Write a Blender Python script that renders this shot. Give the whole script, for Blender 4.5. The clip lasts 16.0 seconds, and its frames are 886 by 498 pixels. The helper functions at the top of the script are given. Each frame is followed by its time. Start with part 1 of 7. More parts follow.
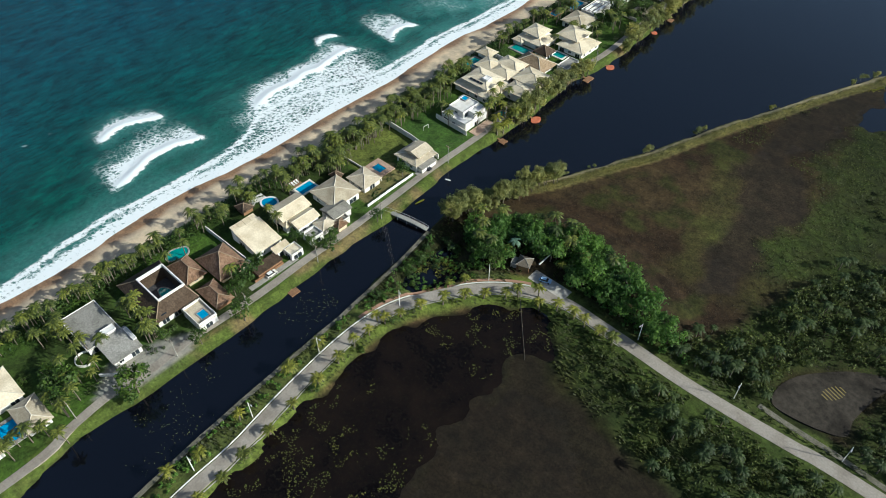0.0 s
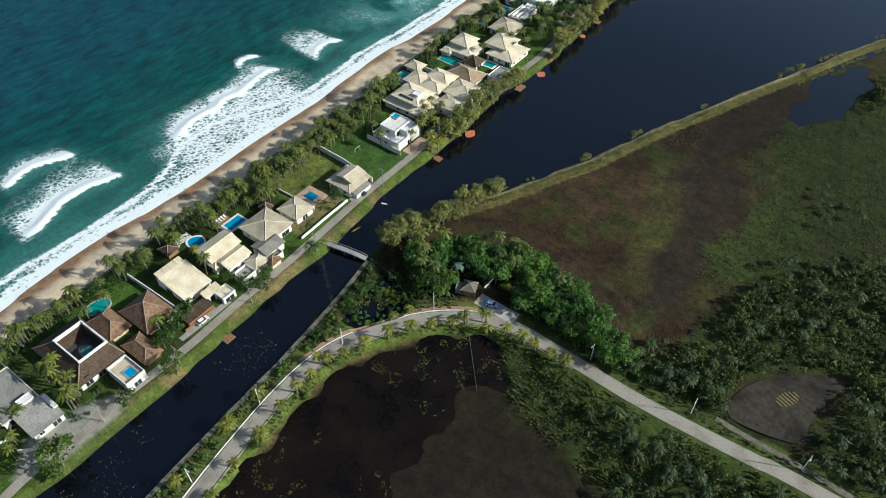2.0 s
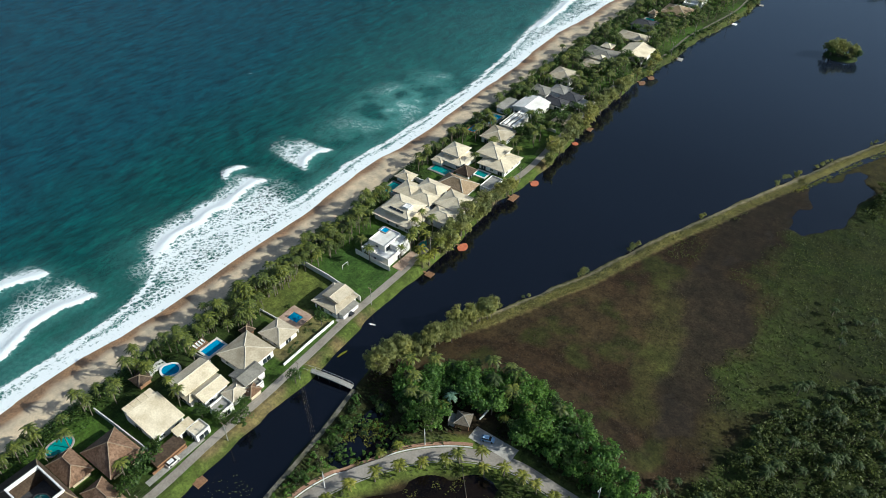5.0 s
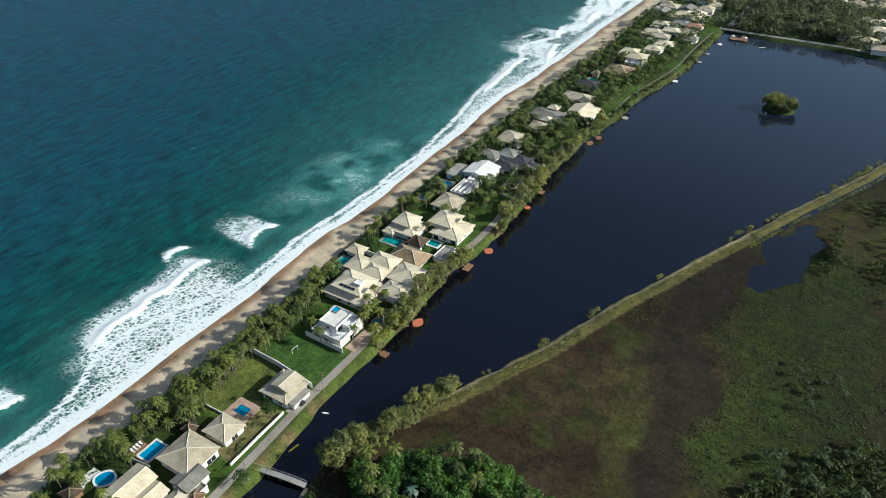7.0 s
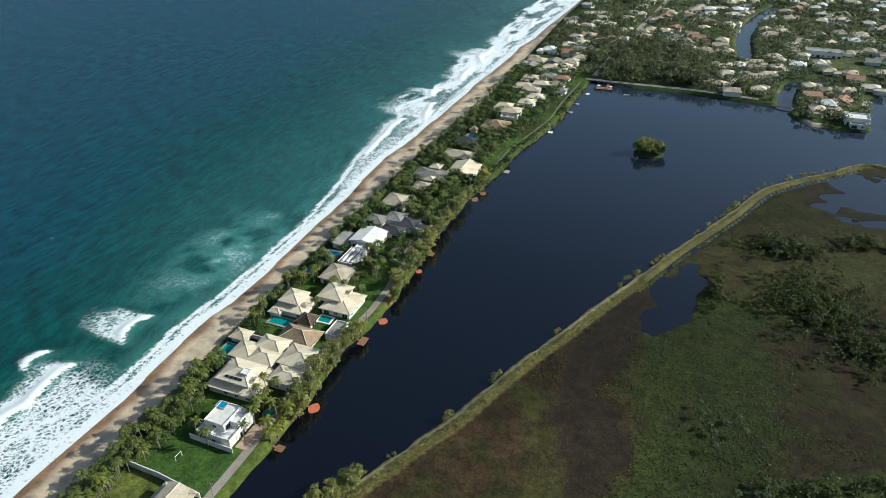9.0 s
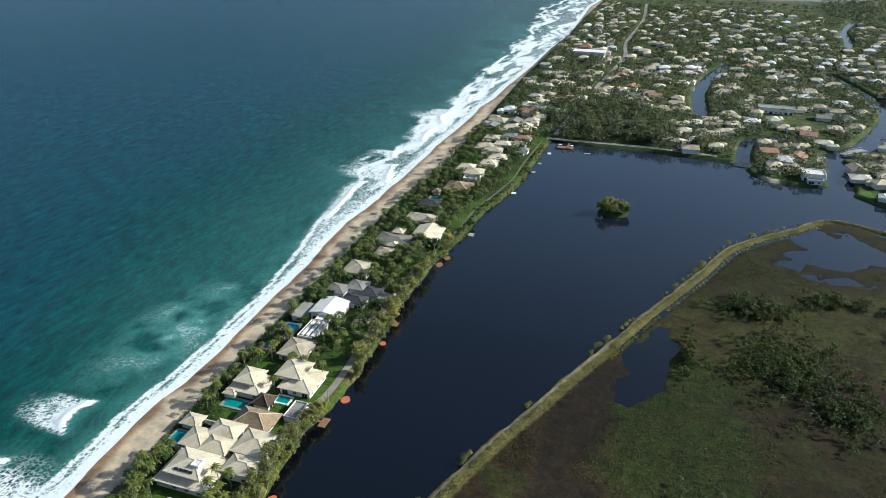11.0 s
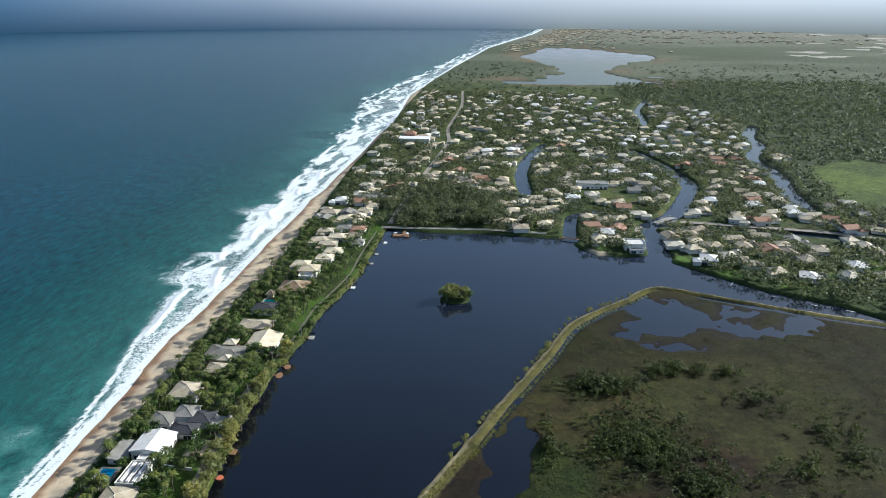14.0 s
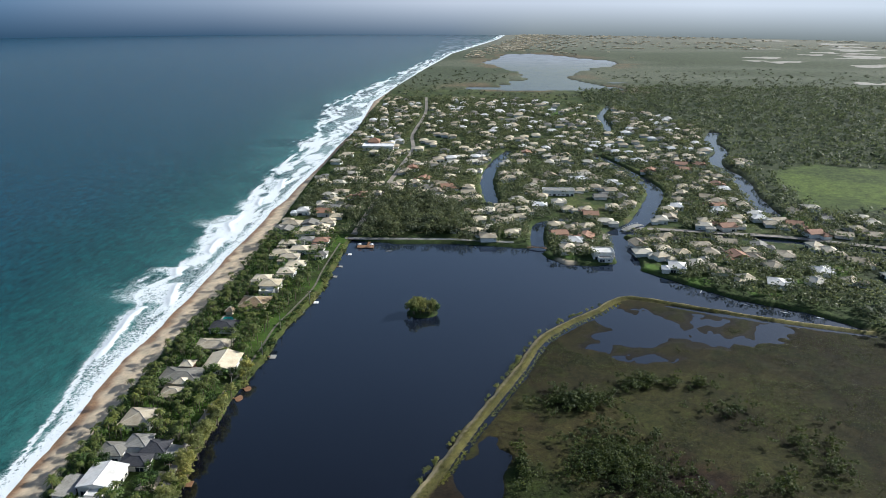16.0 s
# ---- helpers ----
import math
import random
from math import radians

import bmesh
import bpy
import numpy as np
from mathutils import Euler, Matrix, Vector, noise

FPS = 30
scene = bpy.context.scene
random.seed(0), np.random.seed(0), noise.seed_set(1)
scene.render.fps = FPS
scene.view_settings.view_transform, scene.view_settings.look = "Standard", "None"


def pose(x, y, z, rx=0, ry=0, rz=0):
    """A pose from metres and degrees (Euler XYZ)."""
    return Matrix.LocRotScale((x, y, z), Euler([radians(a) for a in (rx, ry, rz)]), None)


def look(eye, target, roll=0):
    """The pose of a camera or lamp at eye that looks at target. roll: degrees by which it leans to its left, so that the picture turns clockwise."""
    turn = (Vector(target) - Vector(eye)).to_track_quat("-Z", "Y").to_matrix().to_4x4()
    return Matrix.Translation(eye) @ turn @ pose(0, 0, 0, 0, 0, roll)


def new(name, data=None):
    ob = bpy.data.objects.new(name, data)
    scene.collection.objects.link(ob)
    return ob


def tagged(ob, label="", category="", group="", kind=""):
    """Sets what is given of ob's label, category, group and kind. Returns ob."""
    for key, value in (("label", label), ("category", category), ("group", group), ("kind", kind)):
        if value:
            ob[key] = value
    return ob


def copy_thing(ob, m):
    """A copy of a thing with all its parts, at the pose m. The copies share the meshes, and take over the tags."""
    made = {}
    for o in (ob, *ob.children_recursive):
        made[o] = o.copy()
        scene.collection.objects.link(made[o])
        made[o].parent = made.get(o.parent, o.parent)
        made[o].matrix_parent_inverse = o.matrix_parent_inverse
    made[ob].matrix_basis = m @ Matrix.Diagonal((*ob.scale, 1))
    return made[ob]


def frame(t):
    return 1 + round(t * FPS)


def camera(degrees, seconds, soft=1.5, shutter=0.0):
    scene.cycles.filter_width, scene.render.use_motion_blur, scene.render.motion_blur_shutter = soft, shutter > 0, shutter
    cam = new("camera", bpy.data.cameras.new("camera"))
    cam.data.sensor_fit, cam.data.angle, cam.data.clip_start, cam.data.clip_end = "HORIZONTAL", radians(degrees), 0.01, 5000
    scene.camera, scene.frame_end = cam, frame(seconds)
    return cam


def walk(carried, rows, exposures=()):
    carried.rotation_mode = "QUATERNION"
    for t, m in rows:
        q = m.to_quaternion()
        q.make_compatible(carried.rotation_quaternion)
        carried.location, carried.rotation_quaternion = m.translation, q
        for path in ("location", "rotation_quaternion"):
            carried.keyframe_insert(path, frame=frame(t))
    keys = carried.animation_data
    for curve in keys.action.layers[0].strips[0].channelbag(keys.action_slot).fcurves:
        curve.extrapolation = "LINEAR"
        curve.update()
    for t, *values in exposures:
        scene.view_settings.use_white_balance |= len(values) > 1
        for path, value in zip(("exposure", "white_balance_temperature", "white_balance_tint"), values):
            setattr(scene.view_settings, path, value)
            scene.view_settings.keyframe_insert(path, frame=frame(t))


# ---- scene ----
cam = camera(63.56, 16.0, soft=0.85)
# seconds, eye x y z, tilt and heading in degrees
PATH = [
    (0, 150.00, 0.00, 183.93, 44.197, -0.066, 42.771),
    (0.5, 147.89, 2.90, 183.80, 44.156, 0.107, 38.713),
    (1, 145.90, 5.78, 183.82, 44.031, 0.188, 37.114),
    (1.5, 143.96, 8.74, 183.81, 43.909, 0.214, 36.607),
    (2, 142.05, 11.71, 183.81, 44.062, 0.207, 36.453),
    (2.5, 140.18, 14.56, 183.88, 45.083, 0.179, 36.298),
    (3, 138.34, 17.17, 183.82, 46.328, 0.188, 36.148),
    (3.5, 136.63, 19.65, 183.69, 47.467, 0.155, 36.044),
    (4, 135.07, 22.23, 183.61, 48.680, 0.026, 36.009),
    (6.5, 127.96, 36.37, 184.40, 54.082, -0.358, 34.320),
    (7, 126.79, 39.47, 184.28, 55.174, -0.334, 31.871),
    (7.5, 125.82, 42.66, 184.07, 56.273, -0.306, 28.583),
    (8, 124.83, 45.74, 183.89, 57.360, -0.250, 25.261),
    (8.5, 123.77, 48.73, 183.90, 58.310, -0.234, 23.104),
    (9, 122.65, 51.76, 184.02, 59.376, -0.265, 21.916),
    (11.5, 117.51, 67.86, 185.46, 64.733, -0.168, 16.614),
    (12, 116.58, 71.07, 185.66, 65.904, -0.058, 13.226),
    (12.5, 115.81, 74.30, 185.73, 67.072, -0.004, 9.948),
    (13, 115.24, 77.63, 185.60, 68.210, 0.085, 7.017),
    (13.5, 114.69, 80.96, 185.38, 69.279, 0.092, 5.427),
    (14, 114.15, 84.27, 185.13, 70.189, 0.120, 4.930),
    (14.5, 113.68, 87.58, 184.95, 70.833, 0.110, 4.814),
    (15, 113.36, 90.98, 184.92, 70.747, 0.142, 4.624),
    (15.5, 113.15, 94.30, 184.91, 70.677, 0.184, 3.842),
    (16, 112.90, 97.45, 184.82, 70.619, 0.262, 2.020),
]
walk(cam, [(t, pose(x, y, z, tilt, 0, turn) @ pose(0, 0, 0, 0, 0, lean)) for t, x, y, z, tilt, lean, turn in PATH], [(0, 0.18, 5720, 3), (9, 0.18, 5700, 3), (13.2, 0.38, 5560, 6), (16, 0.26, 5680, 9)])

# ---- world and sun ----
SUN_EL, SUN_AZ = 28.0, 64.5          # degrees; azimuth from +y towards +x
world = bpy.data.worlds.new("sky")
scene.world = world
world.use_nodes = True
wn = world.node_tree
sky = wn.nodes.new("ShaderNodeTexSky")
sky.sky_type = "NISHITA"
sky.sun_disc = False
sky.sun_elevation, sky.sun_rotation = radians(SUN_EL), radians(SUN_AZ)
sky.air_density, sky.dust_density, sky.ozone_density = 1.1, 2.4, 1.0
wn.nodes["Background"].inputs[1].default_value = 0.085
wn.links.new(sky.outputs[0], wn.nodes["Background"].inputs[0])

sun_way = Vector((math.sin(radians(SUN_AZ)) * math.cos(radians(SUN_EL)),
                  math.cos(radians(SUN_AZ)) * math.cos(radians(SUN_EL)), math.sin(radians(SUN_EL))))
sun = new("sun", bpy.data.lights.new("sun", "SUN"))
sun.data.energy, sun.data.angle, sun.data.color = 5.2, radians(0.5), (1.0, 0.93, 0.80)
sun.matrix_world = look(sun_way * 400, (0, 0, 0))

# ---- materials ----
def nodes_of(name):
    m = bpy.data.materials.new(name)
    m.use_nodes = True
    t = m.node_tree
    return m, t, t.nodes["Principled BSDF"]


def add(t, kind, **sockets):
    n = t.nodes.new(kind)
    for key, value in sockets.items():
        n.inputs[key].default_value = value
    return n


def noise_of(t, vec, scale, detail=4.0, rough=0.6):
    n = add(t, "ShaderNodeTexNoise", Scale=scale, Detail=detail, Roughness=rough)
    t.links.new(vec, n.inputs["Vector"])
    return n.outputs["Fac"]


def ramp(t, fac, stops):
    r = t.nodes.new("ShaderNodeValToRGB")
    while len(r.color_ramp.elements) < len(stops):
        r.color_ramp.elements.new(0.5)
    for e, (at, col) in zip(r.color_ramp.elements, stops):
        e.position, e.color = at, (*col, 1) if len(col) == 3 else col
    t.links.new(fac, r.inputs[0])
    return r.outputs[0]


def mix(t, kind, fac, a, b):
    n = t.nodes.new("ShaderNodeMix")
    n.data_type, n.blend_type = "RGBA", kind
    for value, socket in ((fac, n.inputs[0]), (a, n.inputs[6]), (b, n.inputs[7])):
        if isinstance(value, bpy.types.NodeSocket):
            t.links.new(value, socket)
        elif isinstance(value, (int, float)):
            socket.default_value = value
        else:
            socket.default_value = (*value, 1)
    return n.outputs[2]


def bump(t, p, height, strength, distance):
    b = add(t, "ShaderNodeBump", Strength=strength, Distance=distance)
    t.links.new(height, b.inputs["Height"])
    t.links.new(b.outputs[0], p.inputs["Normal"])


def surface(name, low, high, fine=2.0, coarse=0.2, rough=0.8, relief=0.3, depth=0.1, per_object=0.0, spec=0.3, metal=0.0, stain=(1, 1, 1)):
    """A weathered surface: two colours mixed by fine and coarse noise, with stains and relief."""
    m, t, p = nodes_of(name)
    pos = t.nodes.new("ShaderNodeNewGeometry").outputs["Position"]
    f, c = noise_of(t, pos, fine), noise_of(t, pos, coarse, 3.0)
    col = mix(t, "MIX", ramp(t, f, [(0.3, (0, 0, 0)), (0.7, (1, 1, 1))]), low, high)
    dirt = mix(t, "MIX", ramp(t, c, [(0.42, (0, 0, 0)), (0.68, (1, 1, 1))]), (1, 1, 1), stain)
    col = mix(t, "MULTIPLY", 1.0, col, dirt)
    if per_object:
        info = t.nodes.new("ShaderNodeObjectInfo").outputs["Random"]
        lo, hi = 1 - per_object, 1 + per_object
        col = mix(t, "MULTIPLY", 1.0, col, ramp(t, info, [(0, (lo, lo * 0.98, lo * 0.94)), (1, (hi, hi, hi * 1.03))]))
    t.links.new(col, p.inputs["Base Color"])
    p.inputs["Roughness"].default_value, p.inputs["Specular IOR Level"].default_value = rough, spec
    p.inputs["Metallic"].default_value = metal
    bump(t, p, f, relief, depth)
    return m


def leafy(name, dark, light, fine=0.9, gloss=0.35, through_light=0.25):
    """Foliage: every leaf clump has its own shade, some light comes through."""
    m, t, p = nodes_of(name)
    geo = t.nodes.new("ShaderNodeNewGeometry")
    isl = geo.outputs["Random Per Island"]
    big = noise_of(t, geo.outputs["Position"], 0.06, 3.0)
    col = mix(t, "MIX", isl, dark, light)
    col = mix(t, "MULTIPLY", 1.0, col, ramp(t, big, [(0.35, (0.72, 0.75, 0.8)), (0.65, (1.2, 1.15, 0.95))]))
    info = t.nodes.new("ShaderNodeObjectInfo").outputs["Random"]
    col = mix(t, "MULTIPLY", 1.0, col, ramp(t, info, [(0, (0.75, 0.8, 0.8)), (1, (1.25, 1.15, 1.0))]))
    t.links.new(col, p.inputs["Base Color"])
    p.inputs["Roughness"].default_value, p.inputs["Specular IOR Level"].default_value = 0.55, gloss
    tr = t.nodes.new("ShaderNodeBsdfTranslucent")
    t.links.new(col, tr.inputs[0])
    mx = add(t, "ShaderNodeMixShader", Fac=through_light)
    t.links.new(p.outputs[0], mx.inputs[1])
    t.links.new(tr.outputs[0], mx.inputs[2])
    t.links.new(mx.outputs[0], t.nodes["Material Output"].inputs[0])
    return m


def ground_mat():
    m, t, p = nodes_of("ground_cover")
    pos = t.nodes.new("ShaderNodeNewGeometry").outputs["Position"]
    a = t.nodes.new("ShaderNodeVertexColor")
    a.layer_name = "cover"
    f, c, s = noise_of(t, pos, 1.3, 6.0, 0.7), noise_of(t, pos, 0.12, 5.0, 0.6), noise_of(t, pos, 0.35, 4.0, 0.65)
    pale = t.nodes.new("ShaderNodeRGBToBW")
    t.links.new(a.outputs[0], pale.inputs[0])
    grainy = ramp(t, pale.outputs[0], [(0.10, (1, 1, 1)), (0.30, (0.22, 0.22, 0.22))])
    col = mix(t, "MULTIPLY", grainy, a.outputs[0], ramp(t, f, [(0.28, (0.45, 0.45, 0.45)), (0.72, (1.55, 1.5, 1.45))]))
    col = mix(t, "MULTIPLY", 1.0, col, ramp(t, c, [(0.35, (0.72, 0.75, 0.78)), (0.65, (1.25, 1.22, 1.15))]))
    col = mix(t, "MULTIPLY", grainy, col, ramp(t, s, [(0.35, (0.7, 0.68, 0.66)), (0.62, (1.2, 1.22, 1.1))]))
    t.links.new(col, p.inputs["Base Color"])
    t.links.new(a.outputs[1], p.inputs["Roughness"])
    p.inputs["Specular IOR Level"].default_value = 0.15
    bump(t, p, f, 0.5, 0.25)
    return m


def lagoon_mat():
    m, t, p = nodes_of("tea_dark_lagoon_water")
    pos = t.nodes.new("ShaderNodeNewGeometry").outputs["Position"]
    c, f = noise_of(t, pos, 0.02, 4.0), noise_of(t, pos, 1.1, 3.0)
    sep = t.nodes.new("ShaderNodeSeparateXYZ")
    t.links.new(pos, sep.inputs[0])
    # far water turns paler and bluer: haze and sky reflection put into the colour
    far_haze = add(t, "ShaderNodeMapRange")
    far_haze.inputs[1].default_value, far_haze.inputs[2].default_value = 330, 640
    t.links.new(sep.outputs[1], far_haze.inputs[0])
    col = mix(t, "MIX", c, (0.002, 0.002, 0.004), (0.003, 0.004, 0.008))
    t.links.new(mix(t, "MIX", far_haze.outputs[0], col, mix(t, "MIX", c, (0.014, 0.021, 0.037), (0.021, 0.031, 0.052))), p.inputs["Base Color"])
    t.links.new(ramp(t, c, [(0.3, (0.05, 0.05, 0.05)), (0.7, (0.14, 0.14, 0.14))]), p.inputs["Roughness"])
    p.inputs["IOR"].default_value = 1.4
    p.inputs["Specular IOR Level"].default_value = 1.0
    bump(t, p, f, 0.16, 0.05)
    return m


def pond_mat():
    m, t, p = nodes_of("peat_brown_pond_water")
    pos = t.nodes.new("ShaderNodeNewGeometry").outputs["Position"]
    c, f = noise_of(t, pos, 0.07, 6.0, 0.65), noise_of(t, pos, 0.9, 6.0, 0.7)
    col = mix(t, "MIX", ramp(t, c, [(0.38, (0, 0, 0)), (0.66, (1, 1, 1))]), (0.004, 0.003, 0.003), (0.012, 0.008, 0.006))
    t.links.new(mix(t, "MIX", ramp(t, f, [(0.52, (0, 0, 0)), (0.75, (1, 1, 1))]), col, (0.015, 0.013, 0.008)), p.inputs["Base Color"])
    p.inputs["Roughness"].default_value, p.inputs["IOR"].default_value, p.inputs["Specular IOR Level"].default_value = 0.16, 1.33, 0.3
    bump(t, p, f, 0.12, 0.05)
    return m


def sea_mat():
    m, t, p = nodes_of("sea_water")
    pos = t.nodes.new("ShaderNodeNewGeometry").outputs["Position"]
    a = t.nodes.new("ShaderNodeVertexColor")
    a.layer_name = "sea"
    sep = t.nodes.new("ShaderNodeSeparateColor")
    t.links.new(a.outputs[0], sep.inputs[0])
    foam, shallow, churn = sep.outputs[0], sep.outputs[1], sep.outputs[2]
    stretch = t.nodes.new("ShaderNodeMapping")
    stretch.inputs["Scale"].default_value, stretch.inputs["Rotation"].default_value = (1.0, 0.4, 1.0), (0, 0, 0.25)
    t.links.new(pos, stretch.inputs["Vector"])
    big, lace, chop = noise_of(t, pos, 0.035, 4.0), noise_of(t, pos, 0.55, 8.0, 0.72), noise_of(t, stretch.outputs[0], 0.42, 8.0, 0.72)
    vor = add(t, "ShaderNodeTexVoronoi", Scale=0.55)
    vor.feature = "DISTANCE_TO_EDGE"
    warp = mix(t, "ADD", 1.0, pos, mix(t, "MULTIPLY", 1.0, mix(t, "SUBTRACT", 1.0, lace, (0.5, 0.5, 0.5)), (5, 5, 5)))
    t.links.new(warp, vor.inputs["Vector"])
    deep = mix(t, "MIX", big, (0.002, 0.037, 0.066), (0.004, 0.053, 0.090))
    teal = mix(t, "MIX", big, (0.002, 0.045, 0.036), (0.005, 0.074, 0.058))
    col = mix(t, "MIX", shallow, deep, teal)
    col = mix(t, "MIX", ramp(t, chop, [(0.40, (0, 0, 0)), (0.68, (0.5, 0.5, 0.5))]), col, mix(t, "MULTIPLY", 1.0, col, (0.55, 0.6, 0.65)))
    # wave shading put into the colour: swell noise darkens and lightens the water
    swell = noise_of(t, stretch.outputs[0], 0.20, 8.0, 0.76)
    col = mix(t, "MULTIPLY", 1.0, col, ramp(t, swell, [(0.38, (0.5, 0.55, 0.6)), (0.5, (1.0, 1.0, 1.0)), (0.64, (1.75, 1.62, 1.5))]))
    milky = t.nodes.new("ShaderNodeMath")
    milky.operation = "MULTIPLY"
    t.links.new(churn, milky.inputs[0])
    t.links.new(lace, milky.inputs[1])
    col = mix(t, "MIX", milky.outputs[0], col, (0.16, 0.42, 0.38))
    # lace: foam holds where the mask beats the torn pattern
    edge = ramp(t, vor.outputs["Distance"], [(0.0, (1, 1, 1)), (0.22, (0.25, 0.25, 0.25)), (0.6, (0, 0, 0))])
    torn = mix(t, "MIX", 0.2, mix(t, "MIX", 0.5, lace, noise_of(t, pos, 0.22, 9.0, 0.75)), edge)
    sharp = add(t, "ShaderNodeMapRange")
    sharp.inputs[1].default_value, sharp.inputs[2].default_value = 0.27, 0.57
    sharp.inputs[3].default_value, sharp.inputs[4].default_value = 0.14, 0.72
    t.links.new(torn, sharp.inputs[0])
    torn = sharp.outputs[0]
    lift = t.nodes.new("ShaderNodeMath")
    lift.operation = "ADD"
    t.links.new(foam, lift.inputs[0])
    t.links.new(torn, lift.inputs[1])
    white = ramp(t, lift.outputs[0], [(0.76, (0, 0, 0)), (0.92, (0.35, 0.35, 0.35)), (1.12, (1, 1, 1))])
    t.links.new(mix(t, "MIX", white, col, (0.80, 0.84, 0.85)), p.inputs["Base Color"])
    t.links.new(ramp(t, white, [(0, (0.17, 0.17, 0.17)), (1, (0.8, 0.8, 0.8))]), p.inputs["Roughness"])
    p.inputs["IOR"].default_value = 1.33
    p.inputs["Specular IOR Level"].default_value = 0.35
    relief = t.nodes.new("ShaderNodeMath")
    relief.operation = "ADD"
    t.links.new(chop, relief.inputs[0])
    t.links.new(lace, relief.inputs[1])
    more = t.nodes.new("ShaderNodeMath")
    more.operation = "MULTIPLY_ADD"
    t.links.new(swell, more.inputs[0])
    more.inputs[1].default_value = 2.2
    t.links.new(relief.outputs[0], more.inputs[2])
    bump(t, p, more.outputs[0], 0.32, 1.3)
    calm = add(t, "ShaderNodeMapRange")
    calm.inputs[3].default_value, calm.inputs[4].default_value = 0.32, 0.07
    t.links.new(a.outputs[1], calm.inputs[0])
    t.links.new(calm.outputs[0], p.inputs["Normal"].links[0].from_node.inputs["Strength"])
    return m


GROUND, LAGOON, SEA, PONDWATER = ground_mat(), lagoon_mat(), sea_mat(), pond_mat()
BRICK = surface("sun_bleached_brick", (0.36, 0.24, 0.17), (0.50, 0.37, 0.28), 1.6, 0.3, 0.85, 0.3, 0.03, stain=(0.8, 0.78, 0.75))
YELLOWPALM = leafy("young_palm_frond", (0.085, 0.110, 0.014), (0.320, 0.330, 0.055), gloss=0.5, through_light=0.4)
ASPHALT = surface("worn_paving", (0.26, 0.232, 0.195), (0.37, 0.333, 0.285), 1.6, 0.15, 0.85, 0.2, 0.03, stain=(0.72, 0.70, 0.68))
PALEPAVING = surface("pale_gravel_paving", (0.36, 0.335, 0.295), (0.50, 0.47, 0.42), 1.4, 0.2, 0.9, 0.3, 0.04, stain=(0.75, 0.73, 0.7))
KERB = surface("limewashed_kerb", (0.55, 0.54, 0.5), (0.78, 0.77, 0.73), 0.8, 0.2, 0.8, 0.1, 0.02)
STONEBANK = surface("mossy_bank_stone", (0.10, 0.095, 0.07), (0.22, 0.20, 0.16), 1.8, 0.3, 0.9, 0.5, 0.1, stain=(0.6, 0.62, 0.5))
CONCRETE = surface("weathered_concrete", (0.26, 0.25, 0.22), (0.40, 0.38, 0.35), 1.5, 0.25, 0.85, 0.25, 0.03, stain=(0.65, 0.65, 0.62))
WHITE = surface("white_render", (0.70, 0.69, 0.66), (0.82, 0.81, 0.78), 0.7, 0.25, 0.75, 0.08, 0.02, 0.06, stain=(0.86, 0.84, 0.8))
CREAM = surface("cream_tiles", (0.54, 0.465, 0.325), (0.74, 0.655, 0.485), 2.2, 0.2, 0.75, 0.35, 0.06, 0.14, stain=(0.78, 0.75, 0.7))
TAN = surface("sand_tiles", (0.39, 0.335, 0.24), (0.56, 0.49, 0.365), 2.2, 0.2, 0.8, 0.35, 0.06, 0.18, stain=(0.72, 0.7, 0.66))
GREYROOF = surface("grey_tiles", (0.20, 0.19, 0.17), (0.34, 0.33, 0.29), 1.8, 0.2, 0.8, 0.35, 0.06, 0.2, stain=(0.7, 0.7, 0.68))
DARKROOF = surface("dark_slate_tiles", (0.035, 0.035, 0.04), (0.08, 0.08, 0.085), 1.8, 0.2, 0.7, 0.35, 0.06, 0.15)
BROWNROOF = surface("aged_timber_shingles", (0.045, 0.030, 0.020), (0.11, 0.078, 0.052), 1.6, 0.3, 0.85, 0.6, 0.12, 0.1, stain=(0.7, 0.66, 0.6))
THATCH = surface("palm_thatch", (0.12, 0.074, 0.045), (0.28, 0.175, 0.112), 1.4, 0.3, 0.95, 0.9, 0.2, 0.12, stain=(0.65, 0.6, 0.55))
GOLDTHATCH = surface("golden_thatch", (0.21, 0.15, 0.09), (0.40, 0.30, 0.19), 1.4, 0.3, 0.95, 0.9, 0.2, 0.08, stain=(0.75, 0.72, 0.66))
RED = surface("terracotta", (0.28, 0.155, 0.10), (0.40, 0.245, 0.165), 1.6, 0.3, 0.85, 0.3, 0.05, 0.1)
TIMBER = surface("deck_timber", (0.16, 0.085, 0.045), (0.30, 0.17, 0.09), 2.0, 0.4, 0.75, 0.3, 0.03, 0.1)
BARK = surface("bark", (0.09, 0.075, 0.055), (0.20, 0.17, 0.13), 3.0, 0.6, 0.95, 0.5, 0.05)
GLASS = surface("dark_window_glass", (0.015, 0.02, 0.025), (0.03, 0.04, 0.05), 0.5, 0.3, 0.06, 0.0, 0.01, spec=0.6)
TILEPOOL = surface("pool_water", (0.008, 0.21, 0.42), (0.02, 0.30, 0.52), 1.2, 0.5, 0.08, 0.15, 0.03, 0.25, spec=0.5)
TEALPOOL = surface("green_pool_water", (0.01, 0.20, 0.19), (0.02, 0.30, 0.27), 1.2, 0.5, 0.08, 0.15, 0.03, spec=0.5)
SAND = surface("dune_sand", (0.34, 0.32, 0.28), (0.46, 0.43, 0.38), 0.3, 0.03, 0.9, 0.2, 0.1, stain=(0.7, 0.72, 0.66))
STEEL = surface("galvanised_steel", (0.45, 0.45, 0.44), (0.6, 0.6, 0.58), 2.0, 0.5, 0.5, 0.05, 0.01, metal=0.3)
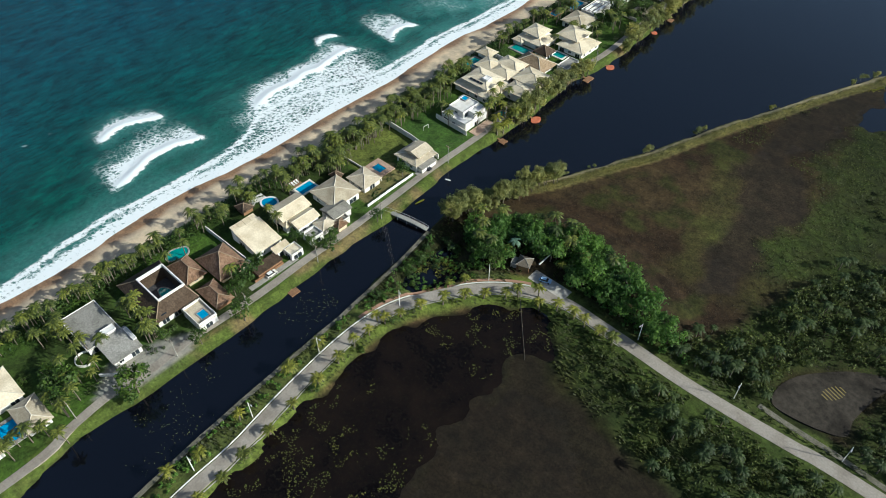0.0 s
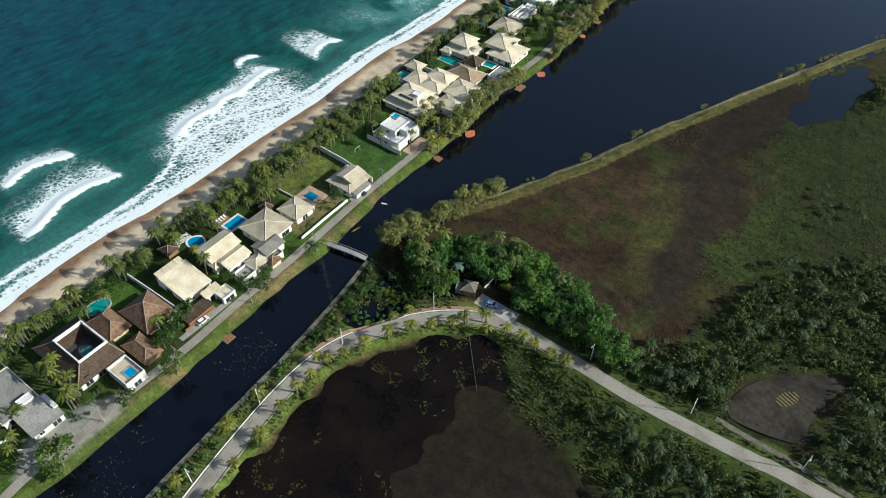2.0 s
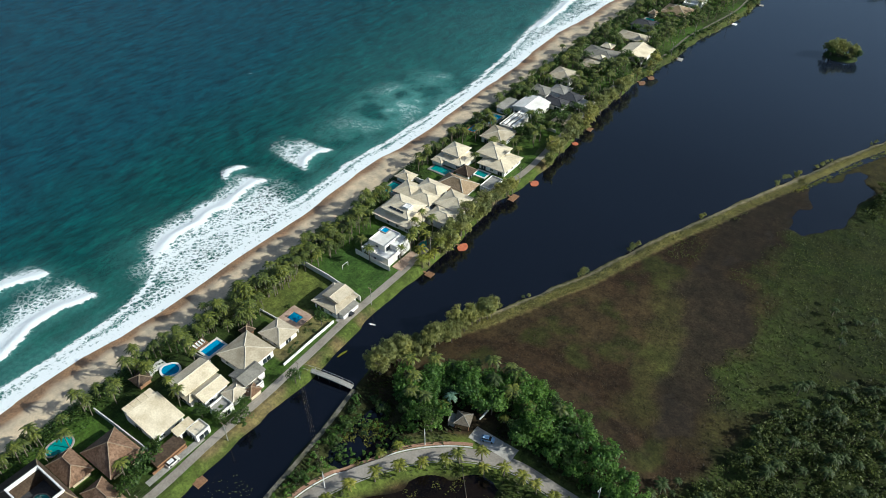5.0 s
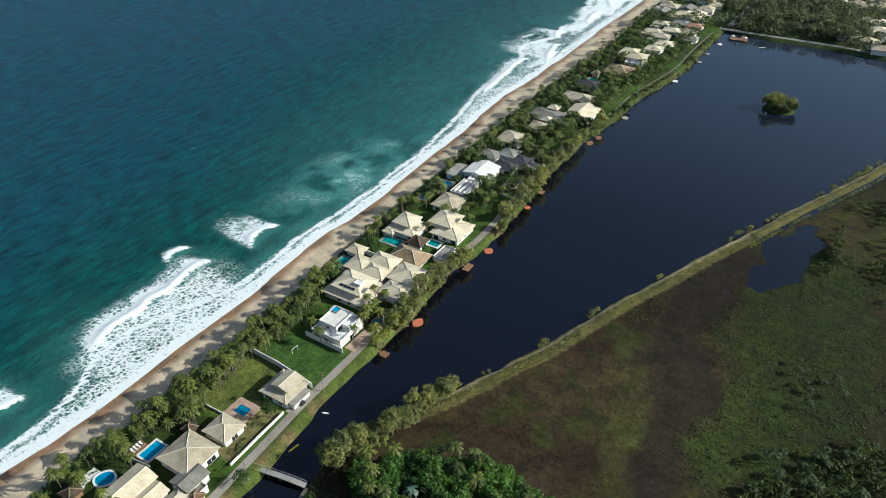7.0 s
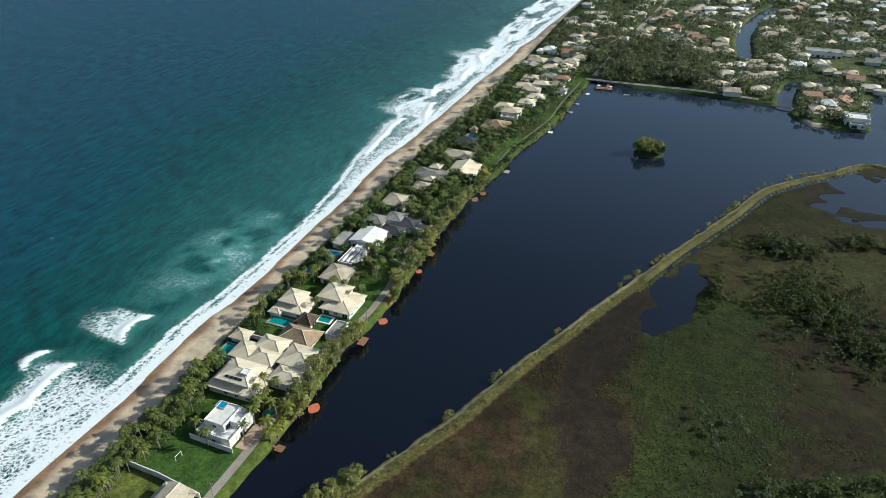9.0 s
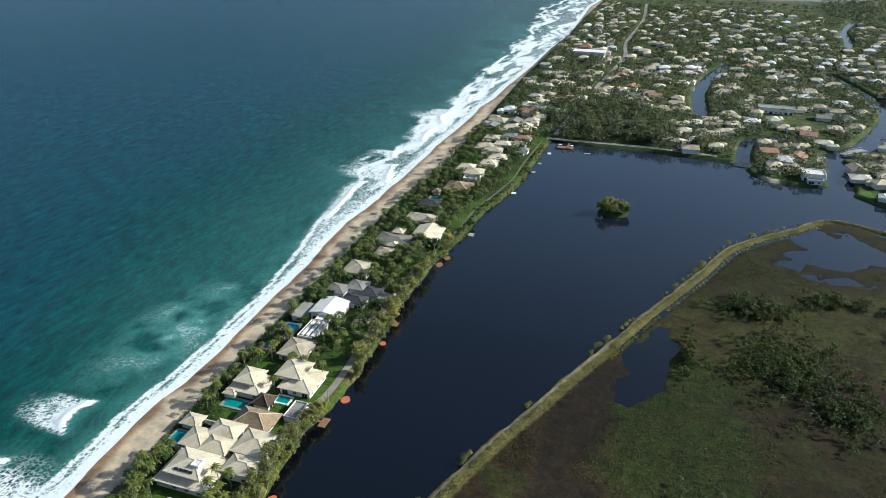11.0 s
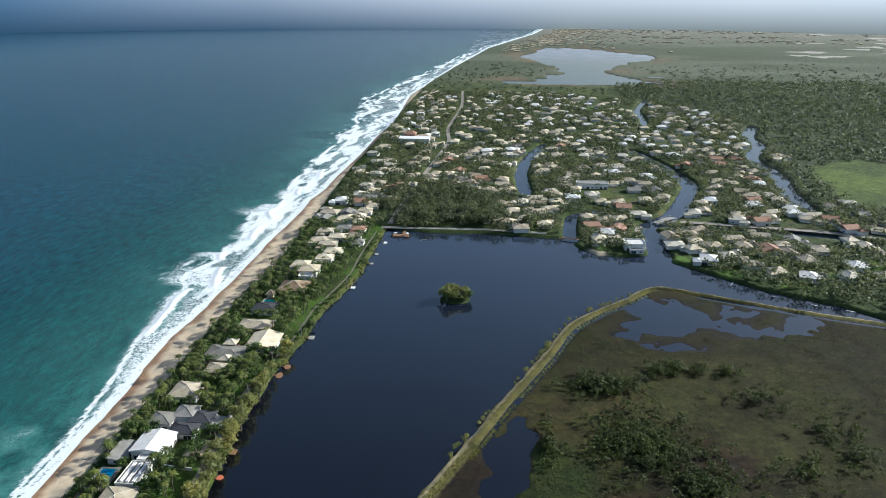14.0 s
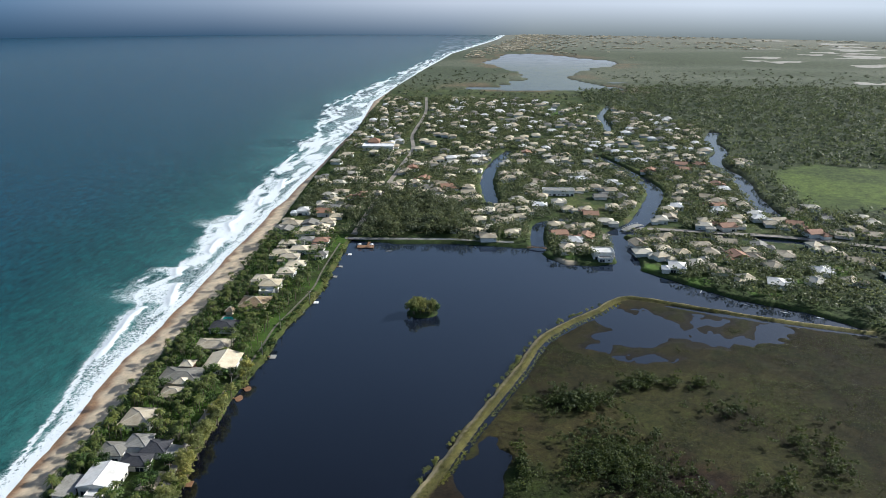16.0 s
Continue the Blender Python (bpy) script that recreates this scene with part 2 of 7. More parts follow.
LEAF = leafy("broadleaf", (0.020, 0.052, 0.010), (0.100, 0.172, 0.032), through_light=0.35)
BRIGHT = leafy("bright_broadleaf", (0.040, 0.110, 0.024), (0.180, 0.330, 0.066), through_light=0.5)
PALMLEAF = leafy("palm_frond", (0.030, 0.054, 0.009), (0.185, 0.215, 0.036), gloss=0.5)
FEATHER = leafy("feathery_leaf", (0.210, 0.235, 0.085), (0.415, 0.435, 0.180), through_light=0.6)
# leaves beyond the lagoon: greyed and lightened, haze put into the colour
WOODS = leafy("far_woods", (0.062, 0.086, 0.050), (0.150, 0.182, 0.104), through_light=0.5)
MARSHLEAF = leafy("marsh_bush", (0.018, 0.036, 0.010), (0.115, 0.148, 0.042), gloss=0.25, through_light=0.35)
STRAW = leafy("straw_grass", (0.085, 0.088, 0.028), (0.235, 0.215, 0.080), gloss=0.2, through_light=0.4)
LILY = leafy("lily_pad", (0.050, 0.056, 0.014), (0.150, 0.165, 0.050), through_light=0.3)
REED = leafy("marsh_reed", (0.024, 0.034, 0.008), (0.070, 0.094, 0.020), through_light=0.5)
SEDGE = leafy("dry_sedge", (0.026, 0.017, 0.010), (0.085, 0.058, 0.028), through_light=0.5)
# scrub of the far plain: leaf colours lightened to carry the distance haze
HAZYSCRUB = leafy("hazy_plain_scrub", (0.075, 0.092, 0.058), (0.120, 0.140, 0.090), through_light=0.5)

# ---- plan ----
def curve_of(text):
    return np.array([[float(v) for v in q.split(",")] for q in text.split()])


def smooth(pts, n=8, closed=False):
    """A Catmull-Rom line through control points."""
    p = np.asarray(pts, float)
    p = np.vstack([p[-1], p, p[0], p[1]]) if closed else np.vstack([2 * p[0] - p[1], p, 2 * p[-1] - p[-2]])
    out = []
    for a, b, c, d in zip(p[:-3], p[1:-2], p[2:-1], p[3:]):
        for u in np.arange(n) / n:
            out.append(0.5 * (2 * b + (c - a) * u + (2 * a - 5 * b + 4 * c - d) * u * u + (3 * b - a - 3 * c + d) * u ** 3))
    if not closed:
        out.append(p[-2])
    return np.array(out)


def far_from_line(X, Y, pts):
    best = np.full(X.shape, 1e9)
    for (ax, ay), (bx, by) in zip(pts[:-1], pts[1:]):
        dx, dy = bx - ax, by - ay
        u = np.clip(((X - ax) * dx + (Y - ay) * dy) / (dx * dx + dy * dy + 1e-9), 0, 1)
        best = np.minimum(best, np.hypot(X - ax - u * dx, Y - ay - u * dy))
    return best


def inside(X, Y, pts):
    hit = np.zeros(X.shape, bool)
    for (ax, ay), (bx, by) in zip(pts, np.roll(pts, -1, 0)):
        hit ^= ((ay > Y) != (by > Y)) & (X < (bx - ax) * (Y - ay) / (by - ay + 1e-12) + ax)
    return hit


def depth_in(X, Y, pts):
    """Distance to a closed outline, positive inside."""
    d = far_from_line(X, Y, np.vstack([pts, pts[:1]]))
    return np.where(inside(X, Y, pts), d, -d)


def lattice(X, Y, cell, seed):
    """Smooth value noise in 0..1."""
    def h(i, j):
        v = np.sin(i * 127.1 + j * 311.7 + seed * 74.7) * 43758.5453
        return v - np.floor(v)
    x, y = X / cell, Y / cell
    i, j = np.floor(x), np.floor(y)
    u, v = x - i, y - j
    u, v = u * u * (3 - 2 * u), v * v * (3 - 2 * v)
    return (h(i, j) * (1 - u) + h(i + 1, j) * u) * (1 - v) + (h(i, j + 1) * (1 - u) + h(i + 1, j + 1) * u) * v


def rough_noise(X, Y, cell, seed):
    return (lattice(X, Y, cell, seed) * 4 + lattice(X, Y, cell / 2.1, seed + 1) * 2 + lattice(X, Y, cell / 4.3, seed + 2)) / 7


def step(a, b, v):
    u = np.clip((v - a) / (b - a), 0, 1)
    return u * u * (3 - 2 * u)


SHORE = curve_of("-62,-900 -64,0 -64,31 -66,56 -66,80 -64.5,105 -63.5,130 -64,150 -64,183 -64.5,205 -65.5,225 -65,260 -65.5,306 -67.5,366 -70,432 -67.5,480 -67,545 -66,615 -65,700 -59,888 -50,1123 -66,1450 -20,1985 50,2685 240,3605 420,5000")
GREEN_LINE = curve_of("-52,-900 -49,0 -49,49 -49,76 -50,99 -48,127 -47,148 -48,183 -48,223 -51,264 -51,300 -51,370 -52,450 -46,540 -48,652 -54,861 -52,1001 -56,1376 -50,1728 0,2180 80,2685 270,3605 450,5000")
WEST_BANK = curve_of("10,-900 10,-20 5,-4 3,6 6,27 5,55 5,77 3,104 5,128 3,145 1,167 2,190 2,217 -1,250 4,276 2,316 -1,363 1,400 6,440 7,474 13,502 18,535 18,571 20,640")
EAST_BANK = curve_of("60,-900 36,-40 30,13 27,39 24,85 21,115 18,136 15,160")
DIKE = smooth(curve_of("17,156 28,174 36,187 43.9,204 49.1,215.9 55.1,227.6 60.4,243 66.2,259.5 72.9,276.6 80.4,293.5 88.2,313.5 97.1,334 106.8,356.5 118.5,384 129.5,407.5 142,435.5 155,467 172.3,489 192.2,508 214.5,531.5 232.3,529.5 248.5,522.5 264.4,516 280,510 310,499 352,486"))


def offset(line, by):
    """A line set off to the left of its run."""
    line = np.asarray(line)
    t = np.gradient(line, axis=0)
    t /= np.linalg.norm(t, axis=1)[:, None] + 1e-9
    return line + np.stack([-t[:, 1], t[:, 0]], -1) * by


DIKE_SHORE, DIKE_TRACK, DITCH = offset(DIKE, 2.5), offset(DIKE, 0.9), offset(DIKE, -5.0)
NORTH_BANK = curve_of("20,634 56,633 101,635 146,629 166,627 172,608 185,593 205,589 226,597 238,583 259,561 288,533 326,513 352,489")
LAKE = np.vstack([WEST_BANK[1:], NORTH_BANK[1:], DIKE_SHORE[::-1], EAST_BANK[1:-1][::-1]])
CANALS = [(smooth(curve_of("169,622 170,655 177,690 200,706")), 5.0), (smooth(curve_of("232,590 236,640 234,662 262,699 285,754 302,807 297,867 288,907 271,968")), 8.0),
          (smooth(curve_of("137,752 133,845 145,929 166,1000")), 6.5), (smooth(curve_of("316,1150 326,1215 329,1290 345,1350 368,1420")), 5.0),
          (smooth(curve_of("470,1150 443,1080 436,1011 405,944 406,860 393,790 388,723")), 8.0), (smooth(curve_of("240,668 309,662 373,651 440,627 560,590")), 5.0)]
CAUSEWAY = smooth(curve_of("46,-40 43,0 41,18 40,34 37,52 34.5,72 34,87 36,100 43,114 52,126 63,134.5 76,139.5 90,139.5 105,139 120,138.5 137,139 154,140 172,141 260,140 420,125"))
STRIP_ROAD = smooth(curve_of("4,-60 3,-8 0,5 -2,19 -1,32 -2,45 -1,70 -2,93 -2,114 -3,138 -4,159 -4,187 -5,215 -6,250 -2,276 -4,316 -7,363 -5,400 0,440 1,474 6,502 11,535 11,571 13,628"))
BANK_PATH = smooth(curve_of("35,-30 31,13 28.3,39 25.4,85 22.4,115 19,134"))
POND = smooth(curve_of("52,-40 47,10 46,24 44.6,40 43,58 41.4,77 43.5,94 51,110 61,123 69,130 80,127 84,117 73,109 79,97 78,78 82,57 84,40 86,0 90,-40"), 4, True)
MUD = smooth(curve_of("84,117 97,112 117,106 138,105 140,60 130,-10 86,-10 84,40 82,57 78,78 79,97 73,109"), 4, True)
CHANNEL = smooth(curve_of("86,249 98,209 104,177 112,178 117,200 111,212 118,238 102,262 106,288 112,330 102,345 92,320 84,285"), 4, True)
DIKE_POND = smooth(curve_of("100,308 110,345 125,371 132,352 125,320 112,306"), 4, True)
FAR_POND = smooth(curve_of("172,478 205,512 250,512 296,500 300,478 262,464 219,443 185,455"), 4, True)
REEDS = smooth(curve_of("109,287 120,335 142,352 165,300 163,254 150,215 122,198 112,210 119,238"), 4, True)
HOLLOW = smooth(curve_of("30,134 38,128 42,118 36,108 29,112 26,124"), 4, True)
LAGOON_FAR = smooth(curve_of("150,2290 245,2625 363,2690 520,2450 560,2281 420,2100 360,1944 410,1720 450,1640 310,1603 195,1623 105,1687 205,1760 250,1935 195,2161"), 4, True)
PLAZA = curve_of("-12,24 -9,38 -3,50 2,44 2,26 -3,14")
OPEN_FIELD = curve_of("437,743 453,889 524,935 610,895 640,740")


def at_line(line, y):
    return np.interp(y, line[:, 1], line[:, 0])


def cusps(y):
    """How far the wash of the waves bows the shoreline in and out."""
    return 5.0 * (rough_noise(y, y * 0, 40, 71) - 0.5) * step(1000, 700, y)


def water_depth(X, Y):
    """How far inside the lake, the canals or the ponds a place lies; negative on land."""
    d = depth_in(X, Y, LAKE)
    d = np.where((Y < 0) & (X > 0) & (X < 60), np.minimum(X - at_line(WEST_BANK, Y), at_line(EAST_BANK, Y) - X), d)
    for line, half in CANALS:
        d = np.maximum(d, half - far_from_line(X, Y, line))
    far = Y > 1500
    if np.any(far):
        d = np.where(far, np.maximum(d, 0.5 * depth_in(X + 90 * (rough_noise(X, Y, 130, 15) - 0.5), Y + 150 * (rough_noise(X * 0.35, Y, 70, 16) - 0.5), LAGOON_FAR)), d)
    # the island
    return np.minimum(d, np.hypot((X - 86) / 1.25, Y - 502) - 7.5)


def span(a, b, s):
    return list(np.arange(a, b, s))


def growing(a, b, s, q):
    out = [a]
    while (out[-1] < b) if s > 0 else (out[-1] > b):
        s *= q
        out.append(out[-1] + s)
    return out


def sheet(name, xs, ys, z, colour, layer, material):
    """A height field with a colour for every vertex."""
    nx, ny = len(xs), len(ys)
    X, Y = np.meshgrid(xs, ys)
    co = np.stack([X, Y, z], -1).reshape(-1, 3)
    k = np.arange(nx * ny).reshape(ny, nx)
    quads = np.stack([k[:-1, :-1], k[:-1, 1:], k[1:, 1:], k[1:, :-1]], -1).reshape(-1, 4)
    me = bpy.data.meshes.new(name)
    me.vertices.add(len(co))
    me.vertices.foreach_set("co", co.ravel())
    me.loops.add(quads.size)
    me.loops.foreach_set("vertex_index", quads.ravel())
    me.polygons.add(len(quads))
    me.polygons.foreach_set("loop_start", np.arange(0, quads.size, 4))
    me.update(calc_edges=True)
    me.polygons.foreach_set("use_smooth", np.ones(len(quads), bool))
    att = me.color_attributes.new(layer, "FLOAT_COLOR", "POINT")
    att.data.foreach_set("color", colour.reshape(-1, 4).ravel())
    me.materials.append(material)
    return new(name, me)


# ---- ground ----
xs = np.array(growing(-110, -1500, -20, 1.6)[::-1][:-1] + span(-110, -74, 6) + span(-74, 345, 1.6) + span(345, 480, 3) + growing(480, 4600, 6, 1.09))
ys = np.array(growing(-60, -900, -8, 1.4)[::-1][:-1] + span(-60, 660, 1.6) + span(660, 1250, 4.5) + growing(1250, 4800, 9, 1.035))
X, Y = np.meshgrid(xs, ys)
wob = lattice(X, Y, 7, 3) - 0.5
shore, veg = at_line(SHORE, Y) + cusps(Y), at_line(GREEN_LINE, Y) + 3 * wob
wet = water_depth(X + 1.5 * wob, Y + 1.5 * (lattice(X, Y, 6, 9) - 0.5))
n1, n2, n3 = rough_noise(X, Y, 30, 11), rough_noise(X, Y, 9, 23), rough_noise(X, Y, 90, 31)
off_dike, off_road = far_from_line(X, Y, DIKE), far_from_line(X, Y, CAUSEWAY)
marsh = (Y < 560) & (X > 16) & (wet < 0) & ~((Y > 486) & (X > 225) & (off_dike > 4) & inside(X, Y, np.array([[219, 540], [360, 490], [360, 700], [219, 700]])))
marsh &= inside(X, Y, np.vstack([EAST_BANK[:-1], DIKE, [[420, 470], [4600, 400], [4600, -900]]])) | (off_dike < 4)

# heights
z = 1.9 + 0.5 * (n1 - 0.5)
z = np.where((X >= veg) & (X < veg + 5), 1.08 + (z - 1.08) * step(0, 5, X - veg), z)
z = np.where(X < veg, 1.05 * np.clip((X - shore) / np.maximum(veg - shore, 3), 0, 1) + 0.03, z)
z = np.where(X < shore, (X - shore) * 0.14, z)
z = np.maximum(z, -6)
low = 0.24 + 0.40 * (n2 - 0.42) + 0.15 * (n1 - 0.5)
z = np.where(marsh, low, z)
z = np.where(marsh & (off_dike < 7), np.maximum(low, 1.1 * step(4.2, 1.6, off_dike)), z)
bank = far_from_line(X, Y, np.vstack([EAST_BANK[1:-1], [[17, 150]]]))
z = np.where(marsh & (off_road < 12) & (X < 190), np.maximum(z, 1.15 * step(7.6, 4.6, off_road)), z)
z = np.where(marsh & (bank < 8) & (Y < 150), np.maximum(z, 1.0 * step(8, 4, bank)), z)
between = marsh & (X < at_line(np.array([[46, -40], [40, 34], [34, 87], [43, 114], [63, 136]])[:, [0, 1]], Y)) & (Y < 136)
z = np.where(between, np.maximum(z, 0.75 + 0.5 * n2), z)
woods_core = depth_in(X, Y, curve_of("22,150 33,156 54,172 77,175 97,168 112,154 100,144 72,147 53,140 44,128 25,132"))
z = np.where(woods_core > -4, np.maximum(z, 1.2), z)
south_woods = depth_in(X, Y, curve_of("84,134 120,133 200,133 200,40 165,60 146,88 138,106 118,109 98,116 88,120 80,129"))
z = np.where(south_woods > -3, np.maximum(z, 0.7), z)
right_woods = depth_in(X, Y, curve_of("112,146 143,149 143,165 157,178 170,183 165,160 166,150 200,149 206,262 164,242 141,213 130,198 126,176"))
z = np.where(right_woods > -3, np.maximum(z, 0.6), z)
for pool, deep in ((POND, 0.5), (DIKE_POND, 0.36), (FAR_POND, 0.3), (HOLLOW, 0.32)):
    d = depth_in(X + 6 * wob, Y + 6 * (lattice(X, Y, 5, 5) - 0.5), pool)
    bed = -deep * 0.45 + 0.45 * (n2 - 0.42) if deep > 0.3 else 0.9 * (n1 - 0.62) + 0.25 * (n2 - 0.5)
    z = np.where(d > -2.5, z * step(0.5, -2.5, d) + bed * step(-2.5, 0.5, d), z)
ditch = far_from_line(X, Y, DITCH)
z = np.where((Y > 318) & (Y < 520) & (ditch < 3) & (off_dike > 3.2), np.minimum(z, -0.25 * step(2.2, 1.2, ditch + 1.5 * (n2 - 0.5)) + z * step(1.2, 2.2, ditch + 1.5 * (n2 - 0.5))), z)
mudd = depth_in(X + 8 * wob, Y + 8 * (lattice(X, Y, 8, 6) - 0.5), MUD)
mudd = np.maximum(mudd, depth_in(X + 8 * wob, Y + 8 * (lattice(X, Y, 8, 7) - 0.5), CHANNEL))
sunk = step(-4, 3, mudd)
z = z * (1 - sunk) + (0.07 + 0.16 * (n1 - 0.36)) * sunk
z = np.where(wet > -2.2, np.minimum(z, np.where(wet > 0, -0.25 - 0.25 * wet, z * step(0, -2.2, wet) - 0.05 * step(-2.2, 0, wet))), z)
z = np.maximum(z, -5)

# cover: colour and roughness
def blend(base, colour, w):
    w = np.clip(w, 0, 1)[..., None]
    return base * (1 - w) + np.array(colour) * w


c = np.zeros(X.shape + (3,)) + np.array((0.040, 0.062, 0.020))
c = blend(c, (0.075, 0.095, 0.030), step(0.45, 0.7, n1))
c = blend(c, (0.16, 0.14, 0.09), step(0.62, 0.8, n2) * (Y > 640) * 0.6)
rough = np.full(X.shape, 0.9)
strip = (X > veg) & (X < at_line(WEST_BANK, np.minimum(Y, 640)) + 1) & (Y < 650)
c = np.where(strip[..., None], blend(np.zeros_like(c) + np.array((0.050, 0.095, 0.016)), (0.035, 0.055, 0.014), step(0.40, 0.62, n1)), c)
c = np.where((strip & (Y > 128) & (Y < 152) & (X > -24) & (X < -8))[..., None], blend(c * 0 + np.array((0.22, 0.18, 0.09)), (0.14, 0.14, 0.05), n2), c)
c = np.where((strip & (Y > 140) & (Y < 168) & (X > -46) & (X < -19))[..., None], blend(c * 0 + np.array((0.115, 0.135, 0.034)), (0.08, 0.11, 0.026), n2), c)
c = np.where((strip & (Y > 168) & (Y < 187) & (X > -33) & (X < -6))[..., None], blend(c * 0 + np.array((0.046, 0.092, 0.020)), (0.09, 0.10, 0.035), step(0.6, 0.8, n1)), c)
c = blend(c, (0.045, 0.070, 0.016), (strip & (X < -40)) * step(-40, -46, X))
verge = strip & (at_line(WEST_BANK, np.minimum(Y, 640)) - X < 5 - 1.6 * step(370, 400, Y))
c = np.where(verge[..., None], blend(c * 0 + np.array((0.070, 0.098, 0.022)), (0.15, 0.12, 0.06), step(0.5, 0.75, n2)), c)
sand = blend(np.zeros_like(c) + np.array((0.60, 0.49, 0.36)), (0.52, 0.42, 0.30), n1)
wetness = step(6.5, 2.0, X - shore + 3.5 * wob + 4.5 * (n2 - 0.5) + 4 * (n1 - 0.5))
sand = blend(sand, (0.27, 0.165, 0.10), wetness)
beach = step(-0.8, 0.8, veg - X) * (X < veg + 1)
c = np.where((X < veg + 1)[..., None], c * (1 - beach[..., None]) + sand * beach[..., None], c)
rough = np.where((X < veg) & (wetness > 0.3), 0.35, rough)
m_c = blend(np.zeros_like(c) + np.array((0.058, 0.037, 0.022)), (0.088, 0.062, 0.032), step(0.35, 0.62, n1))
m_c = blend(m_c, (0.062, 0.075, 0.020), step(0.50, 0.66, n2) * 0.75)
m_c = blend(m_c, (0.050, 0.062, 0.018), step(0.45, 0.6, n3) * step(200, 320, Y) * 0.55)
m_c = blend(m_c, (0.105, 0.112, 0.032), step(0.34, 0.58, n1) * step(318, 350, Y) * step(446, 425, Y) * step(300, 260, X) * 0.5)
m_c = blend(m_c, (0.095, 0.100, 0.030), step(9, 2, np.abs(mudd + 5)) * step(262, 240, Y) * step(170, 185, Y) * (0.3 + 0.7 * n2))
m_c = blend(m_c, (0.064, 0.100, 0.023), step(-3, 5, depth_in(X + 10 * wob, Y, REEDS)) * (0.6 + 0.4 * n2))
m_c = blend(m_c, (0.045, 0.070, 0.016), (off_road < 40) * (Y < 138) * (X > 60) * 0.5)
m_c = blend(m_c, (0.018, 0.011, 0.007), step(0.16, -0.05, z))
m_c = blend(m_c, (0.046, 0.035, 0.025), step(-3, 3, mudd + 5 * (n2 - 0.5)) * 0.92)
m_c = blend(m_c, (0.046, 0.070, 0.018), (step(-4, 3, south_woods) + step(-4, 3, right_woods)) * 0.85)
m_c = blend(m_c, (0.135, 0.125, 0.046), step(4.4, 3.0, off_dike) * (Y > 160))
m_c = blend(m_c, (0.34, 0.285, 0.19), step(1.3, 0.5, far_from_line(X, Y, DIKE_TRACK) + 1.2 * wob) * (Y > 176) * 0.9)
m_c = blend(m_c, (0.050, 0.076, 0.018), step(16, 9, off_road) * (Y < 150) * (X >= 72) * 0.85)
m_c = blend(m_c, (0.105, 0.140, 0.030), step(8, 5, off_road) * (Y < 146) * (X < 75))
m_c = blend(m_c, (0.085, 0.105, 0.034), between * 0.8)
m_c = blend(m_c, (0.085, 0.065, 0.04), step(-3, 2, woods_core) * 0.6)
m_c = m_c * np.where((off_dike < 4.2) | (off_road < 8), 1.0, 0.36 + 0.20 * step(290, 230, Y) * step(150, 118, X) * step(140, 165, Y) + 0.09 * step(318, 350, Y) * step(446, 425, Y) * step(300, 260, X) + 0.3 * np.maximum(step(-4, 3, south_woods), step(-4, 3, right_woods)))[..., None]
c = np.where(marsh[..., None], m_c, c)
rough = np.where(marsh & (z < 0.08), 0.6, rough)
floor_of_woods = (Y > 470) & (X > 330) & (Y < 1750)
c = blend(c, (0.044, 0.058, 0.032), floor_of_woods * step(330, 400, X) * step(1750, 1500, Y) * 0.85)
n4 = rough_noise(X, Y * 2.2, 420, 37)
# the far plain pales with distance: haze is put into its ground colour
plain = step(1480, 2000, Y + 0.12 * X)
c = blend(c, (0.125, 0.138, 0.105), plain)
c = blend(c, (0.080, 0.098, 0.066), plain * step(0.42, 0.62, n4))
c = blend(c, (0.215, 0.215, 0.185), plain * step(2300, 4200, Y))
c = blend(c, (0.27, 0.26, 0.235), step(-1.0, 0.6, depth_in(X, Y, PLAZA)) * (wet < 0))
c = blend(c, (0.088, 0.128, 0.032), step(-14, 8, depth_in(X + 34 * (n3 - 0.5), Y + 50 * (n1 - 0.5), OPEN_FIELD)))
c = blend(c, (0.058, 0.086, 0.026), step(0, 8, depth_in(X, Y, OPEN_FIELD)) * step(0.52, 0.66, n3))
c = blend(c, (0.50, 0.42, 0.31), step(3.2, 1.6, np.abs(wet + 2.2)) * step(14, 9, np.hypot(X - 182, Y - 590)))
c = blend(c, (0.17, 0.13, 0.09), step(-90, -20, depth_in(X, Y, LAGOON_FAR)) * step(0.42, 0.6, n3) * (Y > 1600) * 0.7)
for lx, ly, lr in ((274, 559, 9), (378, 586, 14), (314, 541, 7), (304, 541, 6), (393, 711, 22), (273, 1307, 30), (140, 655, 10), (212, 608, 7), (125, 648, 8), (340, 560, 7), (246, 584, 7), (190, 606, 6)):
    c = blend(c, (0.075, 0.130, 0.028), step(lr * 1.2, lr * 0.7, np.hypot(X - lx, Y - ly) + 5 * (n2 - 0.5)) * (wet < 0))
c = blend(c, (0.048, 0.062, 0.020), verge * step(375, 400, Y) * 0.75)
c = blend(c, (0.010, 0.008, 0.006), step(-0.2, 1.5, wet))
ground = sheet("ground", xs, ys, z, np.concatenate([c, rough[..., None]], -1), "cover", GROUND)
tagged(ground, "low coastal ground of sand, lawn, marsh and mud", "ground", kind="structure")


def height(px, py):
    i, j = min(max(np.searchsorted(xs, px), 1), len(xs) - 1), min(max(np.searchsorted(ys, py), 1), len(ys) - 1)
    u, v = (px - xs[i - 1]) / (xs[i] - xs[i - 1]), (py - ys[j - 1]) / (ys[j] - ys[j - 1])
    return float((z[j - 1, i - 1] * (1 - u) + z[j - 1, i] * u) * (1 - v) + (z[j, i - 1] * (1 - u) + z[j, i] * u) * v)


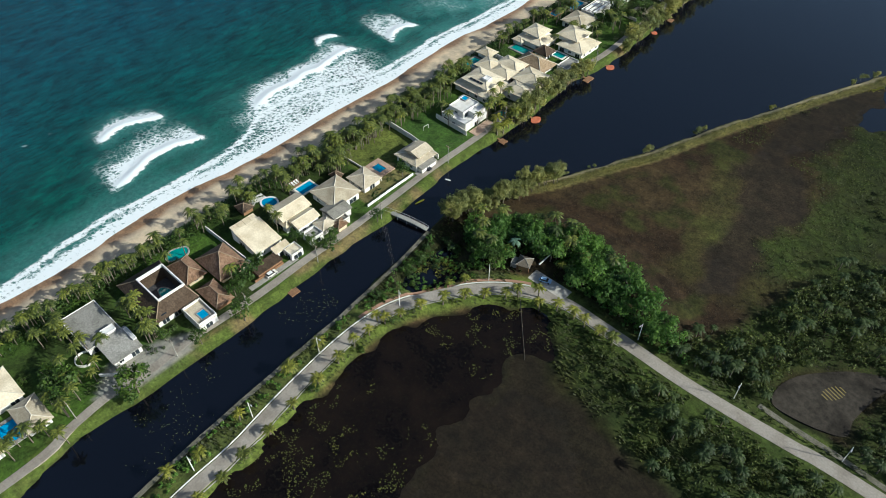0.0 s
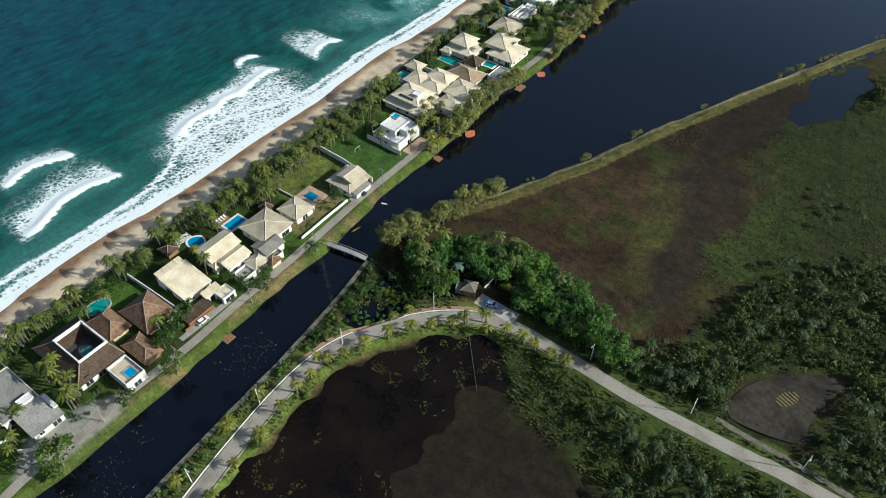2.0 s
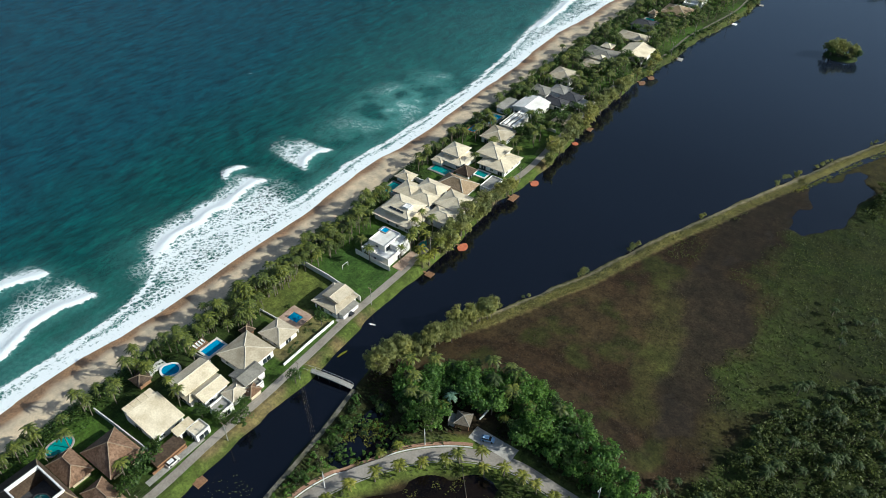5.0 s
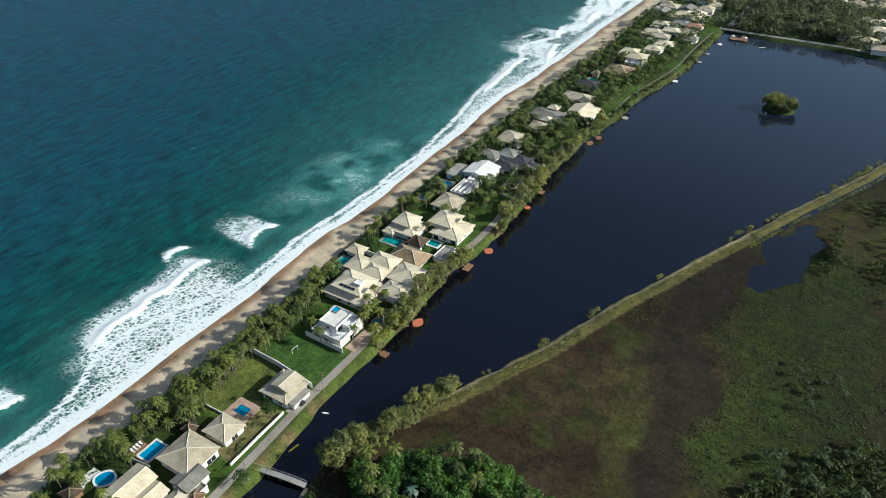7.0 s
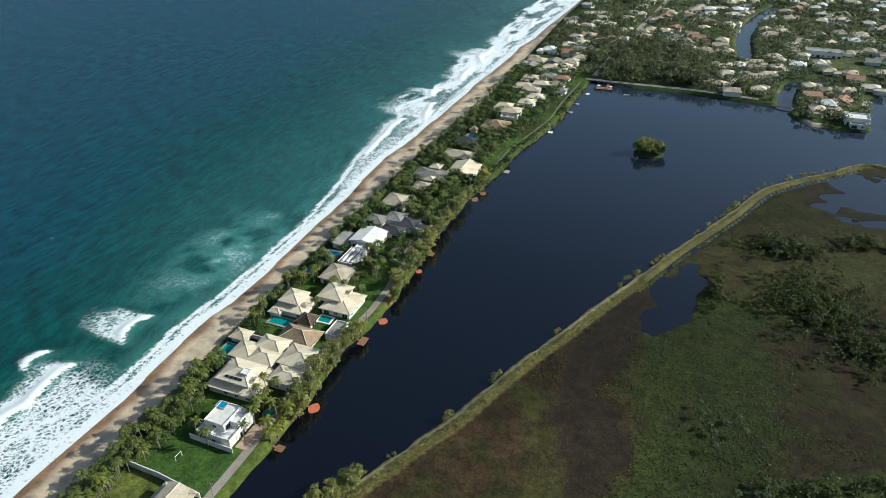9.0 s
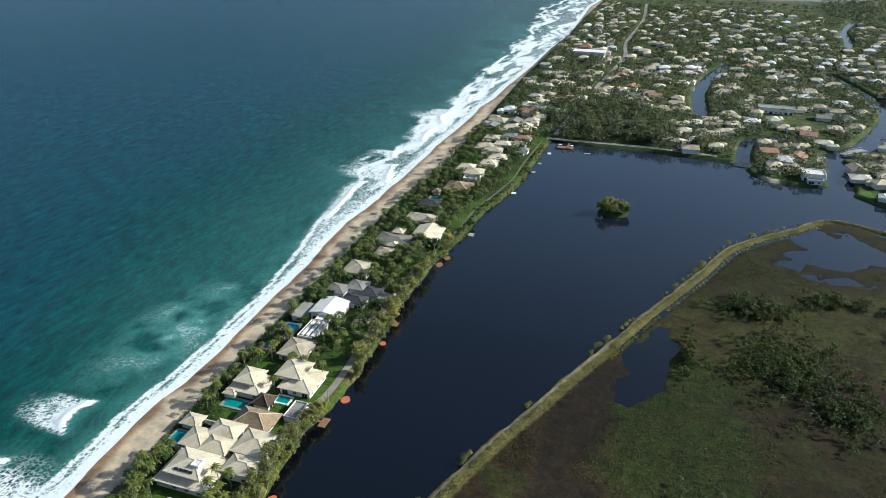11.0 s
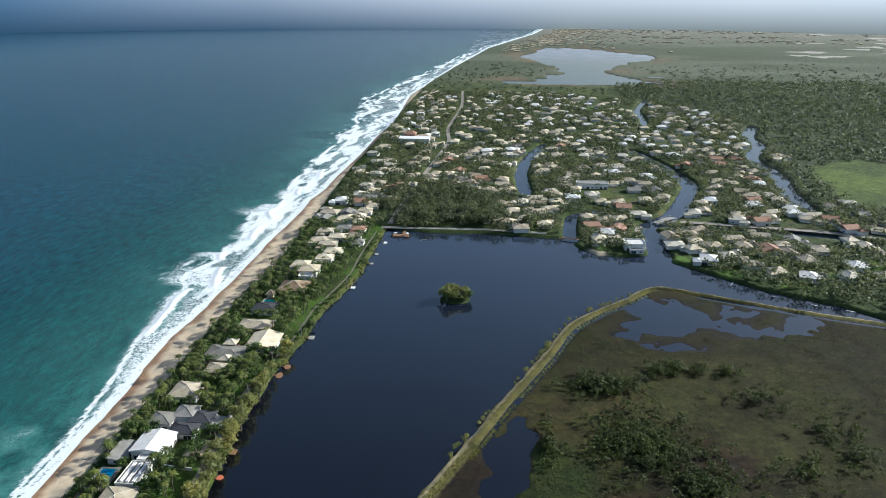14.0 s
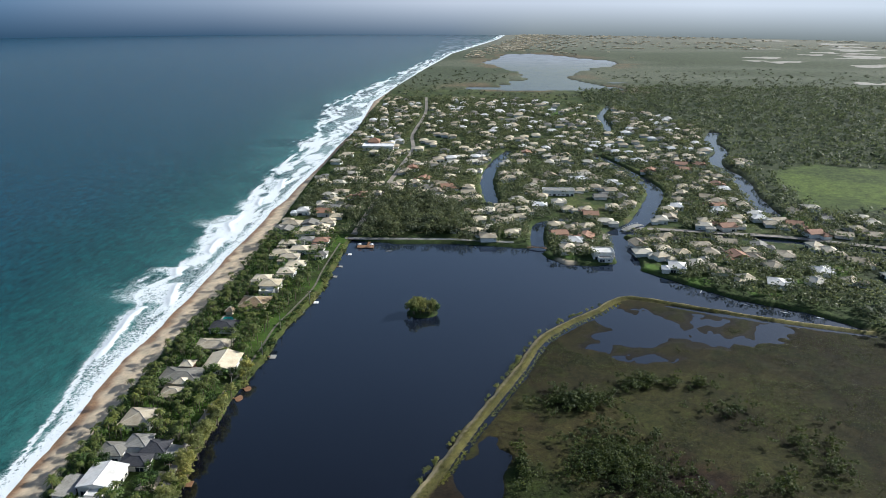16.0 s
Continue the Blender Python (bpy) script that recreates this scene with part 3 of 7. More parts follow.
# ---- water ----
def plain_sheet(name, x0, x1, y0, y1, level, material):
    bm = bmesh.new()
    bm.faces.new([bm.verts.new(q) for q in ((x0, y0, level), (x1, y0, level), (x1, y1, level), (x0, y1, level))])
    me = bpy.data.meshes.new(name)
    bm.to_mesh(me)
    bm.free()
    me.materials.append(material)
    return new(name, me)


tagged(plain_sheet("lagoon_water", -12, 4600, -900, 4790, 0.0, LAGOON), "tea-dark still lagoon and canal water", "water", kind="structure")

tagged(plain_sheet("pond_water", 37, 141, -60, 131.5, 0.015, PONDWATER), "peat-brown shallow pond water beside the causeway", "water", kind="structure")

sx = np.array(growing(-190, -4700, -6, 1.13)[::-1][:-1] + span(-190, -57, 1.5))
sy = np.array(growing(-60, -900, -8, 1.5)[::-1][:-1] + span(-60, 760, 1.6) + span(760, 1700, 5) + growing(1700, 4790, 9, 1.04))
# behind the headland the sheet follows the coast
SX, SY = np.meshgrid(sx, sy)
SX = SX + np.interp(SY, SHORE[:, 1], np.maximum(SHORE[:, 0] + 62, 0)) * step(1000, 1300, SY)
s_shore = at_line(SHORE, SY) + cusps(SY)
out = s_shore - SX
g1, g2, g3 = rough_noise(SX, SY, 14, 41), rough_noise(SX, SY, 4, 47), rough_noise(SX, SY, 50, 53)
FOAM_EDGE = curve_of("8,-900 6,10 12,37 12,60 8,84 14,113 28,138 30,155 20,177 10,194 10,246 9,291 9,332 13,368 17,400 24,433 24,470 32,500 48,522 42,560 30,600 44,672 40,740 42,800 52,900 66,1000 75,1142 86,1444 62,1723 50,2228 20,2768 30,4800")
edge = at_line(FOAM_EDGE, SY)
near = step(540, 430, SY)
foam = (0.22 + 0.10 * near) * step(edge + 3, edge * 0.35, out + 9 * (g1 - 0.5)) + 0.26 * step(6, 2, out + 3 * (g1 - 0.5))
drift = out + 26 * (rough_noise(SY, SY * 0, 70, 61) - 0.5)
rolling = 0.6 * rough_noise(drift, SY * 0.22, 11, 63) + 0.4 * rough_noise(drift, SY * 0.4, 5, 64)
foam = np.maximum(foam, (1 - near) * (0.10 + 0.54 * step(0.42, 0.66, rolling)) * step(edge + 6, edge * 0.75, out + 24 * (g3 - 0.5)))
foam = np.maximum(foam, (1 - near) * 0.62 * step(3.4, 1.0, np.abs(drift - edge * 0.78)) * step(0.38, 0.55, rough_noise(SY, SY * 0, 46, 65)))
foam = np.maximum(foam, (1 - near) * 0.36 * step(13, 5, out + 6 * (g1 - 0.5)))
foam = np.maximum(foam, 0.54 * step(2.2, 0.6, np.abs(out - 1 - 5 * g1)))
foam = np.maximum(foam, near * 0.55 * step(2.0, 0.6, np.abs(out - edge * 0.8 - 5 * (g1 - 0.5))))
churn = step(edge * 2.2 + 14, 6, out) * 0.55 * step(0.3, 0.65, g3)
churn = np.maximum(churn, 0.26 * step(135, 15, out) * step(220, 330, SY) * step(1500, 900, SY) * (0.4 + 0.9 * g3))
lift = 0.0
# torn foam between the main breaker and the beach
apron = step(118, 142, SY + 14 * (g1 - 0.5)) * step(214, 190, SY + 14 * (g1 - 0.5)) * step(36, 26, out + 8 * (g1 - 0.5))
foam = np.maximum(foam, apron * (0.26 + 0.22 * g1))
# breakers: along y from a to b, crest x at both ends, width of the foam trail behind
for ya, yb, xa, xb, trail, power in ((78, 108, -118, -115, 11, 0.75), (66, 112, -86, -90, 18, 0.68), (134, 204, -88, -95, 12, 0.80), (219, 241, -86, -90, 20, 0.66), (192, 206, -108, -110, 3, 0.5), (428, 505, -80, -86, 9, 0.74), (506, 545, -71, -78, 38, 0.70), (556, 574, -88, -92, 20, 0.55), (600, 640, -80, -84, 16, 0.7), (655, 706, -82, -88, 26, 0.72), (735, 770, -80, -84, 20, 0.66), (796, 842, -74, -80, 20, 0.72)):
    u = (SY - ya) / (yb - ya)
    crest = xa + (xb - xa) * u - 4 * np.sin(u * 3.1) + 7 * (rough_noise(SY, SY * 0, 15, ya) - 0.5)
    back = crest - SX
    along = step(-0.05, 0.18, u) * step(1.03, 0.9, u)
    body = along * step(-1.2, 0.6, back) * step(trail * (0.8 + 0.9 * g1), trail * 0.15, back)
    trailing = along * step(-1.2, 0.6, back) * step(trail * (1.1 + 1.2 * g1), trail * 0.2, back) * step(0.28, 0.5, rough_noise(SX, SY, 11, ya + 3))
    foam = np.maximum(foam, 0.40 * trailing)
    foam = np.maximum(foam, power * 0.66 * body * (0.75 + 0.5 * step(0.35, 0.6, rough_noise(SX, SY, 8, ya + 5))) + 0.42 * along * step(-1, 0, back) * step(6 + 3 * g2, 1, back))
    lift = lift + 0.9 * along * np.exp(-((back - 1.5) / 2.4) ** 2)
    churn = np.maximum(churn, 0.5 * step(-0.2, 0.2, u) * step(1.3, 0.8, u) * step(-12, 0, back) * step(trail * 1.9, 0, back))
tur = np.exp(-(((SX + 92) / 22) ** 2 + ((SY - 300) / 50) ** 2))
churn = np.maximum(churn, 1.1 * tur * step(0.2, 0.6, g1))
foam = np.maximum(foam, 0.22 * tur * step(0.45, 0.7, g1))
flecks = step(0.80, 0.9, g2) * step(0.55, 0.75, g3) * (out > 30) * 0.62 * step(420, 330, SY) * step(160, 90, out)
foam = np.maximum(foam, flecks)
shallow = (step(150 + 110 * step(200, 420, SY), 8, out + 50 * (g3 - 0.5)) * 0.75 + 0.25 * step(600, 60, out)) * (0.8 + 0.2 * step(360, 150, SY))
zz = 0.02 + lift * step(2, 8, out) + 0.35 * (g1 - 0.5) * step(4, 20, out)
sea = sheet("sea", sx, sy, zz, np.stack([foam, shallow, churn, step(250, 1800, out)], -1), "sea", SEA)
sea.data.vertices.foreach_set("co", np.stack([SX, SY, zz], -1).ravel())
sea.data.update()
tagged(sea, "green-blue ocean with white breakers and torn foam", "water", kind="structure")

# ---- far haze beyond the last land ----
def backdrop_mat():
    m, t, p = nodes_of("horizon_haze")
    pos = t.nodes.new("ShaderNodeNewGeometry").outputs["Position"]
    sep = t.nodes.new("ShaderNodeSeparateXYZ")
    t.links.new(pos, sep.inputs[0])
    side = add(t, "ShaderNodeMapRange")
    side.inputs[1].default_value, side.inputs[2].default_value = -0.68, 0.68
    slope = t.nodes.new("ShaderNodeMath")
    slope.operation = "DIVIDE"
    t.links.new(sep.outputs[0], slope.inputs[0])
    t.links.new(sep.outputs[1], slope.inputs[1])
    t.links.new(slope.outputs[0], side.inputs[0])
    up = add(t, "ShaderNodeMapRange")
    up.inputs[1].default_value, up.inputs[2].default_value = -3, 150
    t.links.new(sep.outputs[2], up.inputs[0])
    # haze painted as a glow: sea and land tones below, paler with height
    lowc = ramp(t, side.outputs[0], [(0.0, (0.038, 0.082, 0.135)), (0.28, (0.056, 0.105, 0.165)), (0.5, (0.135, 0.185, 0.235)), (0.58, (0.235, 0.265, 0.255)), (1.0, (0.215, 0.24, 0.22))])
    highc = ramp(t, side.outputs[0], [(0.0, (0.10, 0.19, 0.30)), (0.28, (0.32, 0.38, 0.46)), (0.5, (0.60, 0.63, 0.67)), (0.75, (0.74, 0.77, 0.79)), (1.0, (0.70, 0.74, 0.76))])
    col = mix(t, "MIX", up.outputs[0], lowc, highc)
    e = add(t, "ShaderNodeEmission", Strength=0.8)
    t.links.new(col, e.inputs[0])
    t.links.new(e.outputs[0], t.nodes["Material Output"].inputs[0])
    return m


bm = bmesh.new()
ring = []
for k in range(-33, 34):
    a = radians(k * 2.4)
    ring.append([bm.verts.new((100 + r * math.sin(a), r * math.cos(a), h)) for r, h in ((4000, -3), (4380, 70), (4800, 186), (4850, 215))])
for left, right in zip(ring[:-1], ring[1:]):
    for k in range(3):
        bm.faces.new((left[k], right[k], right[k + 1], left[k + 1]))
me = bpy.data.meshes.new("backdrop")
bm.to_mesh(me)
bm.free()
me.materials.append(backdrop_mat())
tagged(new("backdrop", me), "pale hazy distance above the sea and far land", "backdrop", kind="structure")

# ---- builders ----
def mesh_of(name, bm, material):
    me = bpy.data.meshes.new(name)
    bm.to_mesh(me)
    bm.free()
    me.materials.append(material)
    return me


def part(name, bm, material, parent, label=""):
    """One mesh object under a thing or a part."""
    ob = new(name, mesh_of(name, bm, material))
    ob.parent = parent
    if label:
        ob["label"] = label
    return ob


def piece(name, me, parent, m):
    """A part that shares its mesh with alike parts."""
    ob = new(name, me)
    ob.parent, ob.matrix_local = parent, m
    return ob


def empty(name, x, y, zz, turn=0.0):
    ob = new(name)
    ob.empty_display_size = 0.3
    ob.matrix_world = pose(x, y, zz, 0, 0, turn)
    return ob


def box(bm, x0, x1, y0, y1, z0, z1):
    v = [bm.verts.new((x, y, h)) for h in (z0, z1) for x, y in ((x0, y0), (x1, y0), (x1, y1), (x0, y1))]
    for q in ((3, 2, 1, 0), (4, 5, 6, 7), (0, 1, 5, 4), (1, 2, 6, 5), (2, 3, 7, 6), (3, 0, 4, 7)):
        bm.faces.new([v[i] for i in q])
    return v


def tube(bm, a, b, ra, rb, n=6):
    a, b = Vector(a), Vector(b)
    q = (b - a).to_track_quat("Z", "Y")
    rings = [[bm.verts.new(at + q @ Vector((r * math.cos(k * 2 * math.pi / n), r * math.sin(k * 2 * math.pi / n), 0))) for k in range(n)] for at, r in ((a, ra), (b, rb))]
    for k in range(n):
        bm.faces.new((rings[0][k], rings[0][(k + 1) % n], rings[1][(k + 1) % n], rings[1][k]))
    bm.faces.new(rings[1])
    bm.faces.new(rings[0][::-1])


def ring_wall(bm, x0, x1, y0, y1, z0, z1, t):
    """Four walls round a rectangle, open above."""
    box(bm, x0, x1, y0, y0 + t, z0, z1)
    box(bm, x0, x1, y1 - t, y1, z0, z1)
    box(bm, x0, x0 + t, y0 + t, y1 - t, z0, z1)
    box(bm, x1 - t, x1, y0 + t, y1 - t, z0, z1)


def roof_shell(kind, w, d, over, rise, thick=0.28):
    """A roof over a block of w by d with its eaves at height 0: hip, pyramid, gable along the longer side, or shed rising to -x."""
    bm, caps = bmesh.new(), []
    a, b = w / 2 + over, d / 2 + over
    low = [(-a, -b), (a, -b), (a, b), (-a, b)]
    if kind == "shed":
        hs = [rise, 0, 0, rise]
        top = [bm.verts.new((x, y, h + thick)) for (x, y), h in zip(low, hs)]
        bot = [bm.verts.new((x, y, h)) for (x, y), h in zip(low, hs)]
        bm.faces.new(top)
        bm.faces.new(bot[::-1])
        for k in range(4):
            bm.faces.new((bot[k], bot[(k + 1) % 4], top[(k + 1) % 4], top[k]))
        return bm, caps
    along_x = a >= b
    inset = min(a, b) if kind == "hip" else 0.0
    if kind == "pyramid":
        r0 = r1 = (0, 0)
    elif along_x:
        r0, r1 = (-(a - inset), 0), (a - inset, 0)
    else:
        r0, r1 = (0, -(b - inset)), (0, b - inset)
    eave = [bm.verts.new((x, y, thick)) for x, y in low]
    under = [bm.verts.new((x, y, 0)) for x, y in low]
    p0 = bm.verts.new((*r0, rise + thick))
    p1 = p0 if kind == "pyramid" or r0 == r1 else bm.verts.new((*r1, rise + thick))
    bm.faces.new(under[::-1])
    for k in range(4):
        bm.faces.new((under[k], under[(k + 1) % 4], eave[(k + 1) % 4], eave[k]))
    if p0 is p1:
        for k in range(4):
            bm.faces.new((eave[k], eave[(k + 1) % 4], p0))
    elif along_x:
        bm.faces.new((eave[0], eave[1], p1, p0))
        bm.faces.new((eave[1], eave[2], p1))
        bm.faces.new((eave[2], eave[3], p0, p1))
        bm.faces.new((eave[3], eave[0], p0))
    else:
        bm.faces.new((eave[0], eave[1], p0))
        bm.faces.new((eave[1], eave[2], p1, p0))
        bm.faces.new((eave[2], eave[3], p1))
        bm.faces.new((eave[3], eave[0], p0, p1))
    z0, z1 = thick, rise + thick
    if r0 != r1:
        caps.append(((*r0, z1), (*r1, z1)))
    if kind in ("hip", "pyramid"):
        near = [r0, r1, r1, r0] if along_x else [r0, r0, r1, r1]
        caps += [((x, y, z0), (*r, z1)) for (x, y), r in zip(low, near)]
    return bm, caps


def _frame_mesh(w, h):
    bm = bmesh.new()
    for x0, x1, z0, z1 in ((-w / 2, w / 2, 0, 0.1), (-w / 2, w / 2, h - 0.1, h), (-w / 2, -w / 2 + 0.1, 0.1, h - 0.1), (w / 2 - 0.1, w / 2, 0.1, h - 0.1), (-0.05, 0.05, 0.1, h - 0.1)):
        box(bm, x0, x1, -0.06, 0.02, z0, z1)
    return mesh_of("window", bm, WHITE)


def _pane_mesh(w, h):
    bm = bmesh.new()
    box(bm, -w / 2 + 0.1, w / 2 - 0.1, -0.03, 0.01, 0.1, h - 0.1)
    return mesh_of("pane", bm, GLASS)


FRAMES = {k: (_frame_mesh(*k), _pane_mesh(*k)) for k in ((1.6, 1.3), (2.6, 2.2), (3.6, 2.3))}


def fit_windows(parent, cx, cy, w, d, z0, h, rng, sides="ESN", most=99):
    """Windows and glazed doors along the walls of a block, storey by storey."""
    floors = max(1, int(h // 2.8))
    for side in sides:
        length = w if side in "SN" else d
        count = int(length // 4.2)
        for fl in range(floors):
            for k in range(count):
                if rng.random() < 0.22 or most < 1:
                    continue
                most -= 1
                size = (1.6, 1.3) if rng.random() < 0.5 else ((2.6, 2.2) if rng.random() < 0.6 or length / count < 4.4 else (3.6, 2.3))
                u = (k + 0.5) / count * length - length / 2
                zb = z0 + fl * 2.9 + (0.95 if size[1] < 2 else 0.12)
                if zb + size[1] > z0 + h - 0.1:
                    continue
                x, y, t = {"S": (cx + u, cy - d / 2, 0), "N": (cx - u, cy + d / 2, 180), "E": (cx + w / 2, cy + u, 90), "W": (cx - w / 2, cy - u, -90)}[side]
                fr = piece("window", FRAMES[size][0], parent, pose(x, y, zb, 0, 0, t))
                piece("pane", FRAMES[size][1], fr, Matrix.Identity(4))


def block(house, cx, cy, w, d, z0, h, roof, rise, over, wall_mat, roof_mat, rng, windows=99, cap_mat=None):
    """A wing of a house: walls, roof with ridge caps, windows."""
    bm = bmesh.new()
    box(bm, cx - w / 2, cx + w / 2, cy - d / 2, cy + d / 2, z0, z0 + h)
    part("wall", bm, wall_mat, house)
    if roof == "flat":
        bm = bmesh.new()
        a, b = w / 2 + over, d / 2 + over
        box(bm, -a, a, -b, b, 0.0, 0.22)
        r = part("roof", bm, roof_mat, house)
        r.location = (cx, cy, z0 + h)
        bm = bmesh.new()
        ring_wall(bm, -a, a, -b, b, 0.22, 0.22 + max(rise, 0.15), 0.25)
        part("parapet", bm, wall_mat, r)
    else:
        bm, caps = roof_shell(roof, w, d, over, rise)
        r = part("roof", bm, roof_mat, house)
        r.location = (cx, cy, z0 + h)
        if caps:
            bm = bmesh.new()
            for a, b in caps:
                tube(bm, a, b, 0.16, 0.16, 5)
            part("ridge", bm, cap_mat or roof_mat, r)
    if windows:
        fit_windows(house, cx, cy, w, d, z0, h, rng, most=windows)
    return r


CAP = surface("mortared_ridge", (0.52, 0.47, 0.37), (0.70, 0.64, 0.52), 2.0, 0.3, 0.8, 0.2, 0.03)
DARKCAP = surface("weathered_ridge", (0.20, 0.15, 0.10), (0.33, 0.25, 0.17), 2.0, 0.3, 0.85, 0.2, 0.03)


TAKEN = []          # ground taken by houses and pools


def house_of(label, blocks, seed, group="villas on the sand strip", category="house", base=None, squat=0.77):
    """blocks: x0, x1, y0, y1, base height, wall height, roof kind, rise, overhang, wall material, roof material."""
    x = sum(b[0] + b[1] for b in blocks[:1]) / 2
    y = sum(b[2] + b[3] for b in blocks[:1]) / 2
    g = (height(x, y) if base is None else base) - 0.25
    house = tagged(empty("house", x, y, g), label, category, group)
    rng = random.Random(seed)
    for x0, x1, y0, y1, z0, h, roof, rise, over, wm, rm in blocks:
        TAKEN.append((x0 - over, x1 + over, y0 - over, y1 + over))
        z0, h = z0 * squat, h * squat
        rise = rise * (0.74 if roof in ("hip", "gable") and rm not in (THATCH, GOLDTHATCH) else 1.0)
        cap = {CREAM: CAP, TAN: CAP, THATCH: DARKCAP, BROWNROOF: DARKCAP, GOLDTHATCH: CAP}.get(rm)
        block(house, (x0 + x1) / 2 - x, (y0 + y1) / 2 - y, x1 - x0, y1 - y0, z0, h + 0.25 if z0 == 0 else h, roof, rise, over, wm, rm, rng, windows=14 if h > 2.2 else 0, cap_mat=cap)
    return house


def pool_of(label, x0, x1, y0, y1, water=None, coping=None, rim=1.0, kidney=False):
    TAKEN.append((x0 - rim, x1 + rim, y0 - rim, y1 + rim))
    cx, cy = (x0 + x1) / 2, (y0 + y1) / 2
    g = max(height(cx, cy), height(x0, y0), height(x1, y1)) + 0.22
    pool = tagged(empty("swimming_pool", cx, cy, g), label, "pool", "garden pools")
    w, d = (x1 - x0) / 2, (y1 - y0) / 2
    n = 24
    def outline(grow):
        if kidney:
            return [((w + grow) * math.cos(k * 2 * math.pi / n) * (1 + 0.12 * math.sin(2 * k * 2 * math.pi / n)), (d + grow) * math.sin(k * 2 * math.pi / n)) for k in range(n)]
        return [(-w - grow, -d - grow), (w + grow, -d - grow), (w + grow, d + grow), (-w - grow, d + grow)]
    bm = bmesh.new()
    inner, outer = outline(0), outline(rim)
    loops = [[bm.verts.new((x, y, h)) for x, y in line] for line, h in ((outer, -0.7), (outer, 0.12), (inner, 0.12), (inner, -0.7))]
    m = len(inner)
    for a, b in zip(loops[:-1], loops[1:]):
        for k in range(m):
            bm.faces.new((a[k], a[(k + 1) % m], b[(k + 1) % m], b[k]))
    part("coping", bm, coping or CONCRETE, pool)
    bm = bmesh.new()
    bm.faces.new([bm.verts.new((x, y, -0.05)) for x, y in outline(-0.005)])
    part("water", bm, water or TILEPOOL, pool)
    return pool


def ribbon(name, line, half, thick, material, lift=0.0, drop=0.0):
    """A strip of paving that follows a line and the ground, with its own thickness."""
    bm = bmesh.new()
    line = np.asarray(line)
    t = np.gradient(line, axis=0)
    t /= np.linalg.norm(t, axis=1)[:, None] + 1e-9
    rows = []
    for (x, y), (tx, ty) in zip(line, t):
        nx, ny = -ty, tx
        g = max(height(x, y), height(x + nx * half, y + ny * half), height(x - nx * half, y - ny * half)) + lift
        rows.append([bm.verts.new((x + nx * s * half, y + ny * s * half, h)) for s, h in ((1, g - thick), (1, g), (-1, g), (-1, g - thick))])
    for a, b in zip(rows[:-1], rows[1:]):
        for k in range(3):
            bm.faces.new((a[k], b[k], b[k + 1], a[k + 1]))
    for end in (rows[0], rows[-1]):
        bm.faces.new(end)
    bmesh.ops.recalc_face_normals(bm, faces=bm.faces)
    return new(name, mesh_of(name, bm, material))


# ---- roads, paths, kerbs ----
tagged(ribbon("road_causeway", CAUSEWAY, 2.25, 0.6, ASPHALT, 0.10), "pale paved causeway road between marsh and canal", "road", kind="structure")
part_of = CAUSEWAY[(CAUSEWAY[:, 1] < 137) & (CAUSEWAY[:, 0] < 66)]
tagged(ribbon("kerb_west", offset(part_of, 2.7), 0.16, 0.6, KERB, 0.26), "whitewashed kerb along the causeway road", "kerb", kind="structure")
tagged(ribbon("kerb_east", offset(CAUSEWAY[CAUSEWAY[:, 0] < 100], -2.75), 0.12, 0.6, CONCRETE, 0.22), "low concrete kerb along the causeway road", "kerb", kind="structure")
tagged(ribbon("pavement_red", offset(part_of[part_of[:, 1] > 88], 3.75), 0.55, 0.6, RED, 0.16), "worn brick-red footpath beside the causeway", "pavement", kind="structure")
tagged(ribbon("road_strip", STRIP_ROAD[STRIP_ROAD[:, 1] < 392], 1.5, 0.6, ASPHALT, 0.08), "narrow grey lane between villas and canal", "road", kind="structure")
tagged(ribbon("path_strip", STRIP_ROAD[STRIP_ROAD[:, 1] > 391], 0.65, 0.6, STONEBANK, 0.04), "narrow worn lane along the lagoon edge", "path", kind="structure")
tagged(ribbon("path_canal_bank", BANK_PATH, 0.75, 0.5, STONEBANK, 0.04), "weathered concrete walkway on the canal bank", "path", kind="structure")
tagged(ribbon("side_track", curve_of("141,146.6 148,146 163,145.8 179,144.9 200,143.6"), 0.9, 0.5, STONEBANK, 0.12), "grey track beside the causeway road", "road", kind="structure")
tagged(ribbon("road_village", smooth(curve_of("15,640 40,640 100,641 150,636")), 2.2, 0.6, CONCRETE, 0.1), "lakeside lane in front of the wood", "road", kind="structure")
tagged(ribbon("road_avenue", smooth(curve_of("20,640 26,760 36,900 42,1000 34,1106 40,1300 30,1500")), 2.5, 0.6, ASPHALT, 0.1), "straight village avenue between trees", "road", kind="structure")
tagged(ribbon("road_canal_side", smooth(curve_of("242,680 309,671 373,660 440,637 560,600")), 3.0, 0.6, ASPHALT, 0.1), "village road beside a straight canal", "road", kind="structure")
tagged(ribbon("road_peninsula", smooth(curve_of("222,606 224,640 228,664 246,676")), 2.2, 0.6, ASPHALT, 0.1), "short lane on the lakeside peninsula", "road", kind="structure")

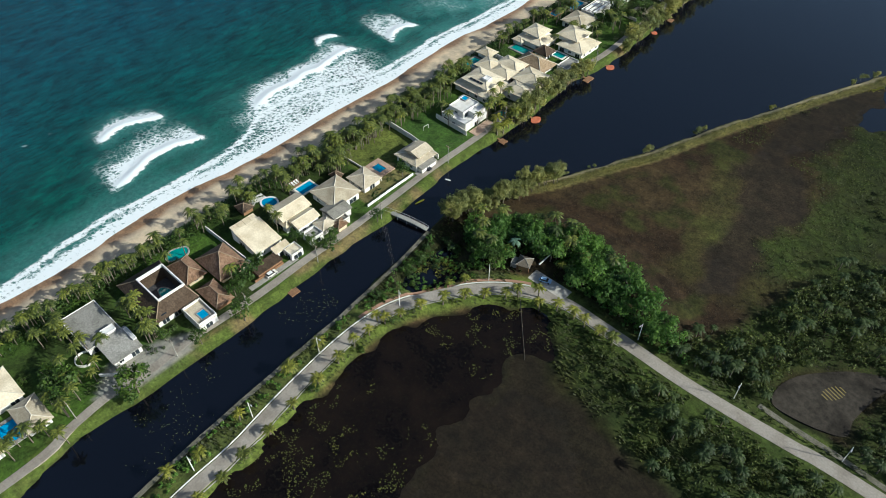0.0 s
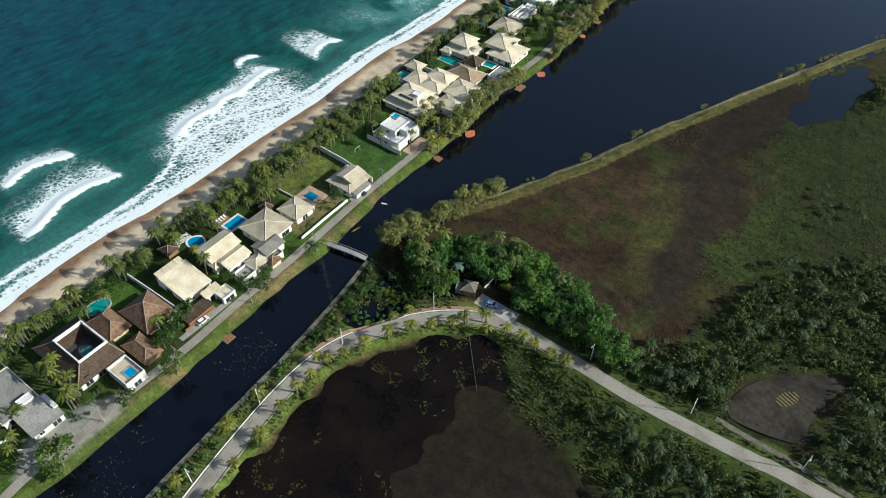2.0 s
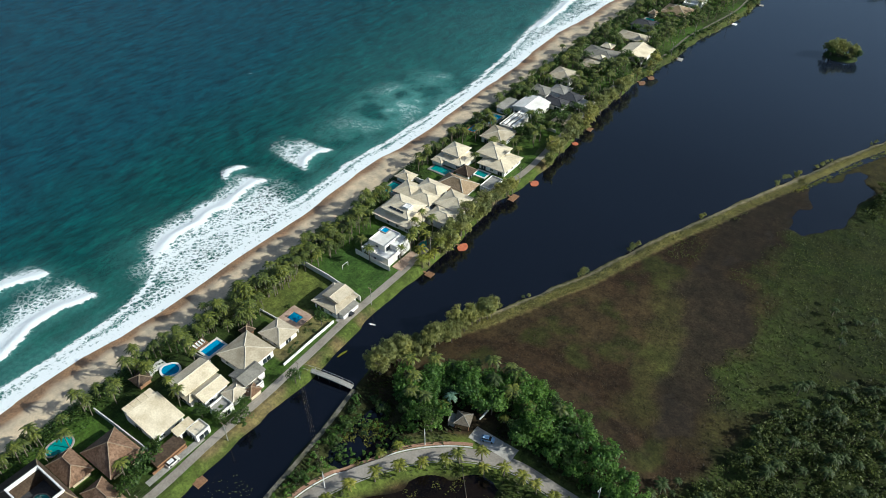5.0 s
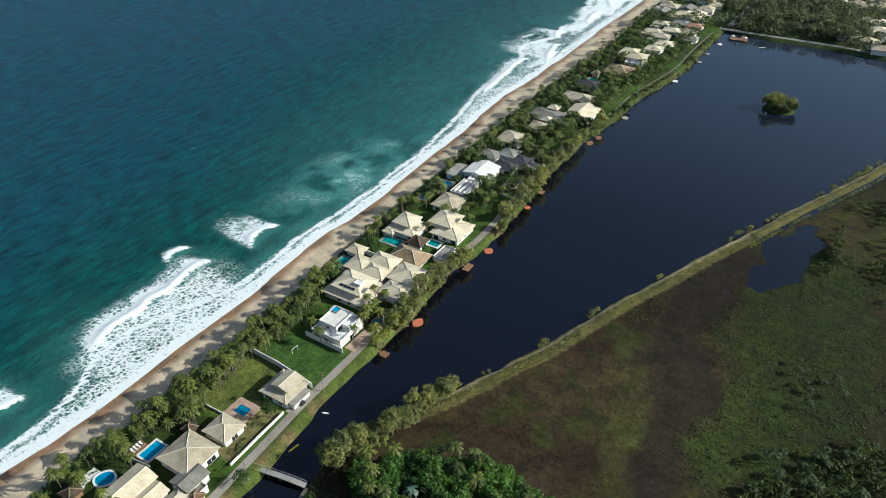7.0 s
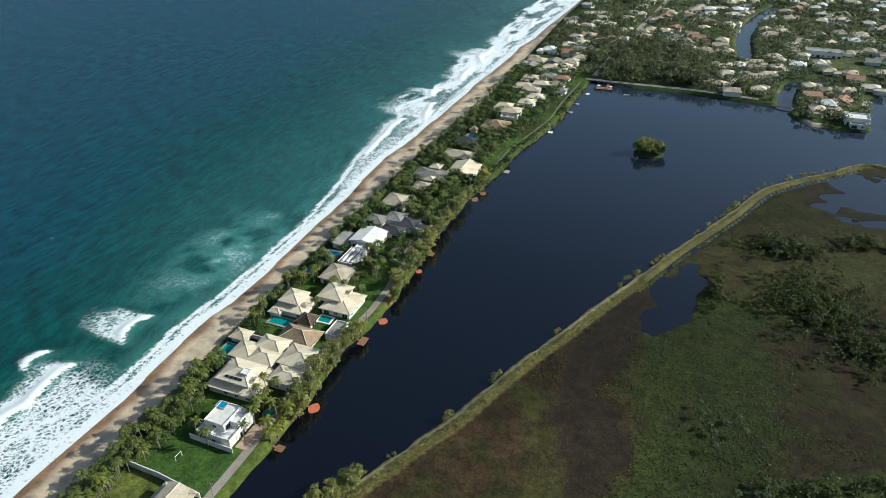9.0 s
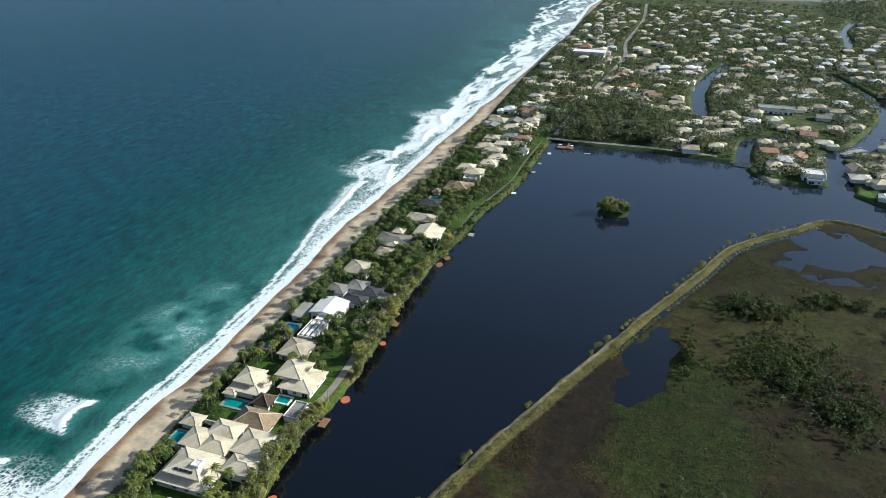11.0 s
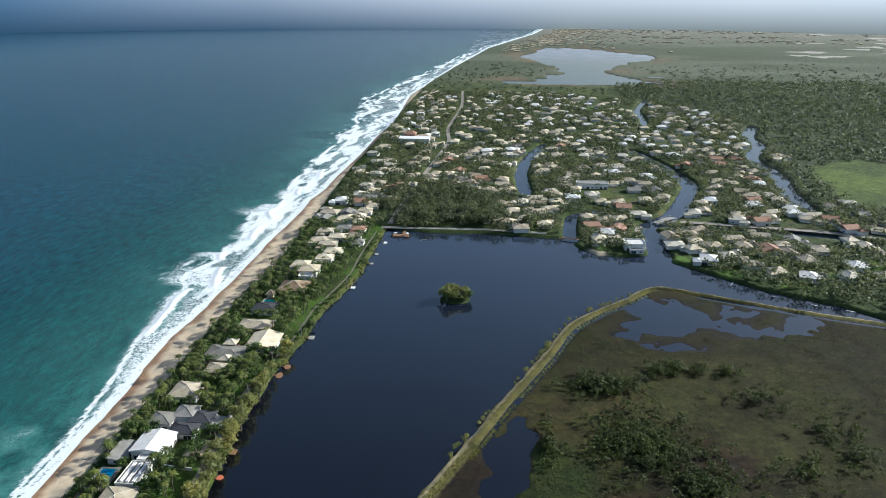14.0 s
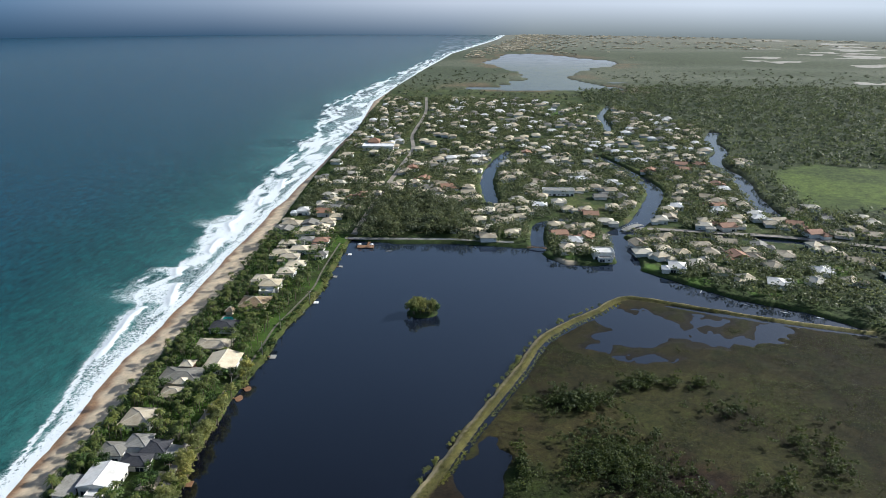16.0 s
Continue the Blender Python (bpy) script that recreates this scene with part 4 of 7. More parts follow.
# ---- villas of the sand strip ----
house_of("sprawling beige-roofed villa beside a large blue pool", [(-32, -19, -9, 1, 0, 3.2, "hip", 2.2, 0.7, WHITE, CREAM), (-16, -5.5, -3.5, 3, 0, 3.0, "hip", 2.0, 0.8, WHITE, TAN), (-13, -5, -17, -11, 0, 3.0, "gable", 1.6, 0.6, WHITE, CREAM)], 1)
pool_of("bright blue pool with stone terrace", -15, -7.5, -9.5, -4.5, rim=1.2)
house_of("flat grey-green roofed house with white parapets", [(-36, -19, 22, 33, 0, 3.4, "flat", 0.2, 0.4, WHITE, GREYROOF), (-18.5, -9, 25, 34, 0, 3.2, "shed", 0.7, 0.5, WHITE, GREYROOF), (-22, -19.5, 28, 32, 3.6, 1.6, "flat", 0.15, 0.1, WHITE, WHITE), (-18, -12, 33.5, 34.6, 0, 4.2, "flat", 0.15, 0.1, WHITE, WHITE)], 2)


def courtyard_house():
    """Four steep timber-shingled slopes round an open court."""
    ax0, ax1, ay0, ay1 = -36, -12, 41.5, 57.5
    bx0, bx1, by0, by1 = -29, -16.5, 46.5, 55.5
    g = height(-20, 44) - 0.2
    h = tagged(empty("house", -24, 50, g), "large brown shingled villa round an open courtyard", "house", "villas on the sand strip")
    bm = bmesh.new()
    ring_wall(bm, ax0 + 25, ax1 + 23, ay0 - 49, ay1 - 51, 0, 3.6, 0.3)
    part("wall", bm, WHITE, h)
    outer = [(ax0, ay0), (ax1, ay0), (ax1, ay1), (ax0, ay1)]
    inner = [(bx0, by0), (bx1, by0), (bx1, by1), (bx0, by1)]
    for k in range(4):
        bm = bmesh.new()
        q = [(*outer[k], 3.4), (*outer[(k + 1) % 4], 3.4), (*inner[(k + 1) % 4], 7.4), (*inner[k], 7.4)]
        top = [bm.verts.new((x + 24, y - 50, zz + 0.25)) for x, y, zz in q]
        bot = [bm.verts.new((x + 24, y - 50, zz)) for x, y, zz in q]
        bm.faces.new(top)
        bm.faces.new(bot[::-1])
        for j in range(4):
            bm.faces.new((bot[j], bot[(j + 1) % 4], top[(j + 1) % 4], top[j]))
        r = part("roof", bm, BROWNROOF, h)
        bm = bmesh.new()
        a, b = q[0], q[3]
        tube(bm, (a[0] + 24, a[1] - 50, a[2] + 0.28), (b[0] + 24, b[1] - 50, b[2] + 0.28), 0.18, 0.18, 5)
        part("ridge", bm, DARKCAP, r)
    bm = bmesh.new()
    ring_wall(bm, bx0 + 24 - 0.4, bx1 + 24 + 0.4, by0 - 50 - 0.4, by1 - 50 + 0.4, 6.9, 8.1, 0.45)
    part("parapet", bm, WHITE, h, "white rim round the courtyard opening")
    bm = bmesh.new()
    ring_wall(bm, bx0 + 24, bx1 + 24, by0 - 50, by1 - 50, 0, 6.9, 0.25)
    part("court_wall", bm, BROWNROOF, h)
    bm = bmesh.new()
    box(bm, bx0 + 24.3, bx1 + 23.7, by0 - 49.7, by1 - 50.3, 0.3, 2.2)
    part("court_deck", bm, DARKROOF, h)
    bm = bmesh.new()
    box(bm, 9.2, 11.2, -5.6, -3.8, 4.55, 4.75)
    part("skylight", bm, GLASS, h)
    fit_windows(h, 0, -0.5, 22, 13, 0.2, 3.2, random.Random(5))
    return h


courtyard_house()
pool_of("small round court pool with green water", -25.5, -20, 49.5, 53, TEALPOOL, CONCRETE, 0.3, True).location.z = height(-20, 44) + 2.2
house_of("white walled roof terrace with a small blue pool", [(-11, -1.6, 50.5, 57, 0, 3.2, "flat", 0.9, 0.05, WHITE, TAN)], 6, squat=0.87)
pool_of("small blue plunge pool on a roof terrace", -6.6, -3.2, 52.8, 55.4, rim=0.4).location.z = height(-6, 54) + 3.12
house_of("steep palm-thatched wing beside the brown villa", [(-31, -21, 59, 64.5, 0, 3.2, "hip", 3.0, 1.2, CREAM, THATCH)], 7)
house_of("low sagging palm-thatched shelter", [(-15, -5, 59.5, 64.5, 0, 2.8, "hip", 1.9, 1.0, TIMBER, THATCH)], 8)
house_of("square thatched pavilion with a high peak", [(-26.5, -14, 67.5, 76.5, 0, 3.4, "pyramid", 5.0, 1.3, CREAM, THATCH)], 9)
pool_of("curved green garden pool", -40, -34.5, 60.5, 68.5, TEALPOOL, CONCRETE, 0.5, True)
house_of("cream villa with one long roof slope and stepped skylights", [(-26, -14.4, 82.4, 92.6, 0, 3.7, "shed", 2.4, 0.5, WHITE, CREAM)]
         + [(-29, -26.2, 82.4 + 2.6 * k, 84.5 + 2.6 * k, 0, 6.6, "shed", 0.5, 0.2, WHITE, CREAM) for k in range(4)], 10)
house_of("small white gatehouse with cream roof", [(-9.5, -4.8, 90, 95, 0, 3.0, "flat", 0.5, 0.05, WHITE, CREAM), (-12, -9.6, 87, 93, 0, 3.4, "shed", 0.8, 0.3, WHITE, CREAM)], 11)
house_of("long red-brown pergola over a driveway", [(-10.5, -6.5, 77, 87, 0, 2.6, "shed", 0.4, 0.3, TIMBER, BROWNROOF), (-6.3, -6.0, 75, 87, 0, 0.9, "flat", 0.1, 0.05, TIMBER, TIMBER)], 12)
house_of("cream villa with stacked gabled roofs", [(-27, -19, 98, 110, 0, 5.8, "gable", 2.0, 0.7, WHITE, CREAM), (-19, -13, 100, 109, 0, 4.4, "gable", 1.5, 0.7, WHITE, CREAM), (-25, -17, 93.5 + 4, 100, 0, 3.8, "hip", 1.3, 0.6, WHITE, CREAM)], 13)
house_of("tan-roofed pavilion behind a white terrace", [(-11.5, -6.5, 106, 112, 0, 3.2, "hip", 1.6, 0.6, WHITE, TAN), (-10.5, -5.5, 99.5, 105, 0, 2.9, "flat", 0.8, 0.05, WHITE, CONCRETE)], 14)
house_of("round thatched hut by the lane", [(-6.8, -3.6, 110.5, 114.5, 0, 2.6, "pyramid", 1.7, 0.5, CREAM, THATCH)], 15)
house_of("small brown-roofed beach hut", [(-40.4, -36, 92.4, 96.4, 0, 2.6, "pyramid", 1.6, 0.6, TIMBER, BROWNROOF)], 16)
pool_of("turquoise pool on a white deck", -38, -32.4, 100.6, 106, coping=WHITE, rim=0.7, kidney=True)
house_of("large beige hip-roofed villa with grey additions", [(-24.5, -12, 116, 128, 0, 4.6, "hip", 3.0, 0.8, WHITE, TAN), (-14.5, -7.5, 112, 120, 0, 4.2, "gable", 1.4, 0.5, WHITE, GREYROOF), (-9, -4.8, 111, 117, 0, 2.6, "flat", 0.6, 0.05, WHITE, GREYROOF)], 17)
pool_of("blue rectangular pool with timber loungers deck", -33.6, -29.2, 114.6, 121.6, coping=WHITE, rim=0.7)
house_of("small brown palm hut beside the trees", [(-28.5, -25.5, 128.5, 131.5, 0, 2.4, "pyramid", 1.8, 0.6, TIMBER, BROWNROOF)], 18)
house_of("compact beige house with hipped roof", [(-21.5, -12.5, 131.5, 139.5, 0, 3.4, "hip", 2.2, 0.7, WHITE, TAN)], 19)
pool_of("blue pool in a brick-red terrace", -21.8, -17, 143.8, 147.4, coping=BRICK, rim=2.4)
house_of("two-storey beige villa with stepped gables", [(-17.5, -7, 154, 164.5, 0, 4.2, "hip", 1.8, 0.9, WHITE, TAN), (-15, -8.5, 157, 164, 4.0, 2.8, "gable", 1.5, 0.8, WHITE, TAN), (-7, -4.5, 155, 163, 0, 2.6, "shed", 0.4, 0.3, WHITE, GREYROOF)], 20)
house_of("white modern villa of stacked cubes with roof terraces", [(-23.5, -10, 187, 201, 0, 3.6, "flat", 0.6, 0.1, WHITE, WHITE), (-22, -14, 190, 200, 3.9, 3.2, "flat", 0.5, 0.1, WHITE, WHITE), (-13.8, -10.4, 193, 200, 3.9, 2.9, "flat", 0.3, 0.1, WHITE, WHITE), (-21, -17.5, 187.3, 189.8, 3.9, 1.0, "flat", 0.2, 0.05, WHITE, WHITE)], 21, squat=0.87)
pool_of("dark blue rooftop plunge pool", -22.6, -19.2, 197, 199.6, rim=0.3).location.z = height(-17, 194) + 6.5
house_of("large cream two-tier hipped villa", [(-35, -15.5, 208.5, 223, 0, 3.8, "hip", 2.6, 1.0, WHITE, CREAM), (-32, -19, 211, 222, 4.6, 2.8, "hip", 2.6, 1.0, WHITE, CREAM), (-24, -21, 214, 217, 7.5, 2.4, "flat", 0.2, 0.05, WHITE, WHITE)], 22)
pool_of("small turquoise garden pool behind white wall", -8.8, -5.2, 203.5, 209.5, TEALPOOL, rim=0.6, kidney=True)
house_of("cream villa with four joined hipped roofs", [(-38, -29, 226, 235, 0, 4.2, "hip", 2.4, 0.9, WHITE, CREAM), (-29, -19, 225.5, 233, 0, 4.8, "hip", 2.2, 0.8, WHITE, CREAM), (-31, -20, 233, 241, 0, 5.0, "hip", 2.4, 0.8, WHITE, CREAM)], 23)
house_of("white-walled cream villa facing the lane", [(-17, -4, 228, 239.5, 0, 5.4, "hip", 2.6, 0.8, WHITE, CREAM), (-15, -3.5, 218.5, 226.5, 0, 5.0, "hip", 2.2, 0.7, WHITE, CREAM), (-3.2, -2.4, 218, 240, 0, 2.4, "flat", 0.1, 0.0, WHITE, WHITE)], 24)
house_of("cream hipped beach pavilion", [(-45.5, -39, 236.5, 242, 0, 2.9, "hip", 1.8, 0.8, WHITE, CREAM)], 25)
pool_of("dark teal pool by the beach hedge", -46, -41, 226.5, 234.5, TEALPOOL, rim=0.8)
house_of("broad thatched hall with white columns", [(-26.5, -12.5, 241.5, 251.5, 0, 3.2, "hip", 3.6, 1.4, WHITE, GOLDTHATCH)], 26)
house_of("small dark thatched pavilion with white base", [(-26, -19.5, 255.5, 261.5, 0, 3.0, "pyramid", 3.0, 0.8, WHITE, BROWNROOF)], 27)
pool_of("dark teal pool with timber deck", -39, -29.5, 253, 257.5, TEALPOOL, rim=1.0)
house_of("cream two-tier villa with low verandas", [(-40, -26, 260, 272, 0, 3.6, "hip", 2.2, 0.9, WHITE, CREAM), (-38.5, -30, 263, 272, 4.4, 2.6, "hip", 2.4, 0.9, WHITE, CREAM), (-41, -36, 257.5, 261, 0, 2.8, "hip", 1.2, 0.6, WHITE, CREAM)], 28)
house_of("cream two-tier villa with shaded terrace", [(-21, -7.5, 267.5, 282, 0, 3.6, "hip", 2.6, 0.9, WHITE, CREAM), (-24.5, -14, 272, 283, 4.2, 2.8, "hip", 2.4, 0.9, WHITE, CREAM)], 29)
pool_of("turquoise pool beside white terrace", -20, -14.5, 261.5, 265.5, TEALPOOL, WHITE, rim=0.8)
house_of("white garden building with flat terrace", [(-10.5, -5, 252, 262, 0, 2.8, "flat", 0.5, 0.05, WHITE, GREYROOF)], 30)
house_of("long beige hip-roofed house among palms", [(-33.5, -22, 288, 300.5, 0, 3.8, "hip", 2.4, 0.8, WHITE, TAN)], 31)
pool_of("deep blue pool on a dark deck", -44.5, -38.5, 305, 315, coping=GREYROOF, rim=1.0)
pool_of("small blue spa pool", -45.5, -41.5, 293, 299, coping=TIMBER, rim=0.8)
house_of("white villa with slatted roof beams", [(-32, -24, 302, 316, 0, 4.6, "flat", 0.5, 0.1, WHITE, GREYROOF)] + [(-30.6 + 2.5 * k, -29.6 + 2.5 * k, 303, 315, 4.85, 0.9, "flat", 0.1, 0.0, WHITE, WHITE) for k in range(3)], 32)
house_of("white-roofed villa with upper terrace", [(-36, -22.5, 322, 336, 0, 5.2, "gable", 2.0, 0.6, WHITE, WHITE), (-31, -25, 317.5, 322, 0, 4.0, "flat", 0.5, 0.1, WHITE, WHITE)], 33)
house_of("low grey-roofed annex behind the white villa", [(-44, -37.5, 318, 331, 0, 3.0, "shed", 0.8, 0.5, WHITE, GREYROOF)], 34)
house_of("grey slate villa with clustered hips", [(-39, -29, 343, 352, 0, 4.4, "hip", 2.0, 0.6, WHITE, GREYROOF), (-30, -21, 349, 358, 0, 4.8, "hip", 2.2, 0.6, WHITE, GREYROOF), (-22, -12, 346, 355, 0, 4.2, "hip", 2.0, 0.6, WHITE, DARKROOF), (-27, -16, 337.5, 345, 0, 3.8, "hip", 2.2, 0.7, WHITE, DARKROOF)], 35)
house_of("dark-tiled garage wing by the lane", [(-11, -6, 345, 352, 0, 3.0, "shed", 0.8, 0.4, WHITE, GREYROOF)], 36)
house_of("beige hip-roofed villa deep in palms", [(-40, -27, 366, 379, 0, 4.0, "hip", 3.0, 0.9, WHITE, TAN)], 37)
house_of("tan hip-roofed cottage under palms", [(-33, -22, 391, 400, 0, 3.2, "hip", 2.2, 0.8, CREAM, TAN)], 38)
house_of("pale grey-green roofed villa with cream turret", [(-39, -19, 403.5, 418, 0, 4.0, "hip", 2.6, 0.9, CREAM, GREYROOF), (-30, -24, 402, 407, 0, 4.4, "pyramid", 1.8, 0.6, CREAM, CREAM), (-33, -27, 418, 424, 0, 5.4, "pyramid", 1.6, 0.6, RED, CREAM)], 39)
house_of("cream gabled villa by the lagoon lane", [(-21, -6, 417, 434, 0, 4.2, "gable", 3.2, 0.9, WHITE, CREAM)], 40)
house_of("long tan-roofed house among trees", [(-34, -16, 441, 452, 0, 3.6, "hip", 2.4, 0.8, CREAM, TAN)], 41)
house_of("dark-roofed house with white gables", [(-34, -20, 464, 476, 0, 3.8, "hip", 2.2, 0.7, WHITE, DARKROOF)], 42)
house_of("broad golden-thatched hall beside a pool", [(-27, -11, 496, 511, 0, 3.6, "hip", 3.6, 1.2, CREAM, GOLDTHATCH), (-33, -29, 490, 495, 0, 2.6, "pyramid", 2.0, 0.6, CREAM, GOLDTHATCH)], 43)
pool_of("turquoise pool before the thatched hall", -33, -26, 481, 487, TEALPOOL, rim=1.0)
house_of("white three-storey villa with balconies", [(-22, -10, 525, 537, 0, 6.2, "hip", 2.2, 0.7, WHITE, CREAM), (-21, -12, 519, 525, 0, 3.4, "flat", 0.8, 0.1, WHITE, WHITE)], 44)
SMALL = [(-31, -20, 541, 550), (-17, -6, 551, 561), (-15, -3, 568, 579), (-23, -10, 581, 590), (-32, -19, 592, 602), (-19, -7, 598, 608), (-6, 4, 605, 614), (-6, 5, 619, 629), (-19, -7, 624, 634), (-31, -20, 612, 621), (2, 9, 592, 599)]
for k, (x0, x1, y0, y1) in enumerate(SMALL):
    rm = (CREAM, CREAM, CREAM, TAN, CREAM, CREAM, TAN, RED, GREYROOF, TAN, GREYROOF)[k]
    tone = {CREAM: "cream", TAN: "sand-coloured", RED: "orange-tiled", GREYROOF: "grey"}[rm]
    house_of(f"white villa with {tone} hipped roof in the crowded row", [(x0, x1, y0, y1, 0, 3.6 + 1.4 * (k % 2), "hip", 2.2, 0.7, WHITE, rm), (x0 - 1, x0 + 5, y0 - 3.5, y0, 0, 3.0, "hip", 1.2, 0.5, WHITE, rm)], 60 + k)


# ---- garden walls and hedges ----
def garden_wall(label, pts, tall, thick=0.22, material=None):
    bm = bmesh.new()
    for (ax, ay), (bx, by) in zip(pts[:-1], pts[1:]):
        n = max(1, int(math.hypot(bx - ax, by - ay) / 4))
        for k in range(n):
            x0, y0, x1, y1 = ax + (bx - ax) * k / n, ay + (by - ay) * k / n, ax + (bx - ax) * (k + 1) / n, ay + (by - ay) * (k + 1) / n
            g = height((x0 + x1) / 2, (y0 + y1) / 2)
            v = box(bm, 0, math.hypot(x1 - x0, y1 - y0), -thick / 2, thick / 2, g - 0.6, g + tall)
            bmesh.ops.transform(bm, matrix=Matrix.Translation((x0, y0, 0)) @ Matrix.Rotation(math.atan2(y1 - y0, x1 - x0), 4, "Z"), verts=v)
            v = box(bm, -0.02, math.hypot(x1 - x0, y1 - y0), -thick / 2 - 0.06, thick / 2 + 0.06, g + tall, g + tall + 0.1)
            bmesh.ops.transform(bm, matrix=Matrix.Translation((x0, y0, 0)) @ Matrix.Rotation(math.atan2(y1 - y0, x1 - x0), 4, "Z"), verts=v)
    ob = new("garden_wall", mesh_of("garden_wall", bm, material or WHITE))
    return tagged(ob, label, "wall", "garden walls")


garden_wall("tall white wall beside the green football lawn", [(-42, 168.5), (-24, 168), (-6, 166)], 2.4)
garden_wall("low white wall along the lane", [(-6, 127), (-6.4, 140), (-6.6, 152)], 1.0)
garden_wall("white wall round the modern villa", [(-26, 186), (-8, 185.5)], 2.2)
garden_wall("white boundary wall between cream villas", [(-40, 224.8), (-17, 225)], 2.4)
garden_wall("white boundary wall beside thatched hall", [(-40, 241), (-3, 241.5)], 2.2)
garden_wall("low white wall before the flat house", [(-10, 20), (-6, 24)], 1.2)
garden_wall("white boundary wall between gardens", [(-40, 78.5), (-30, 78.8), (-12, 79)], 2.0)
garden_wall("grey boundary wall below cream villa", [(-34, 112), (-26, 113)], 2.0, material=CONCRETE)
garden_wall("white wall along the pool garden", [(-42, 140.5), (-24, 141), (-13, 141)], 0.8)
garden_wall("white wall on the lane by grey villa", [(-6, 344), (-6.5, 362)], 1.6)
garden_wall("white lane-side wall of the white villa", [(-20, 318), (-8, 317)], 1.4)


# ---- driveways and terraces ----
def slab(name, label, x0, x1, y0, y1, material, lift=0.02):
    bm = bmesh.new()
    g = max(height(x, y) for x in (x0, (x0 + x1) / 2, x1) for y in (y0, (y0 + y1) / 2, y1)) + lift
    box(bm, x0, x1, y0, y1, g - 0.8, g)
    return tagged(new(name, mesh_of(name, bm, material)), label, "paving", kind="structure")


slab("pavement_drive", "pale concrete driveway by the beige villa", -6.8, -3.4, 153, 165, CONCRETE)
slab("pavement_terrace", "white pool deck towards the beach", -42, -35, 97.4, 104.5, WHITE, -0.02)
slab("pavement_brick", "red brick forecourt of the white villa", -9, -4.5, 188, 200, BRICK)
slab("pavement_pool_garden", "red brick pool terrace", -24.5, -14.8, 141.5, 149.5, BRICK, 0.0)
slab("pavement_loungers", "timber sun deck beside the blue pool", -38.8, -34.4, 114, 119.2, TIMBER)
slab("pavement_forecourt", "grey paved forecourt along the lane", -6, -3.9, 72, 92, CONCRETE)
slab("pavement_grey_villa", "sand-coloured garden terrace", -16, -8, 326, 338, TAN)
slab("pavement_blue_deck", "dark deck round the deep pool", -46, -37, 303, 317, GREYROOF, 0.0)

# ---- plants ----
def quads_mesh(name, q, material):
    """A mesh of loose four-cornered leaves; q has the shape (n, 4, 3)."""
    n = len(q)
    me = bpy.data.meshes.new(name)
    me.vertices.add(n * 4)
    me.vertices.foreach_set("co", np.asarray(q, np.float32).ravel())
    me.loops.add(n * 4)
    me.loops.foreach_set("vertex_index", np.arange(n * 4))
    me.polygons.add(n)
    me.polygons.foreach_set("loop_start", np.arange(0, n * 4, 4))
    me.update(calc_edges=True)
    me.materials.append(material)
    return me


def leaves(rs, centres, size, slim=0.7, outward=None):
    """Leaves of a given size at the centres; they face outwards and up, each a little differently."""
    n = len(centres)
    face = rs.normal(size=(n, 3)) * 0.6 + np.array((0, 0, 0.55))
    if outward is not None:
        face += outward * 0.9
    face /= np.linalg.norm(face, axis=1)[:, None] + 1e-9
    a = rs.normal(size=(n, 3))
    a -= (a * face).sum(1)[:, None] * face
    a /= np.linalg.norm(a, axis=1)[:, None] + 1e-9
    b = np.cross(face, a)
    s = (np.asarray(size) * rs.uniform(0.6, 1.4, n))[:, None]
    a, b = a * s * 0.5, b * s * 0.5 * slim
    c = np.asarray(centres)
    return np.stack([c - a * 0.9, c - b, c + a, c + b * 0.8], 1)


def crown_points(rs, n_clumps, per_clump, rx, rz, zc, clump):
    """Leaf places in uneven clumps round the outside of a crown."""
    d = rs.normal(size=(n_clumps, 3))
    d[:, 2] = np.abs(d[:, 2]) * 0.9 - 0.25
    d /= np.linalg.norm(d, axis=1)[:, None]
    r = rs.uniform(0.45, 1.0, n_clumps)[:, None]
    cc = d * r * np.array((rx, rx, rz)) * rs.uniform(0.75, 1.15, (n_clumps, 1)) + np.array((0, 0, zc))
    v = rs.normal(size=(n_clumps, per_clump, 3))
    v /= np.linalg.norm(v, axis=2)[..., None]
    v *= rs.uniform(0.5, 1.0, (n_clumps, per_clump, 1)) * clump * rs.uniform(0.7, 1.3, (n_clumps, 1, 1))
    v[..., 2] *= 0.7
    way = (v / (np.linalg.norm(v, axis=2)[..., None] + 1e-9) * 0.6 + d[:, None] * 0.6).reshape(-1, 3)
    return cc, (cc[:, None] + v).reshape(-1, 3), way


def tree_of(name, seed, tall, rx, rz, material, label, leaf=0.62, clumps=20, per=23, slim=0.7):
    """A broadleaved tree: tapered trunk, limbs that reach into the clumps, leaf clumps with gaps."""
    rs = np.random.RandomState(seed)
    zc = tall - rz
    cc, pts, way = crown_points(rs, clumps, per, rx, rz, zc, rx * 0.30)
    tree = tagged(empty(name, 0, 0, -200), label, "tree")
    bm = bmesh.new()
    lean = rs.uniform(-0.3, 0.3, 2)
    fork = (lean[0], lean[1], zc * 0.75)
    tube(bm, (0, 0, -0.6), fork, 0.045 * tall * 0.6, 0.03 * tall * 0.6, 7)
    for c in cc[: 7]:
        tube(bm, fork, tuple(c), 0.014 * tall, 0.005 * tall, 5)
    part("trunk", bm, BARK, tree)
    ob = new("crown", quads_mesh("crown", leaves(rs, pts, leaf, slim, way), material))
    ob.parent = tree
    return tree


